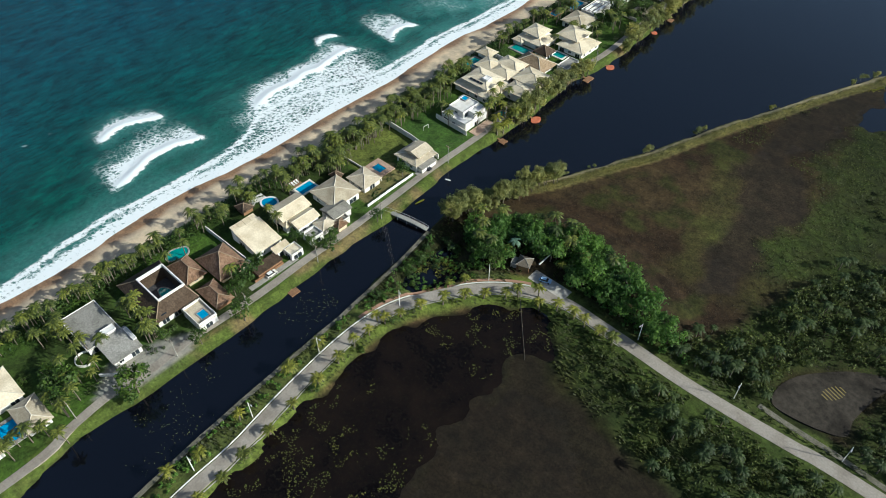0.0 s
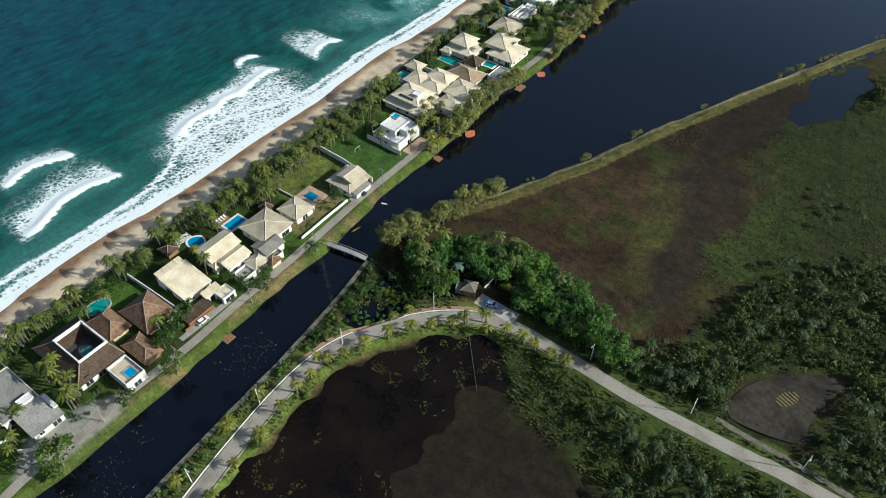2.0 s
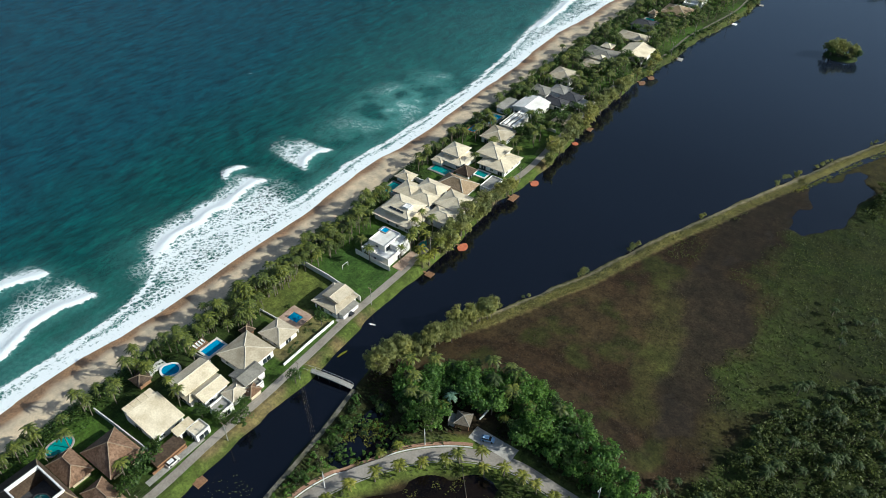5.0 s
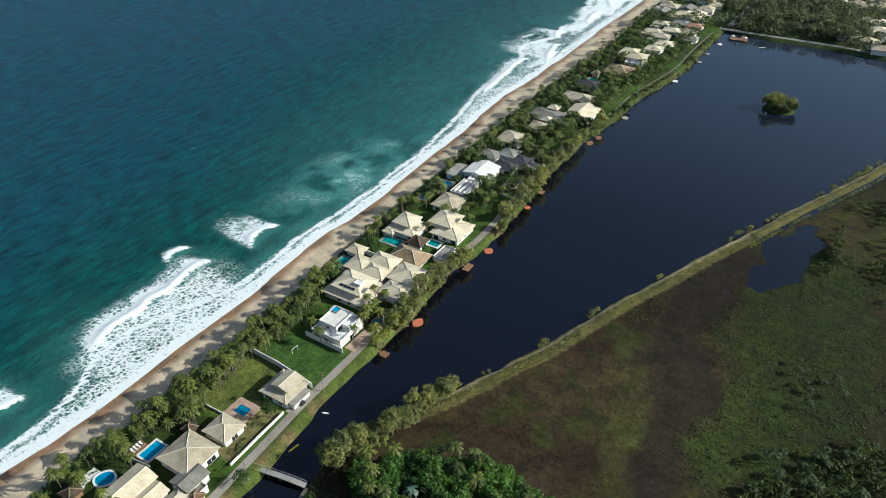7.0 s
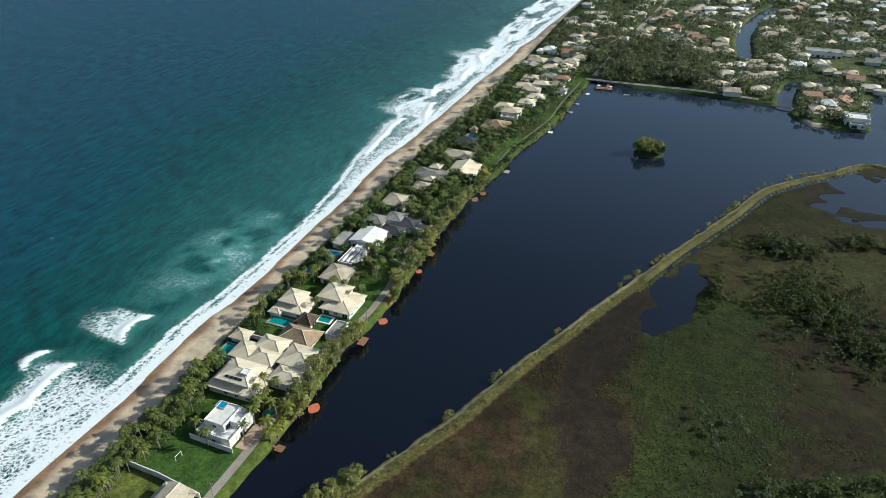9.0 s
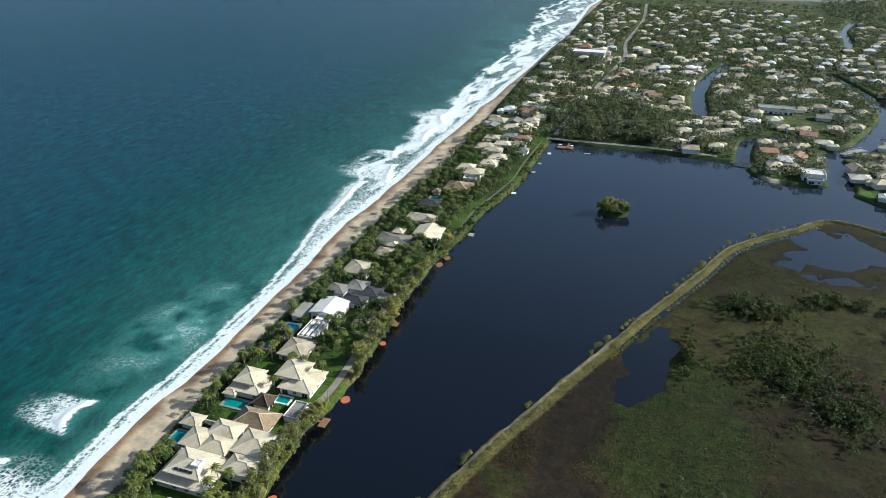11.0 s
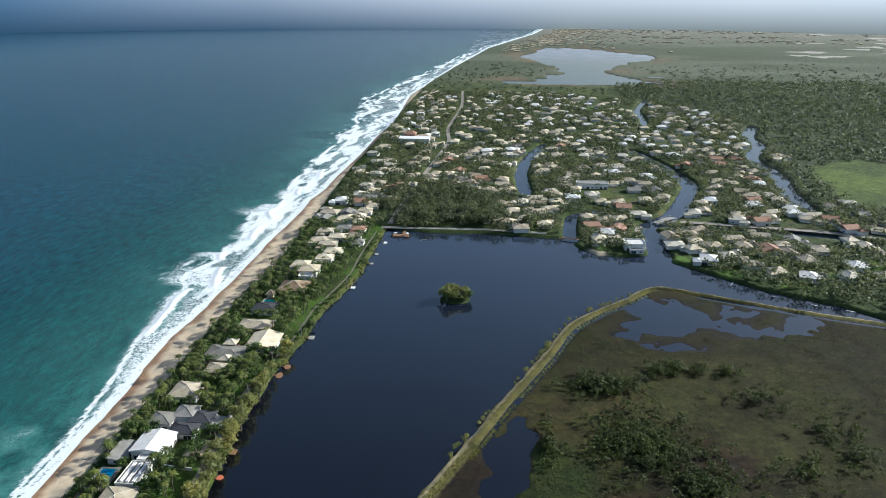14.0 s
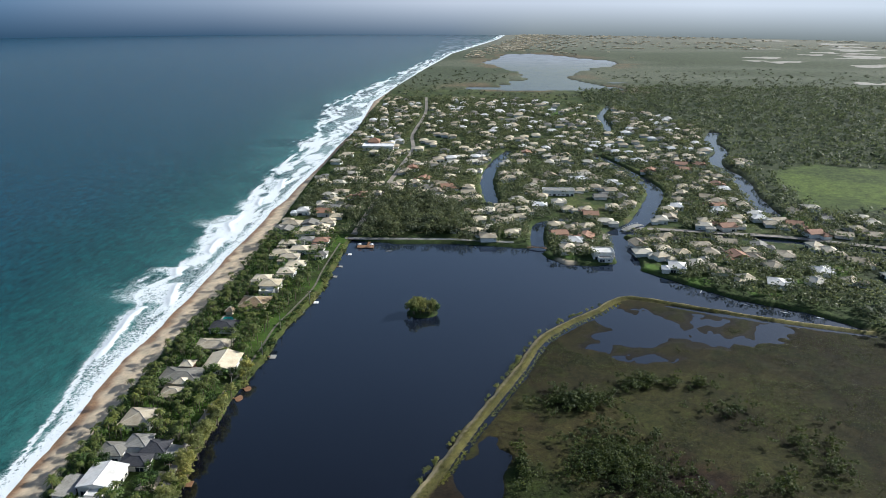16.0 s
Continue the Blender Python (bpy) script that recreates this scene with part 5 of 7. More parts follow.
def palm_of(seed, tall, label, material=None, reach=3.2, name="palm_tree"):
    rs = np.random.RandomState(seed)
    palm = tagged(empty(name, 0, 0, -200), label, "palm tree")
    bend = rs.uniform(-1, 1, 2) * 0.11 * tall
    line = [(bend[0] * u * u, bend[1] * u * u, -0.5 + (tall + 0.5) * u) for u in (0, 0.25, 0.5, 0.75, 1)]
    bm = bmesh.new()
    for k, (a, b) in enumerate(zip(line[:-1], line[1:])):
        tube(bm, a, b, 0.22 - 0.025 * k, 0.2 - 0.025 * k, 6)
    part("trunk", bm, BARK, palm)
    top, q = np.array(line[-1]), []
    n = rs.randint(13, 17)
    for k in range(n):
        az = k * 2.4 + rs.uniform(-0.2, 0.2)
        rise = rs.uniform(-0.15, 0.75)
        length = reach * rs.uniform(0.82, 1.12)
        way = np.array((math.cos(az), math.sin(az)))
        mid = []
        for u in np.linspace(0, 1, 8):
            mid.append(np.array((*(top[:2] + way * length * (u - 0.12 * u * u)), top[2] + length * (rise * 0.8 * u - (0.42 + 0.4 * rise) * u * u))))
        side = np.array((-way[1], way[0], 0))
        for j in range(1, 8):
            a, b = mid[j - 1], mid[j]
            u = (j - 0.5) / 7
            wide = reach * (0.125 * math.sin(math.pi * min(1, 0.2 + 0.78 * u)) + 0.03)
            for s in (1, -1):
                tip = (a + b) / 2 + side * s * wide + (b - a) * 0.9 - np.array((0, 0, 0.3 * wide))
                tip2 = tip - (b - a) * 0.62
                q.append((a, b, tip, tip2))
    ob = new("crown", quads_mesh("crown", np.array(q), material or PALMLEAF))
    ob.parent = palm
    return palm


def blocked(x, y, margin=0.6):
    return any(x0 - margin < x < x1 + margin and y0 - margin < y < y1 + margin for x0, x1, y0, y1 in TAKEN)


def on_lane(x, y):
    return abs(x - np.interp(y, STRIP_ROAD[:, 1], STRIP_ROAD[:, 0])) < 2.6 and y < 630


def plant(kinds, x, y, rng, lo=0.85, hi=1.15, sink=0.1):
    ob = copy_thing(rng.choice(kinds), Matrix.Translation((x, y, height(x, y) - sink)) @ Matrix.Rotation(rng.uniform(0, 6.28), 4, "Z"))
    s = rng.uniform(lo, hi)
    ob.scale = (s, s, s * rng.uniform(0.92, 1.1))
    return ob


PALMS = [palm_of(100 + k, (6.5, 7.5, 8.5, 9.5, 10.5, 5.5)[k], "coconut palm with yellow-green drooping fronds in a garden") for k in range(6)]
SMALL_PALMS = [palm_of(120 + k, (2.6, 3.2, 3.8)[k], "young coconut palm on the grass verge of the causeway", YELLOWPALM, 1.9, "young_palm") for k in range(3)]
DARK_PALMS = [palm_of(130 + k, (3.5, 5.0, 6.5)[k], "shaggy grey-green oil palm in the marsh", leafy("grey_palm_frond", (0.016, 0.034, 0.011), (0.062, 0.092, 0.032), gloss=0.2) if k == 0 else bpy.data.materials["grey_palm_frond"], 2.8, "oil_palm") for k in range(3)]
GARDEN = [tree_of("tree", 140 + k, (5.5, 7.0, 4.2)[k], (3.2, 3.8, 2.6)[k], (2.0, 2.4, 1.6)[k], LEAF, "dark green leafy garden tree") for k in range(3)]
LUSH = [tree_of("tree", 150 + k, (8.0, 9.5, 7.0)[k], (4.2, 4.6, 3.6)[k], (2.8, 3.0, 2.4)[k], BRIGHT, "dense bright green tree in the roadside wood", 0.74, 32, 23) for k in range(3)]
WISPY = [tree_of("shore_tree", 160 + k, (7.5, 9.5, 6.0)[k], (2.4, 2.9, 2.0)[k], (3.2, 4.2, 2.6)[k], FEATHER, "thin feathery shore tree leaning over the water", 0.85, 30, 17, 0.42) for k in range(3)]
SCRUB = [tree_of("shrub", 170 + k, (2.6, 3.4, 2.0)[k], (2.0, 2.4, 1.6)[k], (1.3, 1.6, 1.0)[k], LEAF, "dark green rounded shrub on open ground", 0.46, 14, 18) for k in range(3)]
rng = random.Random(7)

# palms of the strip
for x0, x1, y0, y1, n in ((-49, -38, -12, 40, 12), (-49, -41, 40, 62, 9), (-37, -26, 13, 21, 6), (-14, -8, 36, 42, 5), (-48, -36, 76, 98, 12), (-46, -30, 108, 116, 8), (-48, -28, 122, 142, 22), (-47, -32, 142, 168, 26),
                          (-47, -32, 169, 202, 30), (-30, -24, 128, 134, 4), (-47, -38, 203, 226, 14), (-14, -7, 198, 216, 8), (-47, -42, 242, 262, 6), (-28, -20, 284, 290, 4), (-44, -34, 284, 304, 9), (-22, -8, 286, 322, 15),
                          (-48, -42, 318, 345, 6), (-46, -38, 340, 366, 9), (-26, -8, 356, 372, 9), (-48, -34, 366, 402, 14), (-24, -8, 376, 412, 10), (-48, -38, 402, 470, 12), (-18, -5, 436, 470, 8), (-44, -34, 470, 540, 10), (-8, 2, 462, 492, 3), (-42, -30, 540, 640, 8), (-3, 1, 205, 216, 5)):
    made = 0
    for _ in range(n * 6):
        x, y = rng.uniform(x0, x1), rng.uniform(y0, y1)
        if made < n * 1.0 and not blocked(x, y, 0.2) and not on_lane(x, y) and x > np.interp(y, GREEN_LINE[:, 1], GREEN_LINE[:, 0]) + 4.5 + rng.random() ** 2 * 2:
            tagged(plant(PALMS, x, y, rng, 0.72, 1.0), group="palms of the strip")
            made += 1
SILVER = palm_of(160, 7.0, "pale blue-green palm above the roadside wood", leafy("silver_frond", (0.075, 0.150, 0.105), (0.200, 0.330, 0.250)), 2.6, "silver_palm")
SILVER.matrix_world = Matrix.Translation((49, 146, 1.0))
# palms that stand out beside the villas
for x, y in ((-44, 27.6), (-43.1, 30.7), (-39.7, 33.2), (-23.7, 38.2), (-18.1, 39.5), (-10.5, 39.5), (-24.5, 42.3), (-15.3, 41.2), (-25.7, 20.1), (-19.7, 22.2), (-17.5, 26.2), (-18.2, 18.6), (-12.5, 21.1), (-19.4, 13.9), (3.4, 2.8), (-1.7, -0), (5.5, -12.3), (-1.7, -10), (-9.3, 68.9), (-20.1, 95.6), (-24.6, 97), (-22.9, 40.1), (-15.8, 39.5), (-32.6, 59.1), (-34.2, 66.1), (-40.7, 61.4), (-3.2, 91.8), (-23.8, 186.8), (-17.7, 185), (-7.7, 191.8), (-3.6, 189.2), (-20, 221.8), (-14.4, 215.4), (-10.4, 204.1), (-6.1, 201.2), (-23.4, 267.5), (-16.4, 273.9), (-8.7, 281.6), (-5.9, 215.4), (-44, 277.5), (-39.7, 280.2), (-35.7, 285.9)):
    if not blocked(x, y, -1.5) and not on_lane(x, y):
        tagged(plant(PALMS[1:5], x, y, rng, 0.78, 0.98), group="palms of the strip")
for x, y in ((-5.3, 206.4), (-1.8, 204.7), (0.2, 207.1), (0.6, 210.3), (0.7, 202.7), (1.1, 198.5), (0.4, 195.3), (0.9, 213.6), (-3.3, 198.2)):
    tagged(plant(SMALL_PALMS, x, y, rng, 1.4, 1.9), group="yellow palms by the lane")
# palms along the causeway
line = offset(CAUSEWAY, -4.3)
for k in range(9, 92):
    x, y = line[min(k, len(line) - 1)]
    if k % 4 == 0 and 4 < y < 134 and x < 64:
        tagged(plant(SMALL_PALMS, x + rng.uniform(-0.4, 0.4), y + rng.uniform(-0.6, 0.6), rng, 1.2, 1.6), group="palms along the causeway")
for x, y in ((68, 135.5), (76, 135), (82, 136), (86.5, 135.5), (92, 136), (97, 135.5), (63, 131), (71, 132)):
    tagged(plant(SMALL_PALMS, x, y, rng, 1.3, 1.7), group="palms along the causeway")
for x, y in ((48, 142), (57, 150), (66, 151), (61, 160), (36, 92), (43, 119), (46, 124), (31, 60), (33, 40), (35, 25), (34, 16), (30, 72)):
    tagged(plant(SMALL_PALMS, x, y, rng, 1.1, 1.9), group="palms along the causeway")
# garden trees
for x, y, s in ((-10, 74, 1.5), (-8, 70, 1.3), (-6, 67, 1.1), (4, 63, 1.3), (3.2, 25, 1.7), (1.4, 28, 1.2), (4.0, 22, 1.2), (2.4, 48, 1.1), (1.6, 103, 1.2), (2.4, 124, 0.9), (-13, 12, 1.7), (-18, 9, 1.5), (-9, 8, 1.2), (-9, 148.5, 1.0), (-13, 88, 0.0), (-12, 81, 1.1), (-11, 97, 0.9), (-4.5, 99, 0.9),
                (-30, 92.5, 0.0), (-7, 41, 0.8), (-20, 304, 1.6), (-16, 309, 1.7), (-14, 301, 1.4), (-19, 315, 1.5), (-12, 316, 1.3), (-44, 222, 1.0), (-12, 207, 0.9), (-4, 108, 0.7), (-30, 300, 0.0)):
    if s:
        tagged(plant(GARDEN, x, y, rng, s * 0.95, s * 1.05), group="garden trees")
for x0, x1, y0, y1, n in ((-46, -20, 372, 402, 16), (-22, -6, 380, 416, 12), (-40, -8, 436, 500, 14), (-8, 4, 440, 500, 6), (-44, -34, 300, 345, 8), (-16, -8, 318, 345, 8), (-46, -38, 200, 260, 8)):
    for _ in range(n):
        x, y = rng.uniform(x0, x1), rng.uniform(y0, y1)
        if not blocked(x, y, 0.5) and not on_lane(x, y):
            tagged(plant(GARDEN, x, y, rng, 0.8, 1.35), group="garden trees")
# shrubs in gardens
for x, y in ((-15, 134), (-12, 146), (-11, 143), (-10.5, 150), (-10, 137), (-9, 134), (-13.5, 150.5), (-14.5, 151.8), (-9, 144.5), (-5.5, 36), (-5, 39), (-8, 80), (-3.5, 100), (-18, 96), (-12, 114), (-29, 44), (-9, 46)):
    if not blocked(x, y, 0.2):
        tagged(plant(SCRUB, x, y, rng, 0.35, 0.7), group="garden shrubs")
for _ in range(230):
    x, y = rng.uniform(-46, -4), rng.uniform(-10, 345)
    if not blocked(x, y, 0.1) and not on_lane(x, y) and not (168 < y < 187) and not (-46 < x < -19 and 140 < y < 168 and rng.random() < 0.8):
        near_wall = blocked(x, y, 2.2)
        if near_wall or rng.random() < 0.45:
            tagged(plant(SCRUB, x, y, rng, 0.3, 0.75), group="garden shrubs")
# feathery trees on the lagoon edge
for y0, y1, n in ((205, 262, 50), (288, 382, 66), (382, 420, 12)):
    for _ in range(n):
        y = rng.uniform(y0, y1)
        x = np.interp(y, WEST_BANK[:, 1], WEST_BANK[:, 0]) - rng.uniform(-1.2, 3.2)
        if not on_lane(x, y):
            tagged(plant(WISPY, x, y, rng, 0.85, 1.3), group="shore trees")
for _ in range(104):
    u = rng.random() ** 1.25
    x, y = 16.5 + 19 * u + rng.uniform(-0.8, 6.0 - 3.0 * u), 145 + 43 * u + rng.uniform(-3.5, 3)
    if height(x, y) > 0.05:
        tagged(plant(WISPY, x, y, rng, 0.8, 1.2), group="shore trees")
for y0, y1, n in ((190, 196, 3), (204, 207, 2), (226, 231, 3), (252, 266, 7), (288, 296, 4), (334, 352, 10), (360, 376, 8), (398, 484, 34), (486, 528, 14)):
    for _ in range(n):
        y = rng.uniform(y0, y1)
        x = np.interp(y, DIKE_SHORE[:154, 1], DIKE_SHORE[:154, 0]) + rng.uniform(-0.9, 0.6)
        tagged(plant(WISPY, x, y, rng, 0.25, 0.55), group="dike bushes")
# wood at the road bend
WOOD = curve_of("28,145 36,153 50,163 63,168 77,168 89,163 101,155 113,148 120,144.5 108,143.5 96,144 82,147 73,146 68,150 60,150 50,147 52,137 45,131.5 38,134 32,139")
n = 0
for gx in np.arange(20, 128, 4.1):
    for gy in np.arange(126, 176, 4.1):
        x, y = gx + rng.uniform(-1.4, 1.4), gy + rng.uniform(-1.4, 1.4)
        if inside(np.array([x]), np.array([y]), WOOD)[0] and np.hypot(x - 57, y - 145) > 4:
            kinds = LUSH[:2] if rng.random() < 0.6 else [LUSH[2], GARDEN[1]]
            tagged(plant(kinds, x, y, rng, 0.72, 1.1), group="wood at the road bend")
for x, y in ((30, 150), (36, 155), (41, 158), (47, 163), (52, 166), (58, 167), (45, 150), (40, 146), (52, 155), (57, 158), (64, 157), (68, 163), (74, 167), (36, 145), (31, 143), (50, 148), (62, 165), (71, 156), (80, 160), (86, 158), (44, 140), (38, 139)):
    tagged(plant(PALMS[:3] if rng.random() < 0.55 else DARK_PALMS, x + rng.uniform(-1, 1), y + rng.uniform(-1, 1), rng, 0.9, 1.25), group="wood at the road bend")
for _ in range(70):
    a, r = rng.uniform(0, 6.28), rng.uniform(7, 15)
    x, y = 35 + r * math.cos(a), 120 + r * math.sin(a)
    if height(x, y) > 0.1 and far_from_line(np.array([x]), np.array([y]), CAUSEWAY)[0] > 4 and x > np.interp(y, EAST_BANK[:, 1], EAST_BANK[:, 0]) + 3.5:
        tagged(plant(GARDEN[2:] + SCRUB, x, y, rng, 0.5, 1.0), group="bank bushes")
# palms and trees that crowd the farther gardens
FAR_PALMS = []
for _ in range(620):
    y = rng.uniform(345, 640)
    x = rng.uniform(-46, np.interp(y, STRIP_ROAD[:, 1], STRIP_ROAD[:, 0]) - 3)
    if not blocked(x, y, 1.4) and not blocked(x, y + 3.5, 0.0) and not on_lane(x, y):
        FAR_PALMS.append((x, y, rng.uniform(0.6, 0.98)))
for _ in range(34):
    y = rng.uniform(390, 600)
    x = (np.interp(y, STRIP_ROAD[:, 1], STRIP_ROAD[:, 0]) + np.interp(y, WEST_BANK[:, 1], WEST_BANK[:, 0])) / 2 + rng.uniform(-0.8, 2)
    tagged(plant(GARDEN[2:] + SCRUB, x, y, rng, 0.5, 1.0), group="bank bushes")
for _ in range(16):
    x, y = rng.uniform(-14, -3), rng.uniform(-12, 20)
    if not blocked(x, y, 0.2) and not on_lane(x, y):
        tagged(plant(PALMS[:3], x, y, rng, 0.7, 0.95), group="palms of the strip")
for _ in range(46):
    x, y = rng.uniform(112, 188), rng.choice((rng.uniform(112, 134), rng.uniform(149, 156), rng.uniform(184, 205)))
    if not (y < 157 and y > 148 and x > 142) and not (y > 160 and x < 134) and height(x, y) > 0.2:
        tagged(plant(DARK_PALMS, x, y, rng, 0.7, 1.0), group="marsh palms")
THICKETS = []
for _ in range(760):
    x, y = rng.uniform(78, 196), rng.uniform(50, 136)
    if inside(np.array([x]), np.array([y]), curve_of("90,132 120,133.5 196,134 196,62 156,84 140,108 118,111 98,119"))[0]:
        THICKETS.append((x, y, rng.uniform(0.8, 2.4)))
for _ in range(1250):
    x, y = rng.uniform(104, 206), rng.uniform(144, 262)
    if inside(np.array([x]), np.array([y]), curve_of("112,146 142,149.5 141,160 148,174 160,183 170,185 167,172 167,150 206,149.5 206,262 164,240 141,212 131,199 127,177"))[0]:
        THICKETS.append((x, y, rng.uniform(1.2, 3.0)))
for x, y in ((118, 128), (123, 125), (131, 127), (128, 119), (137, 118), (141, 124), (147, 121), (112, 124), (120, 152), (126, 153), (133, 158), (137, 165), (130, 150), (146, 196), (152, 203), (158, 197), (165, 205), (139, 190), (133, 187), (150, 212), (162, 214), (141, 204)):
    tagged(plant(DARK_PALMS, x, y, rng, 0.7, 1.0), group="marsh palms")
for x, y in ((137, 262), (140, 258), (142, 255), (145, 262), (150, 265), (136, 268), (143, 247), (152, 258)):
    tagged(plant(DARK_PALMS, x, y, rng, 0.6, 0.8), group="marsh palms")
for _ in range(75):
    x, y = rng.uniform(24, 42), rng.uniform(-8, 128)
    if 2.2 < x - np.interp(y, BANK_PATH[::-1, 1][::-1], BANK_PATH[:, 0]) and far_from_line(np.array([x]), np.array([y]), CAUSEWAY)[0] > 4.6:
        tagged(plant(GARDEN[2:] + SCRUB + SCRUB, x, y, rng, 0.45, 0.95), group="bank bushes")
# marsh thickets and island
for cx, cy, rx, ry, n in ((166, 401, 20, 8, 105), (176, 353, 24, 21, 230), (198, 326, 18, 14, 72), (206, 421, 14, 5, 34), (196, 417, 8, 8, 9), (232, 420, 12, 6, 14), (240, 395, 18, 12, 14), (262, 372, 22, 16, 18), (243, 340, 16, 12, 12), (268, 352, 10, 16, 14), (138, 349, 2.6, 15, 22)):
    for _ in range(n * 2):
        a, r = rng.uniform(0, 6.28), abs(rng.gauss(0, 0.62))
        THICKETS.append((cx + rx * r * math.cos(a), cy + 1.2 * ry * r * math.sin(a), rng.uniform(0.9, 3.1)))
for _ in range(40):
    a, r = rng.uniform(0, 6.28), math.sqrt(rng.random())
    tagged(plant(GARDEN[:2] + WISPY + WISPY, 86 + 9.5 * r * math.cos(a), 502 + 6.5 * r * math.sin(a), rng, 0.7, 1.15, 0.3), group="island trees")


# ---- growth that nobody could count ----
def heights(px, py):
    i, j = np.clip(np.searchsorted(xs, px), 1, len(xs) - 1), np.clip(np.searchsorted(ys, py), 1, len(ys) - 1)
    u, v = (px - xs[i - 1]) / (xs[i] - xs[i - 1]), (py - ys[j - 1]) / (ys[j] - ys[j - 1])
    return (z[j - 1, i - 1] * (1 - u) + z[j - 1, i] * u) * (1 - v) + (z[j, i - 1] * (1 - u) + z[j, i] * u) * v


def stuff(name, label, category, q, material):
    return tagged(new(name, quads_mesh(name, q, material)), label, category, kind="stuff")


def tufts(rs, px, py, tall, wide, per=3):
    """Standing blades: upright leaves fanned round each place."""
    n = len(px)
    g = heights(px, py)
    out_q = []
    for k in range(per):
        az = rs.normal(2.25, 0.7, n)
        t = tall * rs.uniform(0.6, 1.3, n)
        lean = np.stack([-0.86 * t * rs.uniform(0.6, 1.9, n), -0.5 * t * rs.uniform(0.4, 2.0, n)], -1)
        sx_, sy_ = np.cos(az) * wide / 2, np.sin(az) * wide / 2
        a = np.stack([px - sx_, py - sy_, g - 0.1], -1)
        b = np.stack([px + sx_, py + sy_, g - 0.1], -1)
        c = np.stack([px + sx_ * 0.5 + lean[:, 0], py + sy_ * 0.5 + lean[:, 1], g + t], -1)
        d = np.stack([px - sx_ * 0.5 + lean[:, 0], py - sy_ * 0.5 + lean[:, 1], g + t * 0.9], -1)
        out_q.append(np.stack([a, b, c, d], 1))
    return np.concatenate(out_q)


def clumps(rs, px, py, tall, size):
    """Low bent grass: loose leaves that lie close over the ground."""
    up = heights(px, py) + tall * rs.uniform(0.2, 1.0, len(px))
    away = np.tile(np.array((0.35, 0.2, 0.9)), (len(px), 1))
    return leaves(rs, np.stack([px, py, up], -1), size, 0.45, away)


def thicket(rs, places, per, leaf):
    """Many low crowns in one mass, each in uneven clumps."""
    out_q = []
    for x, y, r in places:
        _, pts, way = crown_points(rs, 9, per, r, r * 0.85, r * 0.95, r * 0.36)
        out_q.append(leaves(rs, pts + np.array((x, y, height(x, y))), leaf * (0.6 + 0.2 * r), 0.7, way))
    return np.concatenate(out_q)


rs = np.random.RandomState(11)
stuff("marsh_thickets", "dark tangled thickets of bushes in the marsh", "bushes", thicket(rs, THICKETS, 8, 0.7), MARSHLEAF)
px, py = rs.uniform(24, 350, 190000), rs.uniform(150, 500, 190000)
ok = (heights(px, py) > 0.12) & inside(px, py, np.vstack([DIKE, [[352, 150], [120, 150], [60, 172]]])) & (far_from_line(px, py, DIKE) > 4.5)
px, py = px[ok], py[ok]
reedy = (depth_in(px, py, REEDS) > rs.uniform(-6, 4, len(px))) | ((rough_noise(px, py, 26, 77) > 0.58) & (py > 260))
stuff("marsh_reeds", "tangled green reeds and marsh grass", "grass", clumps(rs, px[reedy], py[reedy], 0.32, 0.75), REED)
dry = ~reedy & (rough_noise(px, py, 12, 78) > 0.40)
stuff("marsh_sedge", "dry red-brown sedge on wet mud", "grass", clumps(rs, px[dry], py[dry], 0.2, 0.55), SEDGE)
px, py = rs.uniform(20, 200, 40000), rs.uniform(-20, 150, 40000)
ok = (heights(px, py) > 0.45) & (far_from_line(px, py, CAUSEWAY) > 3.2) & (far_from_line(px, py, BANK_PATH) > 1.4) & (px > np.interp(py, EAST_BANK[:, 1], EAST_BANK[:, 0])) & (rough_noise(px, py, 10, 79) > 0.45)
ok &= ~((px > 143) & (px < 168) & (py > 152))
stuff("verge_grass", "rough grass and weeds beside the causeway", "grass", tufts(rs, px[ok], py[ok], 0.5, 0.5, 2), REED)
px, py = rs.uniform(44, 100, 26000), rs.uniform(-20, 128, 26000)
ok = (heights(px, py) < 0.05) & (rough_noise(px, py, 22, 80) > 0.48) & (rough_noise(px, py, 3.2, 84) > 0.60) & (depth_in(px, py, POND) > 0)
q = leaves(rs, np.stack([px[ok], py[ok], np.full(ok.sum(), 0.06)], -1), 0.5, 0.8)
q[:, :, 2] = 0.03 + 0.05 * rs.random_sample((len(q), 4))
stuff("pond_weed", "floating olive weed and lily pads on the dark pond", "water plants", q, LILY)
px, py = rs.uniform(8, 30, 900), rs.uniform(10, 90, 900)
ok = (depth_in(px, py, LAKE) > 2.0) & (rough_noise(px, py, 14, 83) > 0.56)
q = leaves(rs, np.stack([px[ok], py[ok], np.full(ok.sum(), 0.06)], -1), 0.42, 0.8)
q[:, :, 2] = 0.03 + 0.04 * rs.random_sample((len(q), 4))
stuff("canal_lilies", "scattered pale lily pads on the canal", "water plants", q, FEATHER)
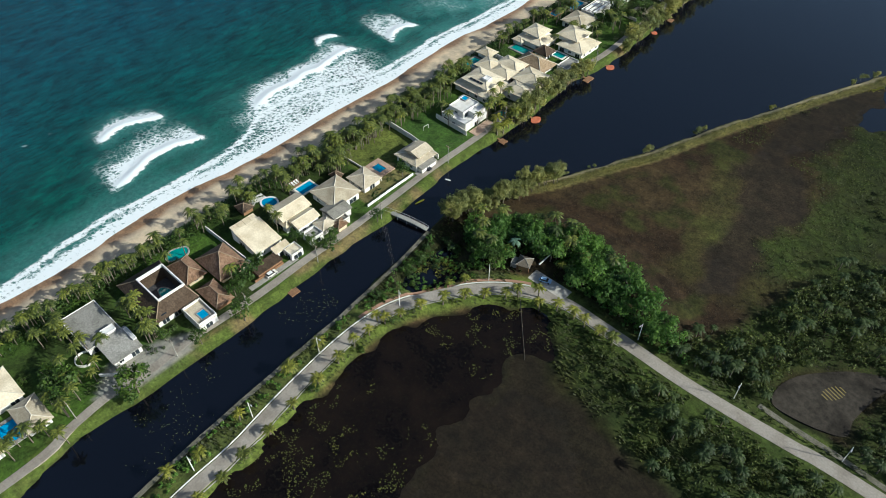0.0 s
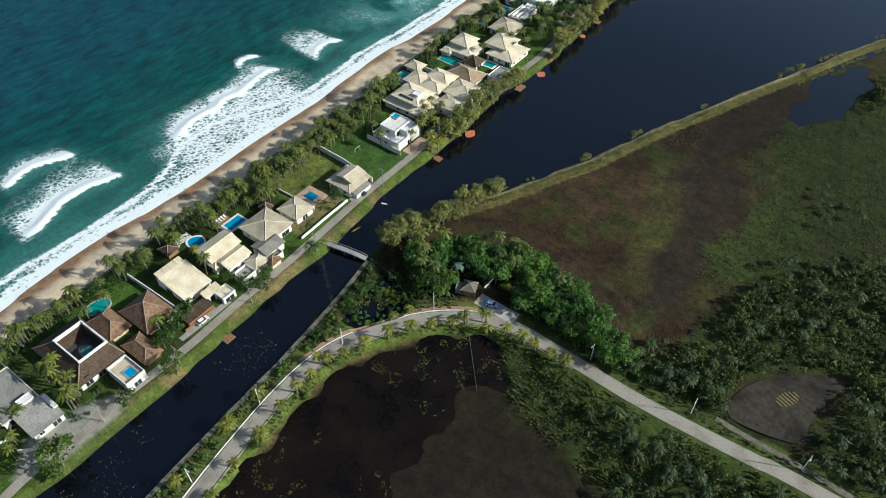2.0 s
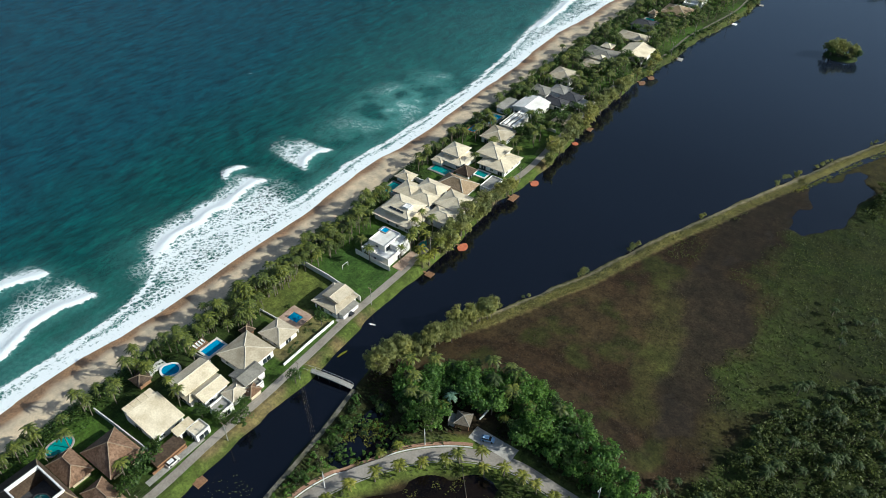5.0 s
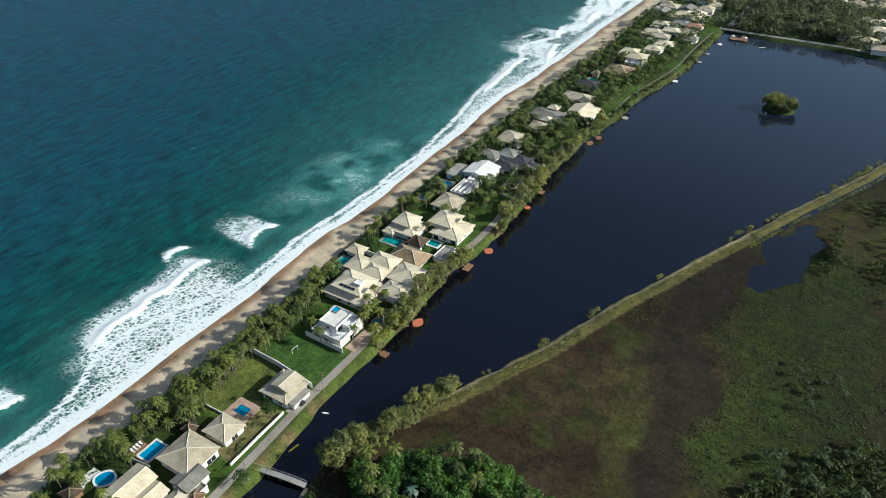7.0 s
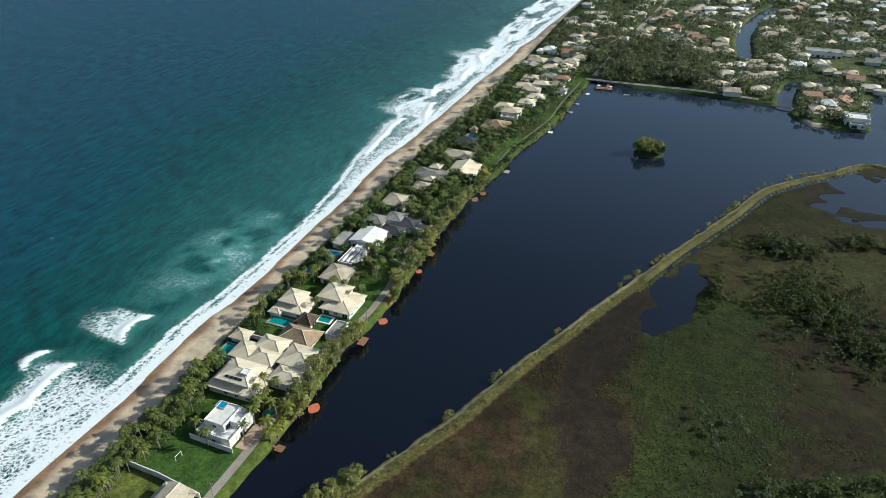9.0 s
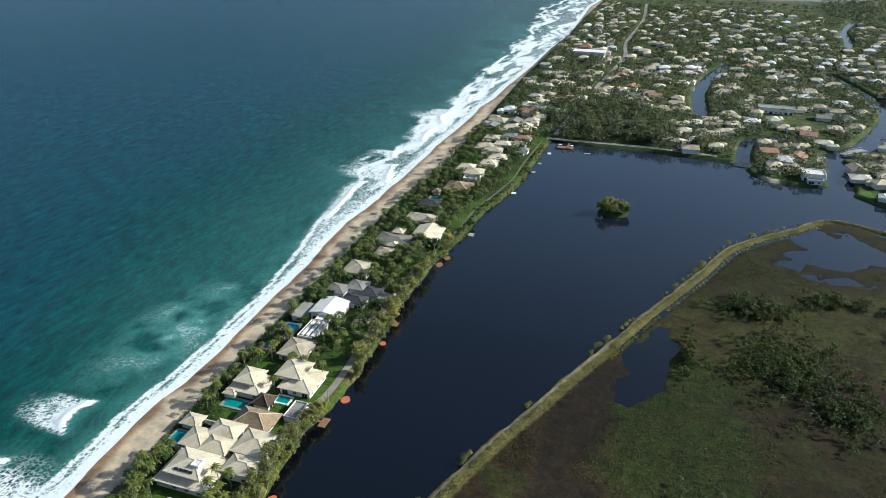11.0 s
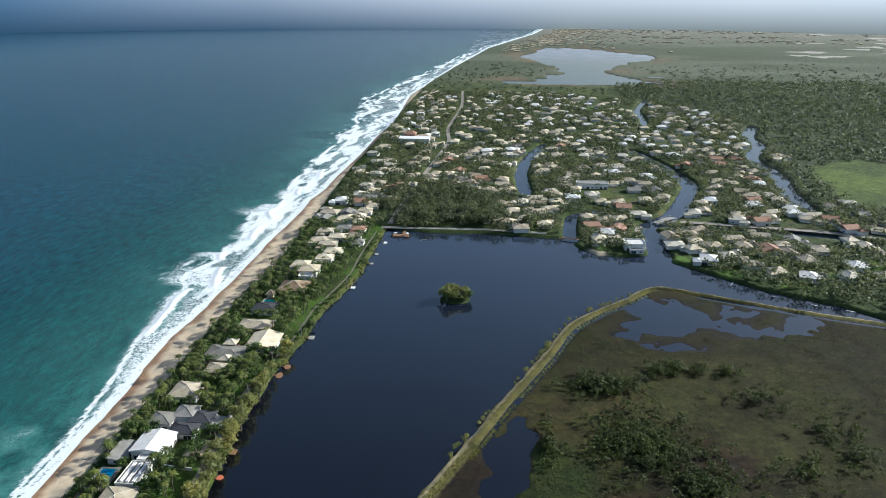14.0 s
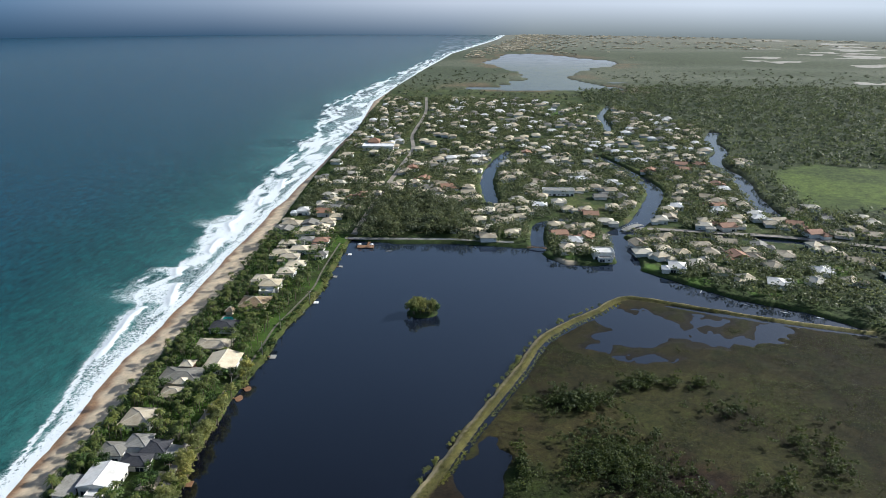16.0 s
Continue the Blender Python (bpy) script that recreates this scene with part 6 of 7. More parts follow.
# bright weed in the hollow and along the dike ditch
px, py = rs.uniform(24, 40, 2600), rs.uniform(110, 134, 2600)
ok = (heights(px, py) < 0.25) & (rough_noise(px, py, 7, 85) > 0.62)
u = rs.uniform(88, 150, 2600)
k = u.astype(int)
edge_x, edge_y = DITCH[k, 0] + rs.normal(0.8, 0.5, 2600), DITCH[k, 1] + (u - k) * 3.4 + rs.normal(-0.6, 0.5, 2600)
thin = rough_noise(edge_x, edge_y, 11, 86) > 0.44
px, py = np.concatenate([px[ok], edge_x[thin]]), np.concatenate([py[ok], edge_y[thin]])
q = leaves(rs, np.stack([px, py, np.maximum(heights(px, py), 0.0) + 0.12], -1), 0.6, 0.7)
stuff("ditch_weed", "bright yellow-green weed in the ditch and hollow", "water plants", q, YELLOWPALM)
# low growth under the trees at the bend and along the lagoon bank
places = []
for _ in range(900):
    x, y = rng.uniform(26, 122), rng.uniform(128, 170)
    if inside(np.array([x]), np.array([y]), WOOD)[0] and math.hypot(x - 56, y - 143) > 6:
        places.append((x, y, rng.uniform(0.9, 2.0)))
stuff("wood_understory", "dense green undergrowth below the trees at the bend", "bushes", thicket(rs, places, 8, 0.75), BRIGHT)
places = []
for _ in range(300):
    y = rng.uniform(384, 640)
    x = at_line(WEST_BANK, y) - rng.uniform(-0.4, 3.4) ** 1.0
    if rough_noise(np.array(x), np.array(y), 14, 87) > 0.42 and not abs(x - at_line(STRIP_ROAD, y)) < 1.0:
        places.append((x, y, rng.uniform(0.5, 1.4)))
stuff("lagoon_bank_bushes", "olive bushes and young palms along the lagoon bank", "bushes", thicket(rs, places, 8, 0.6), FEATHER)
# straw-coloured grass on the dike
u = rs.uniform(10, 190, 15000)
k = u.astype(int)
side = rs.uniform(-3.6, 2.3, 15000)
base = DIKE[k] + (DIKE[k + 1] - DIKE[k]) * (u - k)[:, None]
away = (DIKE_SHORE[k] - DIKE[k]) / 2.5
px, py = base[:, 0] + away[:, 0] * side, base[:, 1] + away[:, 1] * side
ok = (np.abs(side - 0.9) > 0.7 + 0.5 * rs.random_sample(15000)) & (heights(px, py) > 0.1)
stuff("dike_grass", "straw-coloured grass on the dike", "grass", clumps(rs, px[ok], py[ok], 0.35, 0.7), STRAW)
# scrub between the bank walk and the causeway
places = [(34 + 9 * math.cos(k * 2.4) * (k / 60) ** 0.5, 121 + 10 * math.sin(k * 2.4) * (k / 60) ** 0.5, 0.5 + 0.12 * (k % 5)) for k in range(14, 60)]
places = [q for q in places if height(q[0], q[1]) > -0.15]
for _ in range(700):
    x, y = rng.uniform(22, 46), rng.uniform(-10, 132)
    away = far_from_line(np.array([x]), np.array([y]), CAUSEWAY)[0]
    if x > np.interp(y, BANK_PATH[:, 1], BANK_PATH[:, 0]) + 1.6 and away > 4.2 and x < np.interp(y, CAUSEWAY[:, 1], CAUSEWAY[:, 0]) and height(x, y) > 0.3:
        places.append((x, y, rng.uniform(0.5, 1.2)))
stuff("bank_scrub", "bright green scrub between the bank walk and the causeway", "bushes", thicket(rs, places, 7, 0.7), BRIGHT)


def mass_of(name, label, category, kinds, places, material, seed):
    """Many trees in one mass: leaves and trunks of the pattern trees, set anew."""
    rs = np.random.RandomState(seed)
    quads = {}
    for kind in kinds:
        for ob in kind.children:
            v = np.array([w.co for w in ob.data.vertices])
            quads[kind, "crown" in ob.name] = v[np.array([list(w.vertices) for w in ob.data.polygons if len(w.vertices) == 4])]
    crowns, trunks = [], []
    for x, y, s in places:
        kind = kinds[rs.randint(0, len(kinds))]
        a = rs.uniform(0, 6.28)
        turn = np.array(((math.cos(a), math.sin(a), 0), (-math.sin(a), math.cos(a), 0), (0, 0, 1)))
        for leafy_part, out_q in ((True, crowns), (False, trunks)):
            out_q.append((quads[kind, leafy_part] @ turn) * s + np.array((x, y, height(x, y))))
    crowns, trunks = np.concatenate(crowns), np.concatenate(trunks)
    ob = stuff(name, label, category, np.concatenate([crowns, trunks]), material)
    ob.data.materials.append(BARK)
    ob.data.polygons.foreach_set("material_index", np.repeat((0, 1), (len(crowns), len(trunks))).astype(np.int32))


mass_of("farther_palms", "coconut palms crowding the farther gardens", "palm trees", PALMS[:5], FAR_PALMS, PALMLEAF, 17)
BELT = []
for y0, y1, x1, n in ((-30, 40, -41, 26), (40, 120, -42.5, 40), (118, 142, -30, 44), (142, 168, -34, 52), (168, 204, -32, 62), (204, 292, -43, 34), (290, 346, -37, 44)):
    for _ in range(n * 2):
        y = rng.uniform(y0, y1)
        x = at_line(GREEN_LINE, y) + 5.0 + (x1 - at_line(GREEN_LINE, y) - 5.0) * rng.random() ** 1.1
        if n > 0 and not blocked(x, y, 0.4):
            BELT.append((x, y, rng.uniform(0.5, 0.85)))
            n -= 1
mass_of("palm_belt", "dense belt of coconut palms behind the beach", "palm trees", PALMS, BELT, PALMLEAF, 18)
MARSH_PALMS = []
for x0, x1, y0, y1, n in ((120, 190, 90, 133, 60), (128, 200, 170, 240, 90), (166, 196, 148, 180, 26), (112, 140, 145, 165, 18)):
    for _ in range(n):
        x, y = rng.uniform(x0, x1), rng.uniform(y0, y1)
        if height(x, y) > 0.3 and not (142 < x < 169 and 147 < y < 183):
            MARSH_PALMS.append((x, y, rng.uniform(0.55, 0.95)))
mass_of("marsh_palm_thicket", "shaggy grey-green oil palms crowding the marsh woods", "palm trees", DARK_PALMS, MARSH_PALMS, bpy.data.materials["grey_palm_frond"], 19)
# beach hedge
py = rs.uniform(-60, 1000, 52000)
px = at_line(GREEN_LINE, py) + rs.gamma(1.7, 2.8, 52000)
ok = (px < -36)
for a, b, c_, d in TAKEN:
    ok &= ~((px > a) & (px < b) & (py > c_) & (py < d))
base = np.stack([px[ok], py[ok], heights(px[ok], py[ok]) + rs.uniform(0.1, 1.3, ok.sum()) * (0.5 + rough_noise(px[ok], py[ok], 8, 90))], -1)
stuff("beach_hedge", "low dark sea-grape scrub along the beach", "hedge", leaves(rs, base, 0.75), LEAF)

# ---- village beyond the lagoon ----
def village_house(seed, wm, rm, tone):
    rng = random.Random(seed)
    h = tagged(empty("house", 0, 0, -300), f"white-walled village house with {tone} hipped roofs among trees", "house", "village houses")
    w, d = rng.uniform(10, 16), rng.uniform(8.5, 12)
    tall = rng.choice((2.4, 2.8, 3.6))
    block(h, 0, 0, w, d, -0.4, tall + 0.4, rng.choice(("hip", "hip", "gable")), 2.2, 0.8, wm, rm, rng, windows=2, cap_mat=rm)
    sx_, sy_ = rng.choice((-1, 1)), rng.choice((-1, 1))
    block(h, sx_ * w * 0.45, sy_ * (d * 0.5 + 2.4), w * 0.6, 5.0, -0.4, 3.2, "hip", 1.4, 0.6, wm, rm, rng, windows=0, cap_mat=rm)
    return h


KINDS = [village_house(200 + k, WHITE, rm, tone) for k, (rm, tone) in enumerate(((CREAM, "cream"), (CREAM, "pale cream"), (TAN, "sand-coloured"), (TAN, "sand-coloured"), (CAP, "bleached sand"), (WHITE, "white"), (CREAM, "cream"), (TAN, "sandy"), (GREYROOF, "weathered grey"), (CREAM, "cream-tiled"), (TAN, "sand-toned"), (CAP, "pale beige"), (RED, "orange-tiled")))]
rng = random.Random(21)
VILLAGE = curve_of("-44,648 20,640 164,634 172,606 228,592 240,584 262,562 290,534 330,512 470,560 480,700 400,760 440,960 470,1180 390,1360 200,1480 -40,1480 -48,1100")
GROVE = curve_of("18,646 150,642 150,660 120,668 90,760 20,780 8,700")
spots = []
for x, y in ((110, 662), (120, 655), (131, 666), (149, 652), (187, 652), (199, 668), (212, 672), (208, 645), (190, 618), (203, 622), (247, 632), (246, 612), (257, 602), (272, 648), (263, 580), (280, 590), (295, 630), (292, 575), (314, 606), (333, 584), (349, 555), (322, 552), (305, 562), (399, 600), (362, 575), (352, 610), (375, 560), (318, 640), (340, 632), (410, 570), (425, 600), (-18, 650), (-8, 662), (-20, 672), (-6, 680), (-2, 694), (-14, 704), (-9, 722), (-12, 741), (-20, 760), (-10, 772)):
    spots.append((x, y))
tries = 0
while len(spots) < 520 and tries < 16000:
    tries += 1
    x, y = rng.uniform(-46, 470), 600 + 880 * rng.random() ** 1.15
    if all((x - a) ** 2 + (y - b) ** 2 > 13.0 ** 2 for a, b in spots) and rng.random() < 0.35 + 0.65 * lattice(np.array(x), np.array(y), 70, 5):
        X1, Y1 = np.array([x]), np.array([y])
        if inside(X1, Y1, VILLAGE)[0] and not inside(X1, Y1, GROVE)[0] and not (4 < x < 106 and y < 668) and water_depth(X1, Y1)[0] < -8 and x > at_line(GREEN_LINE, y) + 10:
            if min(far_from_line(X1, Y1, smooth(curve_of("20,640 26,760 36,900 42,1000 34,1106 40,1300 30,1500")))[0], far_from_line(X1, Y1, curve_of("242,680 309,671 373,660 440,637 560,600"))[0]) > 8:
                spots.append((x, y))
spots.sort(key=lambda q: q[1])
FAR_SPOTS = spots[225:]
for x, y in spots[:225]:
    m = Matrix.Translation((x, y, height(x, y))) @ Matrix.Rotation(radians(rng.choice((0, 90, 180, 270)) + rng.uniform(-18, 18)), 4, "Z")
    copy_thing(rng.choice(KINDS), m).scale = (1, 1, 1)
    TAKEN.append((x - 5, x + 5, y - 6, y + 4.5))
bm = {CREAM: bmesh.new(), TAN: bmesh.new(), GREYROOF: bmesh.new(), WHITE: bmesh.new()}
for x, y in FAR_SPOTS:
    TAKEN.append((x - 5, x + 5, y - 6, y + 4.5))
    g, w, d, t = height(x, y), rng.uniform(9, 15), rng.uniform(8, 11.5), rng.choice((2.5, 2.9, 3.6))
    if rng.random() < 0.5:
        w, d = d, w
    box(bm[WHITE], x - w / 2, x + w / 2, y - d / 2, y + d / 2, g - 0.4, g + t)
    shell, _ = roof_shell("hip", w, d, 0.8, 2.2)
    rm = rng.choice((CREAM, CREAM, CREAM, TAN, TAN, GREYROOF, WHITE, WHITE))
    bmesh.ops.translate(shell, verts=shell.verts, vec=(x, y, g + t))
    tmp = bpy.data.meshes.new("tmp")
    shell.to_mesh(tmp)
    shell.free()
    bm[rm].from_mesh(tmp)
    bpy.data.meshes.remove(tmp)
for mat, tone in ((CREAM, "cream roofs"), (TAN, "sand-coloured roofs"), (GREYROOF, "grey roofs"), (WHITE, "white walls and roofs")):
    tagged(new("far_houses", mesh_of("far_houses", bm[mat], mat)), f"distant village houses with {tone}", "houses", kind="stuff")
house_of("long grey flat-roofed apartment building", [(187, 217, 779, 790, 0, 6.4, "flat", 0.5, 0.4, WHITE, GREYROOF)], 90, "village houses")
house_of("large white hotel with an orange tower roof", [(-21, 18, 985, 1006, 0, 7.0, "flat", 0.6, 0.4, WHITE, WHITE), (-16, -2, 1006, 1020, 0, 10.0, "pyramid", 4.0, 0.6, RED, RED), (0, 16, 1008, 1018, 0, 6.0, "hip", 2.4, 0.6, WHITE, CREAM)], 91, "village houses")
house_of("pale blue boathouse villa on the point", [(207, 222, 600, 612, 0, 6.0, "flat", 0.8, 0.3, WHITE, WHITE), (210, 220, 594, 600, 0, 3.0, "flat", 0.8, 0.1, WHITE, CONCRETE)], 92, "village houses")
for x, y in ((266, 592), (290, 576), (318, 600), (364, 590)):
    pool_of("blue garden pool in the village", x - 3, x + 3, y - 2, y + 2, rim=1.0)

# trees of the village and the far woods, one mass each
rs = np.random.RandomState(31)
def wood_mass(n, x0, x1, y0, y1, keep, tall, spread, per, leaf, seed):
    rs = np.random.RandomState(seed)
    px, py = rs.uniform(x0, x1, n), rs.uniform(y0, y1, n)
    ok = keep(px, py) & (water_depth(px, py) < -2.5) & (px > at_line(GREEN_LINE, py) + 3)
    for a, b, c_, d in TAKEN:
        if d > y0 and c_ < y1:
            ok &= ~((px > a) & (px < b) & (py > c_) & (py < d))
    px, py = px[ok], py[ok]
    m = len(px)
    t = tall * rs.uniform(0.55, 1.25, m)
    r = spread * rs.uniform(0.6, 1.3, m)
    v = rs.normal(size=(m, per, 3))
    v[..., 2] = np.abs(v[..., 2]) * 0.8 - 0.15
    v /= np.linalg.norm(v, axis=2)[..., None]
    v *= rs.uniform(0.55, 1.05, (m, per, 1)) * r[:, None, None]
    way = v / (np.linalg.norm(v, axis=2)[..., None] + 1e-9)
    v[..., 2] *= 0.75
    c_ = np.stack([px, py, heights(px, py) + t - r * 0.75], -1)[:, None] + v
    return leaves(rs, c_.reshape(-1, 3), leaf, 0.8, way.reshape(-1, 3))


avenue = smooth(curve_of("20,640 26,760 36,900 42,1000 34,1106 40,1300 30,1500"))
lane = curve_of("242,680 309,671 373,660 440,637 560,600")
clear = lambda a, b: (far_from_line(a, b, avenue) > 4) & (far_from_line(a, b, lane) > 5)
q1 = wood_mass(15500, -48, 480, 500, 900, lambda a, b: inside(a, b, VILLAGE) & clear(a, b) & (rough_noise(a, b, 40, 71) > 0.34) & ((b > 637) | (a > 166)), 6.4, 3.0, 13, 1.65, 41)
q2 = wood_mass(620, 8, 152, 648, 782, lambda a, b: inside(a, b, GROVE) & clear(a, b) & (b > 647), 11.0, 5.6, 64, 1.7, 42)
q3 = wood_mass(12000, -52, 480, 900, 1500, lambda a, b: inside(a, b, VILLAGE) & clear(a, b) & (rough_noise(a, b, 45, 72) > 0.38), 6.2, 3.4, 11, 2.35, 43)
q0 = wood_mass(1100, -46, 10, 356, 652, lambda a, b: (np.abs(a - np.interp(b, STRIP_ROAD[:, 1], STRIP_ROAD[:, 0])) > 3.0) & (a < np.interp(b, STRIP_ROAD[:, 1], STRIP_ROAD[:, 0])), 5.6, 2.3, 30, 0.9, 40)
stuff("strip_trees", "dense dark garden trees between the farther villas", "trees", q0, LEAF)
stuff("village_trees", "mixed palms and dark leafy trees between village houses", "trees", np.concatenate([q1, q2, q3]), WOODS)
q4 = wood_mass(10500, 330, 1100, 480, 1700, lambda a, b: ~inside(a, b, VILLAGE) & (depth_in(a, b, OPEN_FIELD) < -4) & ((b > 720) | (a > 520) | ((a > 345) & (b < 520))), 7.5, 5.4, 9, 3.3, 44)
q5 = wood_mass(4200, -60, 2000, 1480, 2200, lambda a, b: ~inside(a, b, VILLAGE) & (depth_in(a, b, LAGOON_FAR) < -40) & (rough_noise(a, b, 150, 88) > 0.36) & (np.random.RandomState(3).random_sample(len(a)) < step(2200, 1500, b)), 5.0, 6.0, 9, 3.6, 45)
q6 = wood_mass(1500, 352, 620, 380, 520, lambda a, b: (a > 352), 7.0, 4.0, 24, 1.6, 46)
stuff("far_woods", "dark green forest beside the village", "forest", np.concatenate([q4, q6]), WOODS)
stuff("plain_scrub", "scattered scrub of the coastal plain, paled by painted haze", "forest", q5, HAZYSCRUB)
# far town, pale specks: along the coast and scattered inland
py = rs.uniform(2470, 4150, 900)
px = at_line(SHORE, py) + 55 + rs.gamma(2.0, 75, 900)
ix, iy = rs.uniform(620, 1900, 900), rs.uniform(2950, 4150, 900)
keep = rough_noise(ix, iy * 2, 420, 99) > 0.56
px, py = np.concatenate([px, ix[keep]]), np.concatenate([py, iy[keep]])
bm = bmesh.new()
for x, y in zip(px[water_depth(px, py) < -25], py[water_depth(px, py) < -25]):
    w, d, t = rs.uniform(7, 15), rs.uniform(7, 15), rs.uniform(3, 6)
    box(bm, x - w / 2, x + w / 2, y - d / 2, y + d / 2, 0, t)
tagged(new("far_town", mesh_of("far_town", bm, CREAM)), "pale distant town houses on the coastal plain", "town", kind="stuff")


def patch_sheet(name, label, category, places, material):
    """Flat patches with torn outlines lying on the plain."""
    bm = bmesh.new()
    for x, y, rx, ry in places:
        rng = random.Random(int(x * 7 + y))
        rim = []
        for k in range(26):
            a = k / 26 * 2 * math.pi
            r = 0.75 + 0.45 * rng.random() + 0.25 * math.sin(3 * a + x)
            rim.append(bm.verts.new((x + rx * r * math.cos(a), y + ry * r * math.sin(a), height(x, y) + 0.7)))
        bm.faces.new(rim)
    return tagged(new(name, mesh_of(name, bm, material)), label, category, kind="stuff")


dunes = [(1080, 2560, 60, 40), (1050, 2380, 34, 34), (1100, 2400, 40, 26), (1000, 2430, 30, 28), (1500, 3590, 70, 60), (1394, 2816, 46, 46), (1440, 2620, 80, 60), (1560, 2960, 80, 70), (1480, 2760, 60, 34), (1636, 3149, 70, 80), (1380, 2560, 60, 30), (1680, 3336, 80, 60), (1271, 2253, 60, 40), (1330, 2300, 50, 24), (1021, 1809, 26, 30), (1060, 1790, 40, 20), (1246, 3009, 50, 40), (1300, 2700, 40, 34)]
patch_sheet("dunes", "white sand dunes scattered over the far plain", "dunes", dunes, SAND)
patch_sheet("far_ponds", "small bright ponds on the marshy plain", "water", [(447, 1778, 20, 13), (505, 1628, 36, 7), (560, 1615, 20, 4), (584, 1369, 9, 9), (130, 1650, 44, 6), (215, 1618, 50, 5)], LAGOON)

# ---- street lamps, poles and wires ----
def street_lamp(x, y, turn, tall=8.0):
    lamp = tagged(empty("street_lamp", x, y, height(x, y), turn), "tall pale concrete street lamp beside the causeway road", "street lamp", "street lamps")
    bm = bmesh.new()
    tube(bm, (0, 0, -0.5), (0, 0, tall), 0.16, 0.10, 8)
    part("pole", bm, WHITE, lamp)
    bm = bmesh.new()
    tube(bm, (0, 0, tall - 0.1), (1.5, 0, tall + 0.25), 0.06, 0.05, 6)
    arm = part("arm", bm, STEEL, lamp)
    bm = bmesh.new()
    box(bm, 1.4, 2.1, -0.16, 0.16, tall + 0.15, tall + 0.32)
    part("lamp_head", bm, STEEL, arm)
    return lamp


for x, y, turn in ((37.6, 1, 0), (36.6, 22, 0), (35, 43, 0), (31.6, 71, 0), (36.6, 101.5, -30), (51, 130, -50), (102, 143, -90), (134.5, 143.5, -90), (166, 145, -90)):
    street_lamp(x, y, turn)


def utility_pole(x, y, turn, tall=8.5):
    pole = tagged(empty("utility_pole", x, y, height(x, y), turn), "grey concrete utility pole with crossarm by the lane", "pole", "utility poles")
    bm = bmesh.new()
    tube(bm, (0, 0, -0.5), (0, 0, tall), 0.17, 0.11, 8)
    part("pole", bm, CONCRETE, pole)
    bm = bmesh.new()
    box(bm, -1.0, 1.0, -0.06, 0.06, tall - 0.6, tall - 0.45)
    arm = part("crossarm", bm, TIMBER, pole)
    for k in (-0.9, 0, 0.9):
        bm = bmesh.new()
        tube(bm, (k, 0, tall - 0.45), (k, 0, tall - 0.2), 0.06, 0.05, 6)
        part("insulator", bm, WHITE, arm)
    return pole


LANE_POLES = [(-1.6, 8), (0.9, 40), (2.2, 66), (1.6, 96), (2.4, 126), (-1.6, 167), (-1.5, 203), (-2.6, 236), (0.6, 268), (-0.6, 300), (-3.4, 332), (-3.6, 372), (-1.8, 404), (3.2, 440), (4.4, 474), (13.6, 512)]
for x, y in LANE_POLES:
    utility_pole(x, y, 0)


def wire(label, a, b):
    bm = bmesh.new()
    a, b = Vector(a), Vector(b)
    pts = [a.lerp(b, u / 6) - Vector((0, 0, 4 * 0.6 * (u / 6) * (1 - u / 6))) for u in range(7)]
    for p0, p1 in zip(pts[:-1], pts[1:]):
        tube(bm, p0, p1, 0.014, 0.014, 3)
    return tagged(new("overhead_wire", mesh_of("overhead_wire", bm, BARK)), label, "wire", "overhead wires")


for (x0, y0), (x1, y1) in zip(LANE_POLES[:-1], LANE_POLES[1:]):
    for k in (-0.9, 0, 0.9):
        wire("thin overhead wire slung between the lane poles", (x0 + k, y0, height(x0, y0) + 8.3), (x1 + k, y1, height(x1, y1) + 8.3))
for k in (-0.9, 0, 0.9):
    wire("thin overhead wire crossing the dark canal", (2.4 + k, 126, height(2.4, 126) + 8.3), (36.6 + k, 101.5, 8.6))


# ---- footbridge over the canal ----
def bridge(label, x0, y0, x1, y1, half, level, bank=1.2, post_gap=2.0, material=None):
    length = math.hypot(x1 - x0, y1 - y0)
    b = tagged(empty("footbridge", x0, y0, 0, math.degrees(math.atan2(y1 - y0, x1 - x0))), label, "bridge")
    bm = bmesh.new()
    n = 12
    rows = []
    for k in range(n + 1):
        u = k / n
        h = bank + (level - bank) * math.sin(math.pi * u) ** 0.7
        rows.append([bm.verts.new((length * u, s * half, h + d)) for s, d in ((1, -0.3), (1, 0), (-1, 0), (-1, -0.3))])
    for a, c2 in zip(rows[:-1], rows[1:]):
        for k in range(4):
            bm.faces.new((a[k], a[(k + 1) % 4], c2[(k + 1) % 4], c2[k]))
    bm.faces.new(rows[0])
    bm.faces.new(rows[-1][::-1])
    bmesh.ops.recalc_face_normals(bm, faces=bm.faces)
    part("deck", bm, material or CONCRETE, b)
    deck = lambda u: bank + (level - bank) * math.sin(math.pi * min(max(u, 0), 1)) ** 0.7
    for s in (1, -1):
        bm = bmesh.new()
        for k in range(n):
            tube(bm, (length * k / n, s * half, deck(k / n) + 1.0), (length * (k + 1) / n, s * half, deck((k + 1) / n) + 1.0), 0.05, 0.05, 5)
        part("rail", bm, STEEL, b)
    m = int(length / post_gap)
    for k in range(m + 1):
        for s in (1, -1):
            bm = bmesh.new()
            u = k / m
            tube(bm, (length * u, s * half, -1.0 if 0.15 < u < 0.85 and k % 2 else deck(u) - 0.2), (length * u, s * half, deck(u) + 1.02), 0.07, 0.05, 5)
            part("post", bm, STEEL, b)
    return b


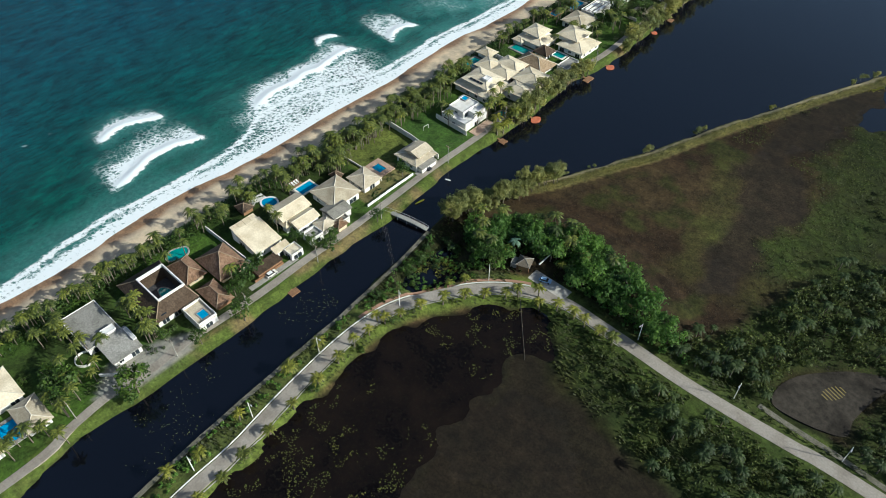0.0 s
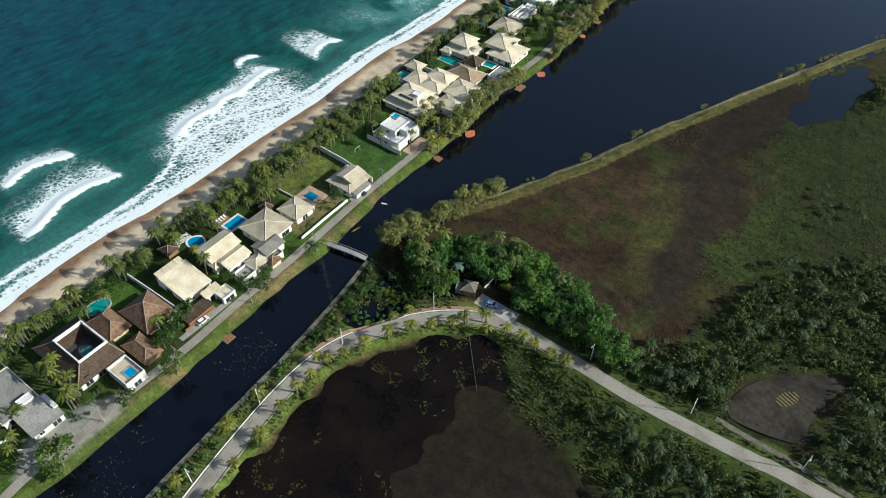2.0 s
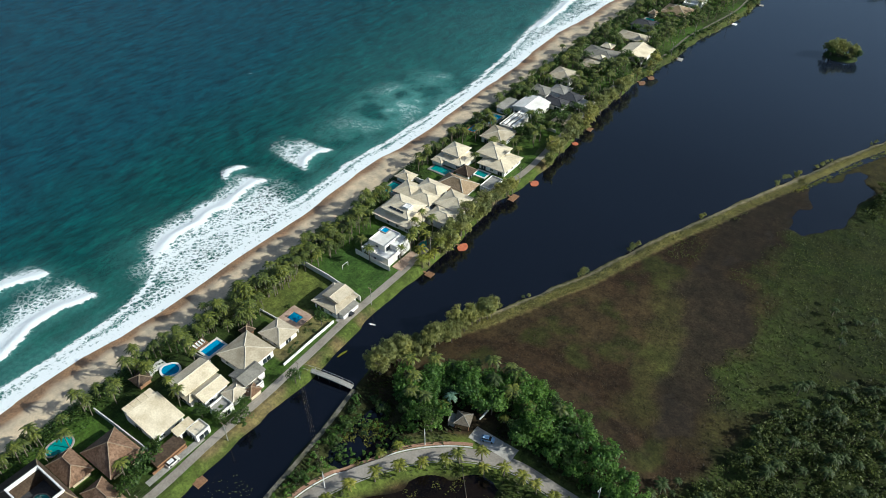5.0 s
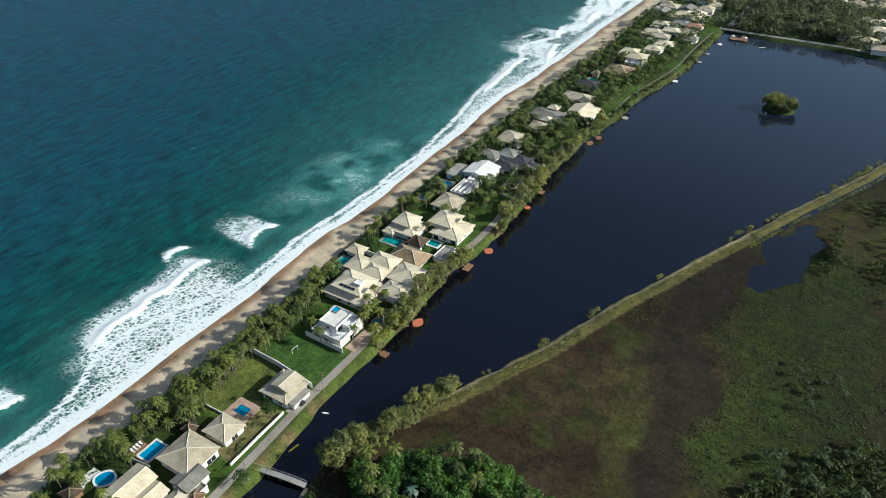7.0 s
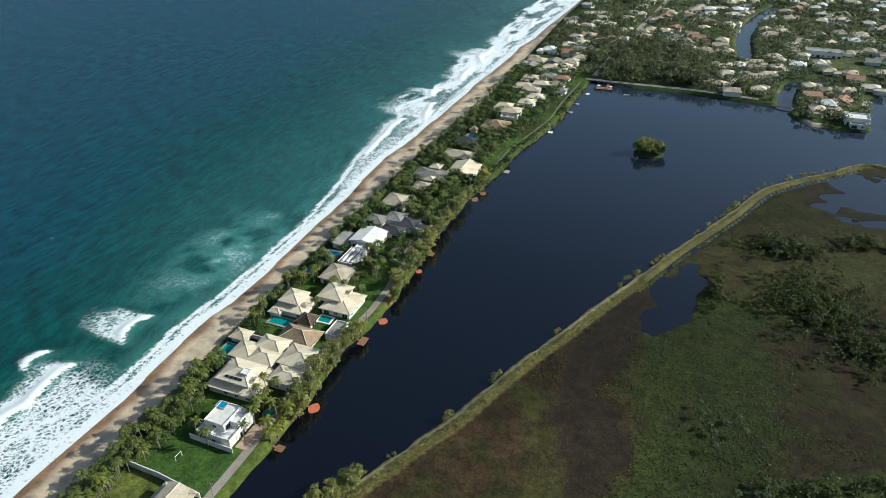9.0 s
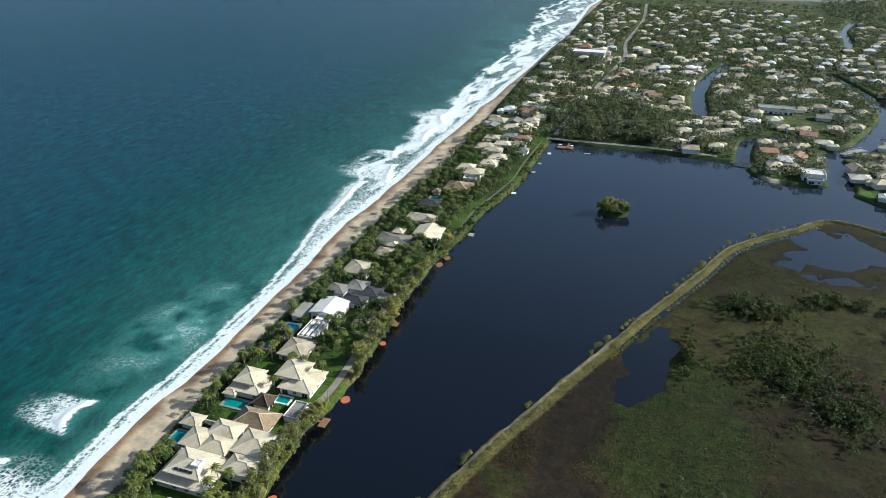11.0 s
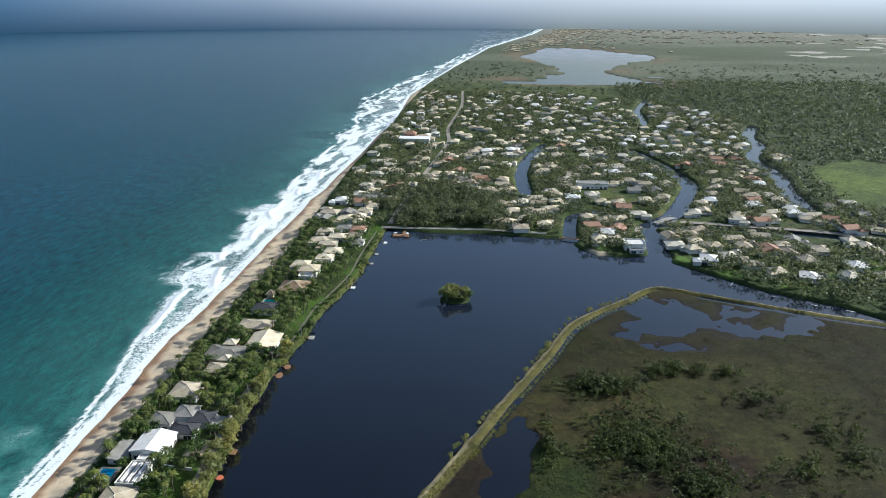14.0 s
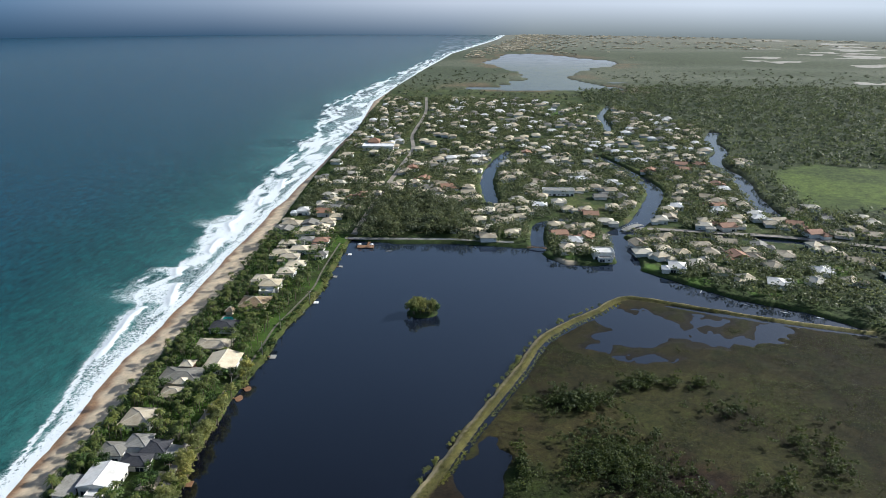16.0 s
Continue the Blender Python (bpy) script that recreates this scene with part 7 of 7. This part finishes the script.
bridge("narrow pale concrete footbridge with steel rails over the canal", -0.5, 130.5, 18.2, 134, 0.9, 1.9)
bridge("low dark timber footbridge across the canal mouth", 160, 627, 176, 624, 1.0, 1.8, 1.0, 1.6, TIMBER)
bridge("grey road bridge over the village canal", 244, 672, 262, 690, 3.0, 2.6, 1.6, 3.0)


# ---- decks and boats on the water ----
def floating_deck(label, x, y, turn, w, d, material, rounded=True):
    deck = tagged(empty("floating_deck", x, y, 0.0, turn), label, "deck", "floating decks")
    bm = bmesh.new()
    n = 18
    line = [(w / 2 * math.cos(k * 2 * math.pi / n) * (1 + 0.22 * math.cos(2 * k * 2 * math.pi / n)), d / 2 * math.sin(k * 2 * math.pi / n)) for k in range(n)] if rounded else [(-w / 2, -d / 2), (w / 2, -d / 2), (w / 2, d / 2), (-w / 2, d / 2)]
    lo, hi = [[bm.verts.new((a, b, h)) for a, b in line] for h in (-0.25, 0.32)]
    m = len(line)
    bm.faces.new(hi)
    bm.faces.new(lo[::-1])
    for k in range(m):
        bm.faces.new((lo[k], lo[(k + 1) % m], hi[(k + 1) % m], hi[k]))
    part("platform", bm, material, deck)
    bm = bmesh.new()
    box(bm, -w / 2 - 1.6, -w / 2 + 0.2, -0.45, 0.45, 0.2, 0.36)
    part("gangway", bm, TIMBER, deck)
    return deck


REDDECK = surface("red_painted_deck", (0.42, 0.11, 0.055), (0.56, 0.19, 0.10), 1.5, 0.4, 0.7, 0.15, 0.02)
for x, y, w, d, mat_, rounded, words in ((5.2, 216, 3.4, 5.6, REDDECK, True, "red-painted kidney-shaped floating deck"), (5.4, 273.5, 3.2, 5.0, REDDECK, True, "red-painted kidney-shaped floating deck with seats"), (5.4, 82, 2.6, 3.6, TIMBER, False, "small brown timber landing on the canal"),
                               (4.4, 194.5, 3.0, 3.0, TIMBER, False, "brown timber landing below the brick forecourt"), (3.6, 258, 3.0, 5.5, TIMBER, False, "long timber landing under shore trees"), (3.8, 316, 2.6, 3.4, REDDECK, True, "orange float moored under shore trees"), (3.2, 333, 2.6, 3.6, TIMBER, False, "timber landing by the grey villa"),
                               (3.2, 398, 3.0, 6.0, TIMBER, True, "rounded sand-coloured timber deck on the lagoon"), (4.8, 407, 3.0, 5.0, TIMBER, True, "curved timber deck beside palms"), (8.6, 441, 3.2, 4.4, CONCRETE, False, "white concrete landing on the lagoon"), (10.8, 500, 3.0, 4.0, CONCRETE, False, "white concrete boat landing"),
                               (17.0, 515, 3.0, 3.6, WHITE, False, "white floating dock"), (21.2, 560, 2.6, 3.4, CONCRETE, False, "small grey dock"), (21.6, 580, 2.6, 3.4, CONCRETE, False, "small grey dock with boat"), (24, 606, 2.6, 4.0, WHITE, False, "white dock near the jetty")):
    floating_deck(words + ("" if len(words.split()) > 3 else " at the bank"), x, y, 0, w, d, mat_, rounded)


def kayak(label, x, y, turn, length, material):
    bm = bmesh.new()
    n, rows = 10, []
    for k in range(n + 1):
        u = k / n
        wide = 0.4 * math.sin(math.pi * min(max(u, 0.03), 0.97)) ** 0.6
        rows.append([bm.verts.new((length * (u - 0.5), s * wide, h)) for s, h in ((1, 0.3), (0.55, 0.0), (-0.55, 0.0), (-1, 0.3), (0, 0.22))])
    for a, b in zip(rows[:-1], rows[1:]):
        for i, j in ((0, 1), (1, 2), (2, 3), (3, 4), (4, 0)):
            bm.faces.new((a[i], b[i], b[j], a[j]))
    bm.faces.new(rows[0])
    bm.faces.new(rows[-1])
    bmesh.ops.recalc_face_normals(bm, faces=bm.faces)
    ob = new("boat", mesh_of("boat", bm, material))
    ob.matrix_world = pose(x, y, 0.0, 0, 0, turn)
    return tagged(ob, label, "boat", "small boats")


YELLOW = surface("yellow_plastic", (0.62, 0.50, 0.03), (0.75, 0.62, 0.06), 1.0, 0.5, 0.4, 0.05, 0.01)
kayak("yellow plastic kayak drawn up at the canal bank", 5.0, 143.6, 80, 4.2, YELLOW)
kayak("small white rowing boat moored at the bank", 4.2, 160.5, 20, 2.6, WHITE)
for x, y, turn in ((53, 615, 15), (292, 524, -40), (312, 513, -30), (330, 506, -25), (270, 545, 60)):
    kayak("small pale motor boat moored at the shore", x, y, turn, 5.5, WHITE)

jetty = tagged(empty("jetty", 34, 627, 0), "orange timber jetty with white parasols on the lagoon", "jetty")
bm = bmesh.new()
box(bm, 0.2, 2.2, 0, 9, 0.35, 0.6)
part("gangway", bm, TIMBER, jetty)
bm = bmesh.new()
box(bm, -7, 6, -6, 0, 0.3, 0.6)
part("platform", bm, TIMBER, jetty)
for x in (-5, 4.4):
    bm = bmesh.new()
    tube(bm, (x, -3, 0.6), (x, -3, 3.0), 0.06, 0.06, 6)
    post = part("post", bm, STEEL, jetty)
    bm = bmesh.new()
    tube(bm, (x, -3, 2.5), (x, -3, 3.3), 1.7, 0.05, 10)
    part("parasol", bm, WHITE, post)
for x in (-6.8, 5.8):
    for y in (-5.8, -0.2):
        bm = bmesh.new()
        tube(bm, (x, y, -2), (x, y, 0.9), 0.14, 0.14, 6)
        part("pile", bm, TIMBER, jetty)


# ---- at the road bend: hut, car, fence ----
hut = tagged(empty("pavilion", 56, 143.2, height(56, 143.2), 20), "grey weathered timber shelter under trees", "pavilion")
bm, caps = roof_shell("pyramid", 4.4, 4.4, 0.4, 1.5, 0.15)
roof = part("roof", bm, BARK, hut)
roof.location = (0, 0, 2.6)
bm = bmesh.new()
for a, b in caps:
    tube(bm, a, b, 0.1, 0.1, 5)
part("ridge", bm, CONCRETE, roof)
for x in (-2.1, 2.1):
    for y in (-2.1, 2.1):
        bm = bmesh.new()
        tube(bm, (x, y, -0.4), (x, y, 2.65), 0.12, 0.1, 6)
        part("post", bm, TIMBER, hut)
bm = bmesh.new()
box(bm, -4.5, -2.5, -1.8, 1.6, -0.2, 2.1)
part("kiosk", bm, GREYROOF, hut, "grey timber kiosk wall")


def parked_car(label, x, y, turn, paint):
    car = tagged(empty("car", x, y, height(x, y) + 0.12, turn), label, "car", "parked cars")
    bm = bmesh.new()
    prof = [(-2.05, 0.35), (-2.05, 0.8), (-1.9, 0.92), (1.2, 0.95), (2.0, 0.78), (2.08, 0.4), (2.0, 0.3), (-2.0, 0.3)]
    l, r = [[bm.verts.new((a, s, b)) for a, b in prof] for s in (-0.85, 0.85)]
    bm.faces.new(l)
    bm.faces.new(r[::-1])
    for k in range(len(prof)):
        bm.faces.new((l[k], r[k], r[(k + 1) % len(prof)], l[(k + 1) % len(prof)]))
    bmesh.ops.recalc_face_normals(bm, faces=bm.faces)
    body = part("body", bm, paint, car)
    bm = bmesh.new()
    low, top = [(-1.85, -0.8), (1.1, -0.8), (1.1, 0.8), (-1.85, 0.8)], [(-1.45, -0.62), (0.35, -0.62), (0.35, 0.62), (-1.45, 0.62)]
    a, b = [bm.verts.new((*p, 0.94)) for p in low], [bm.verts.new((*p, 1.42)) for p in top]
    for k in range(4):
        bm.faces.new((a[k], a[(k + 1) % 4], b[(k + 1) % 4], b[k]))
    part("window", bm, GLASS, body)
    bm = bmesh.new()
    box(bm, -1.48, 0.38, -0.64, 0.64, 1.42, 1.47)
    part("roof", bm, paint, body)
    for wx in (-1.3, 1.35):
        for wy in (-0.86, 0.86):
            bm = bmesh.new()
            tube(bm, (wx, wy - 0.1, 0.32), (wx, wy + 0.1, 0.32), 0.32, 0.32, 12)
            part("wheel", bm, GLASS, car)
    return car


BLUEPAINT = surface("blue_car_paint", (0.26, 0.42, 0.62), (0.34, 0.50, 0.70), 1.0, 0.5, 0.3, 0.0, 0.01, spec=0.6)
DARKPAINT = surface("dark_car_paint", (0.02, 0.02, 0.024), (0.035, 0.035, 0.04), 1.0, 0.5, 0.3, 0.0, 0.01, spec=0.6)
parked_car("pale blue car parked at the road bend", 65.5, 142.6, 20, BLUEPAINT)
parked_car("dark car parked on the concrete driveway", -5.2, 158.5, 0, DARKPAINT)
parked_car("white car parked by the lane", -5.0, 81, 90, WHITE)
tagged(slab("pavement_bend", "grey paved parking at the road bend", 60, 75, 140, 145, PALEPAVING, 0.06), "grey paved parking at the road bend")

fence = tagged(empty("fence", 63, 132, 0), "dark wire fence on posts running into the pond", "fence")
for k in range(9):
    u = k / 8
    bm = bmesh.new()
    tube(bm, (17 * u, -19 * u, -0.8), (17 * u, -19 * u, 1.7), 0.09, 0.08, 6)
    part("post", bm, BARK, fence)
for h in (0.3, 0.7, 1.1, 1.5):
    bm = bmesh.new()
    tube(bm, (0, 0, h), (17, -19, h), 0.05, 0.05, 4)
    part("wire", bm, BARK, fence)

fallen = tagged(empty("fallen_tree", 59.2, 147.5, height(59.2, 147.5), 73.2443), "bleached fallen tree trunk beside the shelter", "tree trunk")
bm = bmesh.new()
tube(bm, (0, 0, 0.2), (4.5, 0.3, 2.2), 0.34, 0.26, 8)
tube(bm, (4.5, 0.3, 2.2), (8.0, -0.2, 4.2), 0.26, 0.14, 8)
trunk = part("trunk", bm, KERB, fallen)
for a, b in (((5.2, 0.2, 2.6), (6.4, 1.6, 3.6)), ((6.4, 0.1, 3.3), (7.4, -1.4, 3.9))):
    bm = bmesh.new()
    tube(bm, a, b, 0.12, 0.05, 6)
    part("limb", bm, KERB, trunk)

# ---- sun loungers on the pool decks ----
def sun_lounger(x, y, zz, turn):
    bed = tagged(empty("sun_lounger", x, y, zz, turn), "white sun lounger with a raised back on a pool deck", "lounger", "sun loungers")
    bm = bmesh.new()
    box(bm, -0.95, 0.45, -0.33, 0.33, 0.24, 0.34)
    part("mattress", bm, WHITE, bed)
    bm = bmesh.new()
    v = box(bm, 0, 0.75, -0.33, 0.33, 0, 0.1)
    bmesh.ops.transform(bm, matrix=pose(0.45, 0, 0.25, 0, -38, 0), verts=v)
    part("backrest", bm, WHITE, bed)
    for lx in (-0.8, 0.35):
        for ly in (-0.28, 0.28):
            bm = bmesh.new()
            tube(bm, (lx, ly, -0.02), (lx, ly, 0.25), 0.03, 0.03, 5)
            part("leg", bm, STEEL, bed)
    return bed


for k in range(4):
    sun_lounger(-36.6, 114.8 + 1.15 * k, max(height(x, y) for x in (-38.8, -36.6, -34.4) for y in (114, 116.6, 119.2)) + 0.02, 180)

# ---- goal on the lawn ----
goal = tagged(empty("football_goal", -23.5, 177, height(-23.5, 177)), "small white football goal on the lawn", "goal")
bm = bmesh.new()
tube(bm, (0, -1.5, -0.1), (0, -1.5, 2.0), 0.08, 0.08, 6)
part("post", bm, WHITE, goal)
bm = bmesh.new()
tube(bm, (0, 1.5, -0.1), (0, 1.5, 2.0), 0.08, 0.08, 6)
part("post", bm, WHITE, goal)
bm = bmesh.new()
tube(bm, (0, -1.5, 2.0), (0, 1.5, 2.0), 0.08, 0.08, 6)
part("crossbar", bm, WHITE, goal)

# ---- turning place with yellow hatching ----
bm = bmesh.new()
line = smooth(curve_of("143.5,150 142.5,157 145,164 150,170.5 156.5,177 164,181.5 168,181 165.5,171.7 163.5,160.7 164,154 158.4,151 150,149.4"), 5, True)
g = 0.78
hi, lo = [bm.verts.new((x, y, g)) for x, y in line], [bm.verts.new((x, y, g - 1.2)) for x, y in line]
bm.faces.new(hi)
for k in range(len(line)):
    bm.faces.new((lo[k], lo[(k + 1) % len(line)], hi[(k + 1) % len(line)], hi[k]))
bmesh.ops.recalc_face_normals(bm, faces=bm.faces)
turning = tagged(new("pavement_turning_place", mesh_of("pavement_turning_place", bm, surface("damp_dirt_asphalt", (0.030, 0.026, 0.021), (0.068, 0.058, 0.045), 0.7, 0.09, 0.85, 0.3, 0.05, spec=0.1, stain=(0.42, 0.42, 0.42)))), "dark damp turning place with worn yellow hatching", "paving", kind="structure")
FADED = surface("faded_yellow_paint", (0.13, 0.105, 0.035), (0.21, 0.17, 0.06), 1.0, 0.4, 0.8, 0.1, 0.01)
for k in range(7):
    bm = bmesh.new()
    u = (k - 3) / 3.5
    half = 2.2 * math.sqrt(max(0.05, 1 - u * u))
    x, y = 155.6 + 2.2 * u * 0.8, 165.6 + 3.6 * u
    v = box(bm, -half, half, -0.22, 0.22, g + 0.004, g + 0.012)
    bmesh.ops.transform(bm, matrix=pose(x, y, 0, 0, 0, -20), verts=v)
    part("stripe", bm, FADED, turning)

# ---- solar panels, skylights and white garden walls of the flat house ----
def solar_panel(x, y, zz, turn, tilt):
    bm = bmesh.new()
    box(bm, -0.85, 0.85, -0.5, 0.5, 0, 0.06)
    ob = new("solar_panel", mesh_of("solar_panel", bm, GLASS))
    ob.matrix_world = pose(x, y, zz, tilt, 0, turn)
    return tagged(ob, "dark solar water panel lying on a tiled roof", "solar panel", "solar panels")


for k in range(4):
    solar_panel(-28.5 + 1.9 * k, 211.8, height(-27, 214) + 6.5, 0, 25)
for k in range(3):
    solar_panel(-26.5 + 1.9 * k, 227.2, height(-24, 230) + 4.52, 0, 28)

ring = tagged(empty("garden_wall", -19, 20, height(-19, 20)), "round white garden wall with palms inside", "wall", "garden walls")
bm = bmesh.new()
n = 20
rows = []
for k in range(n + 1):
    a = 2 * math.pi * k / n
    rows.append([bm.verts.new((r * math.cos(a), r * math.sin(a), h)) for r, h in ((3.0, -0.3), (3.0, 0.9), (2.75, 0.9), (2.75, -0.3))])
for a, b in zip(rows[:-1], rows[1:]):
    for k in range(3):
        bm.faces.new((a[k], b[k], b[k + 1], a[k + 1]))
bmesh.ops.recalc_face_normals(bm, faces=bm.faces)
part("wall", bm, WHITE, ring)

# the patterns that were copied are not part of the place
for pattern in PALMS + SMALL_PALMS + DARK_PALMS + GARDEN + LUSH + WISPY + SCRUB + KINDS:
    for ob in (*pattern.children_recursive, pattern):
        bpy.data.objects.remove(ob)
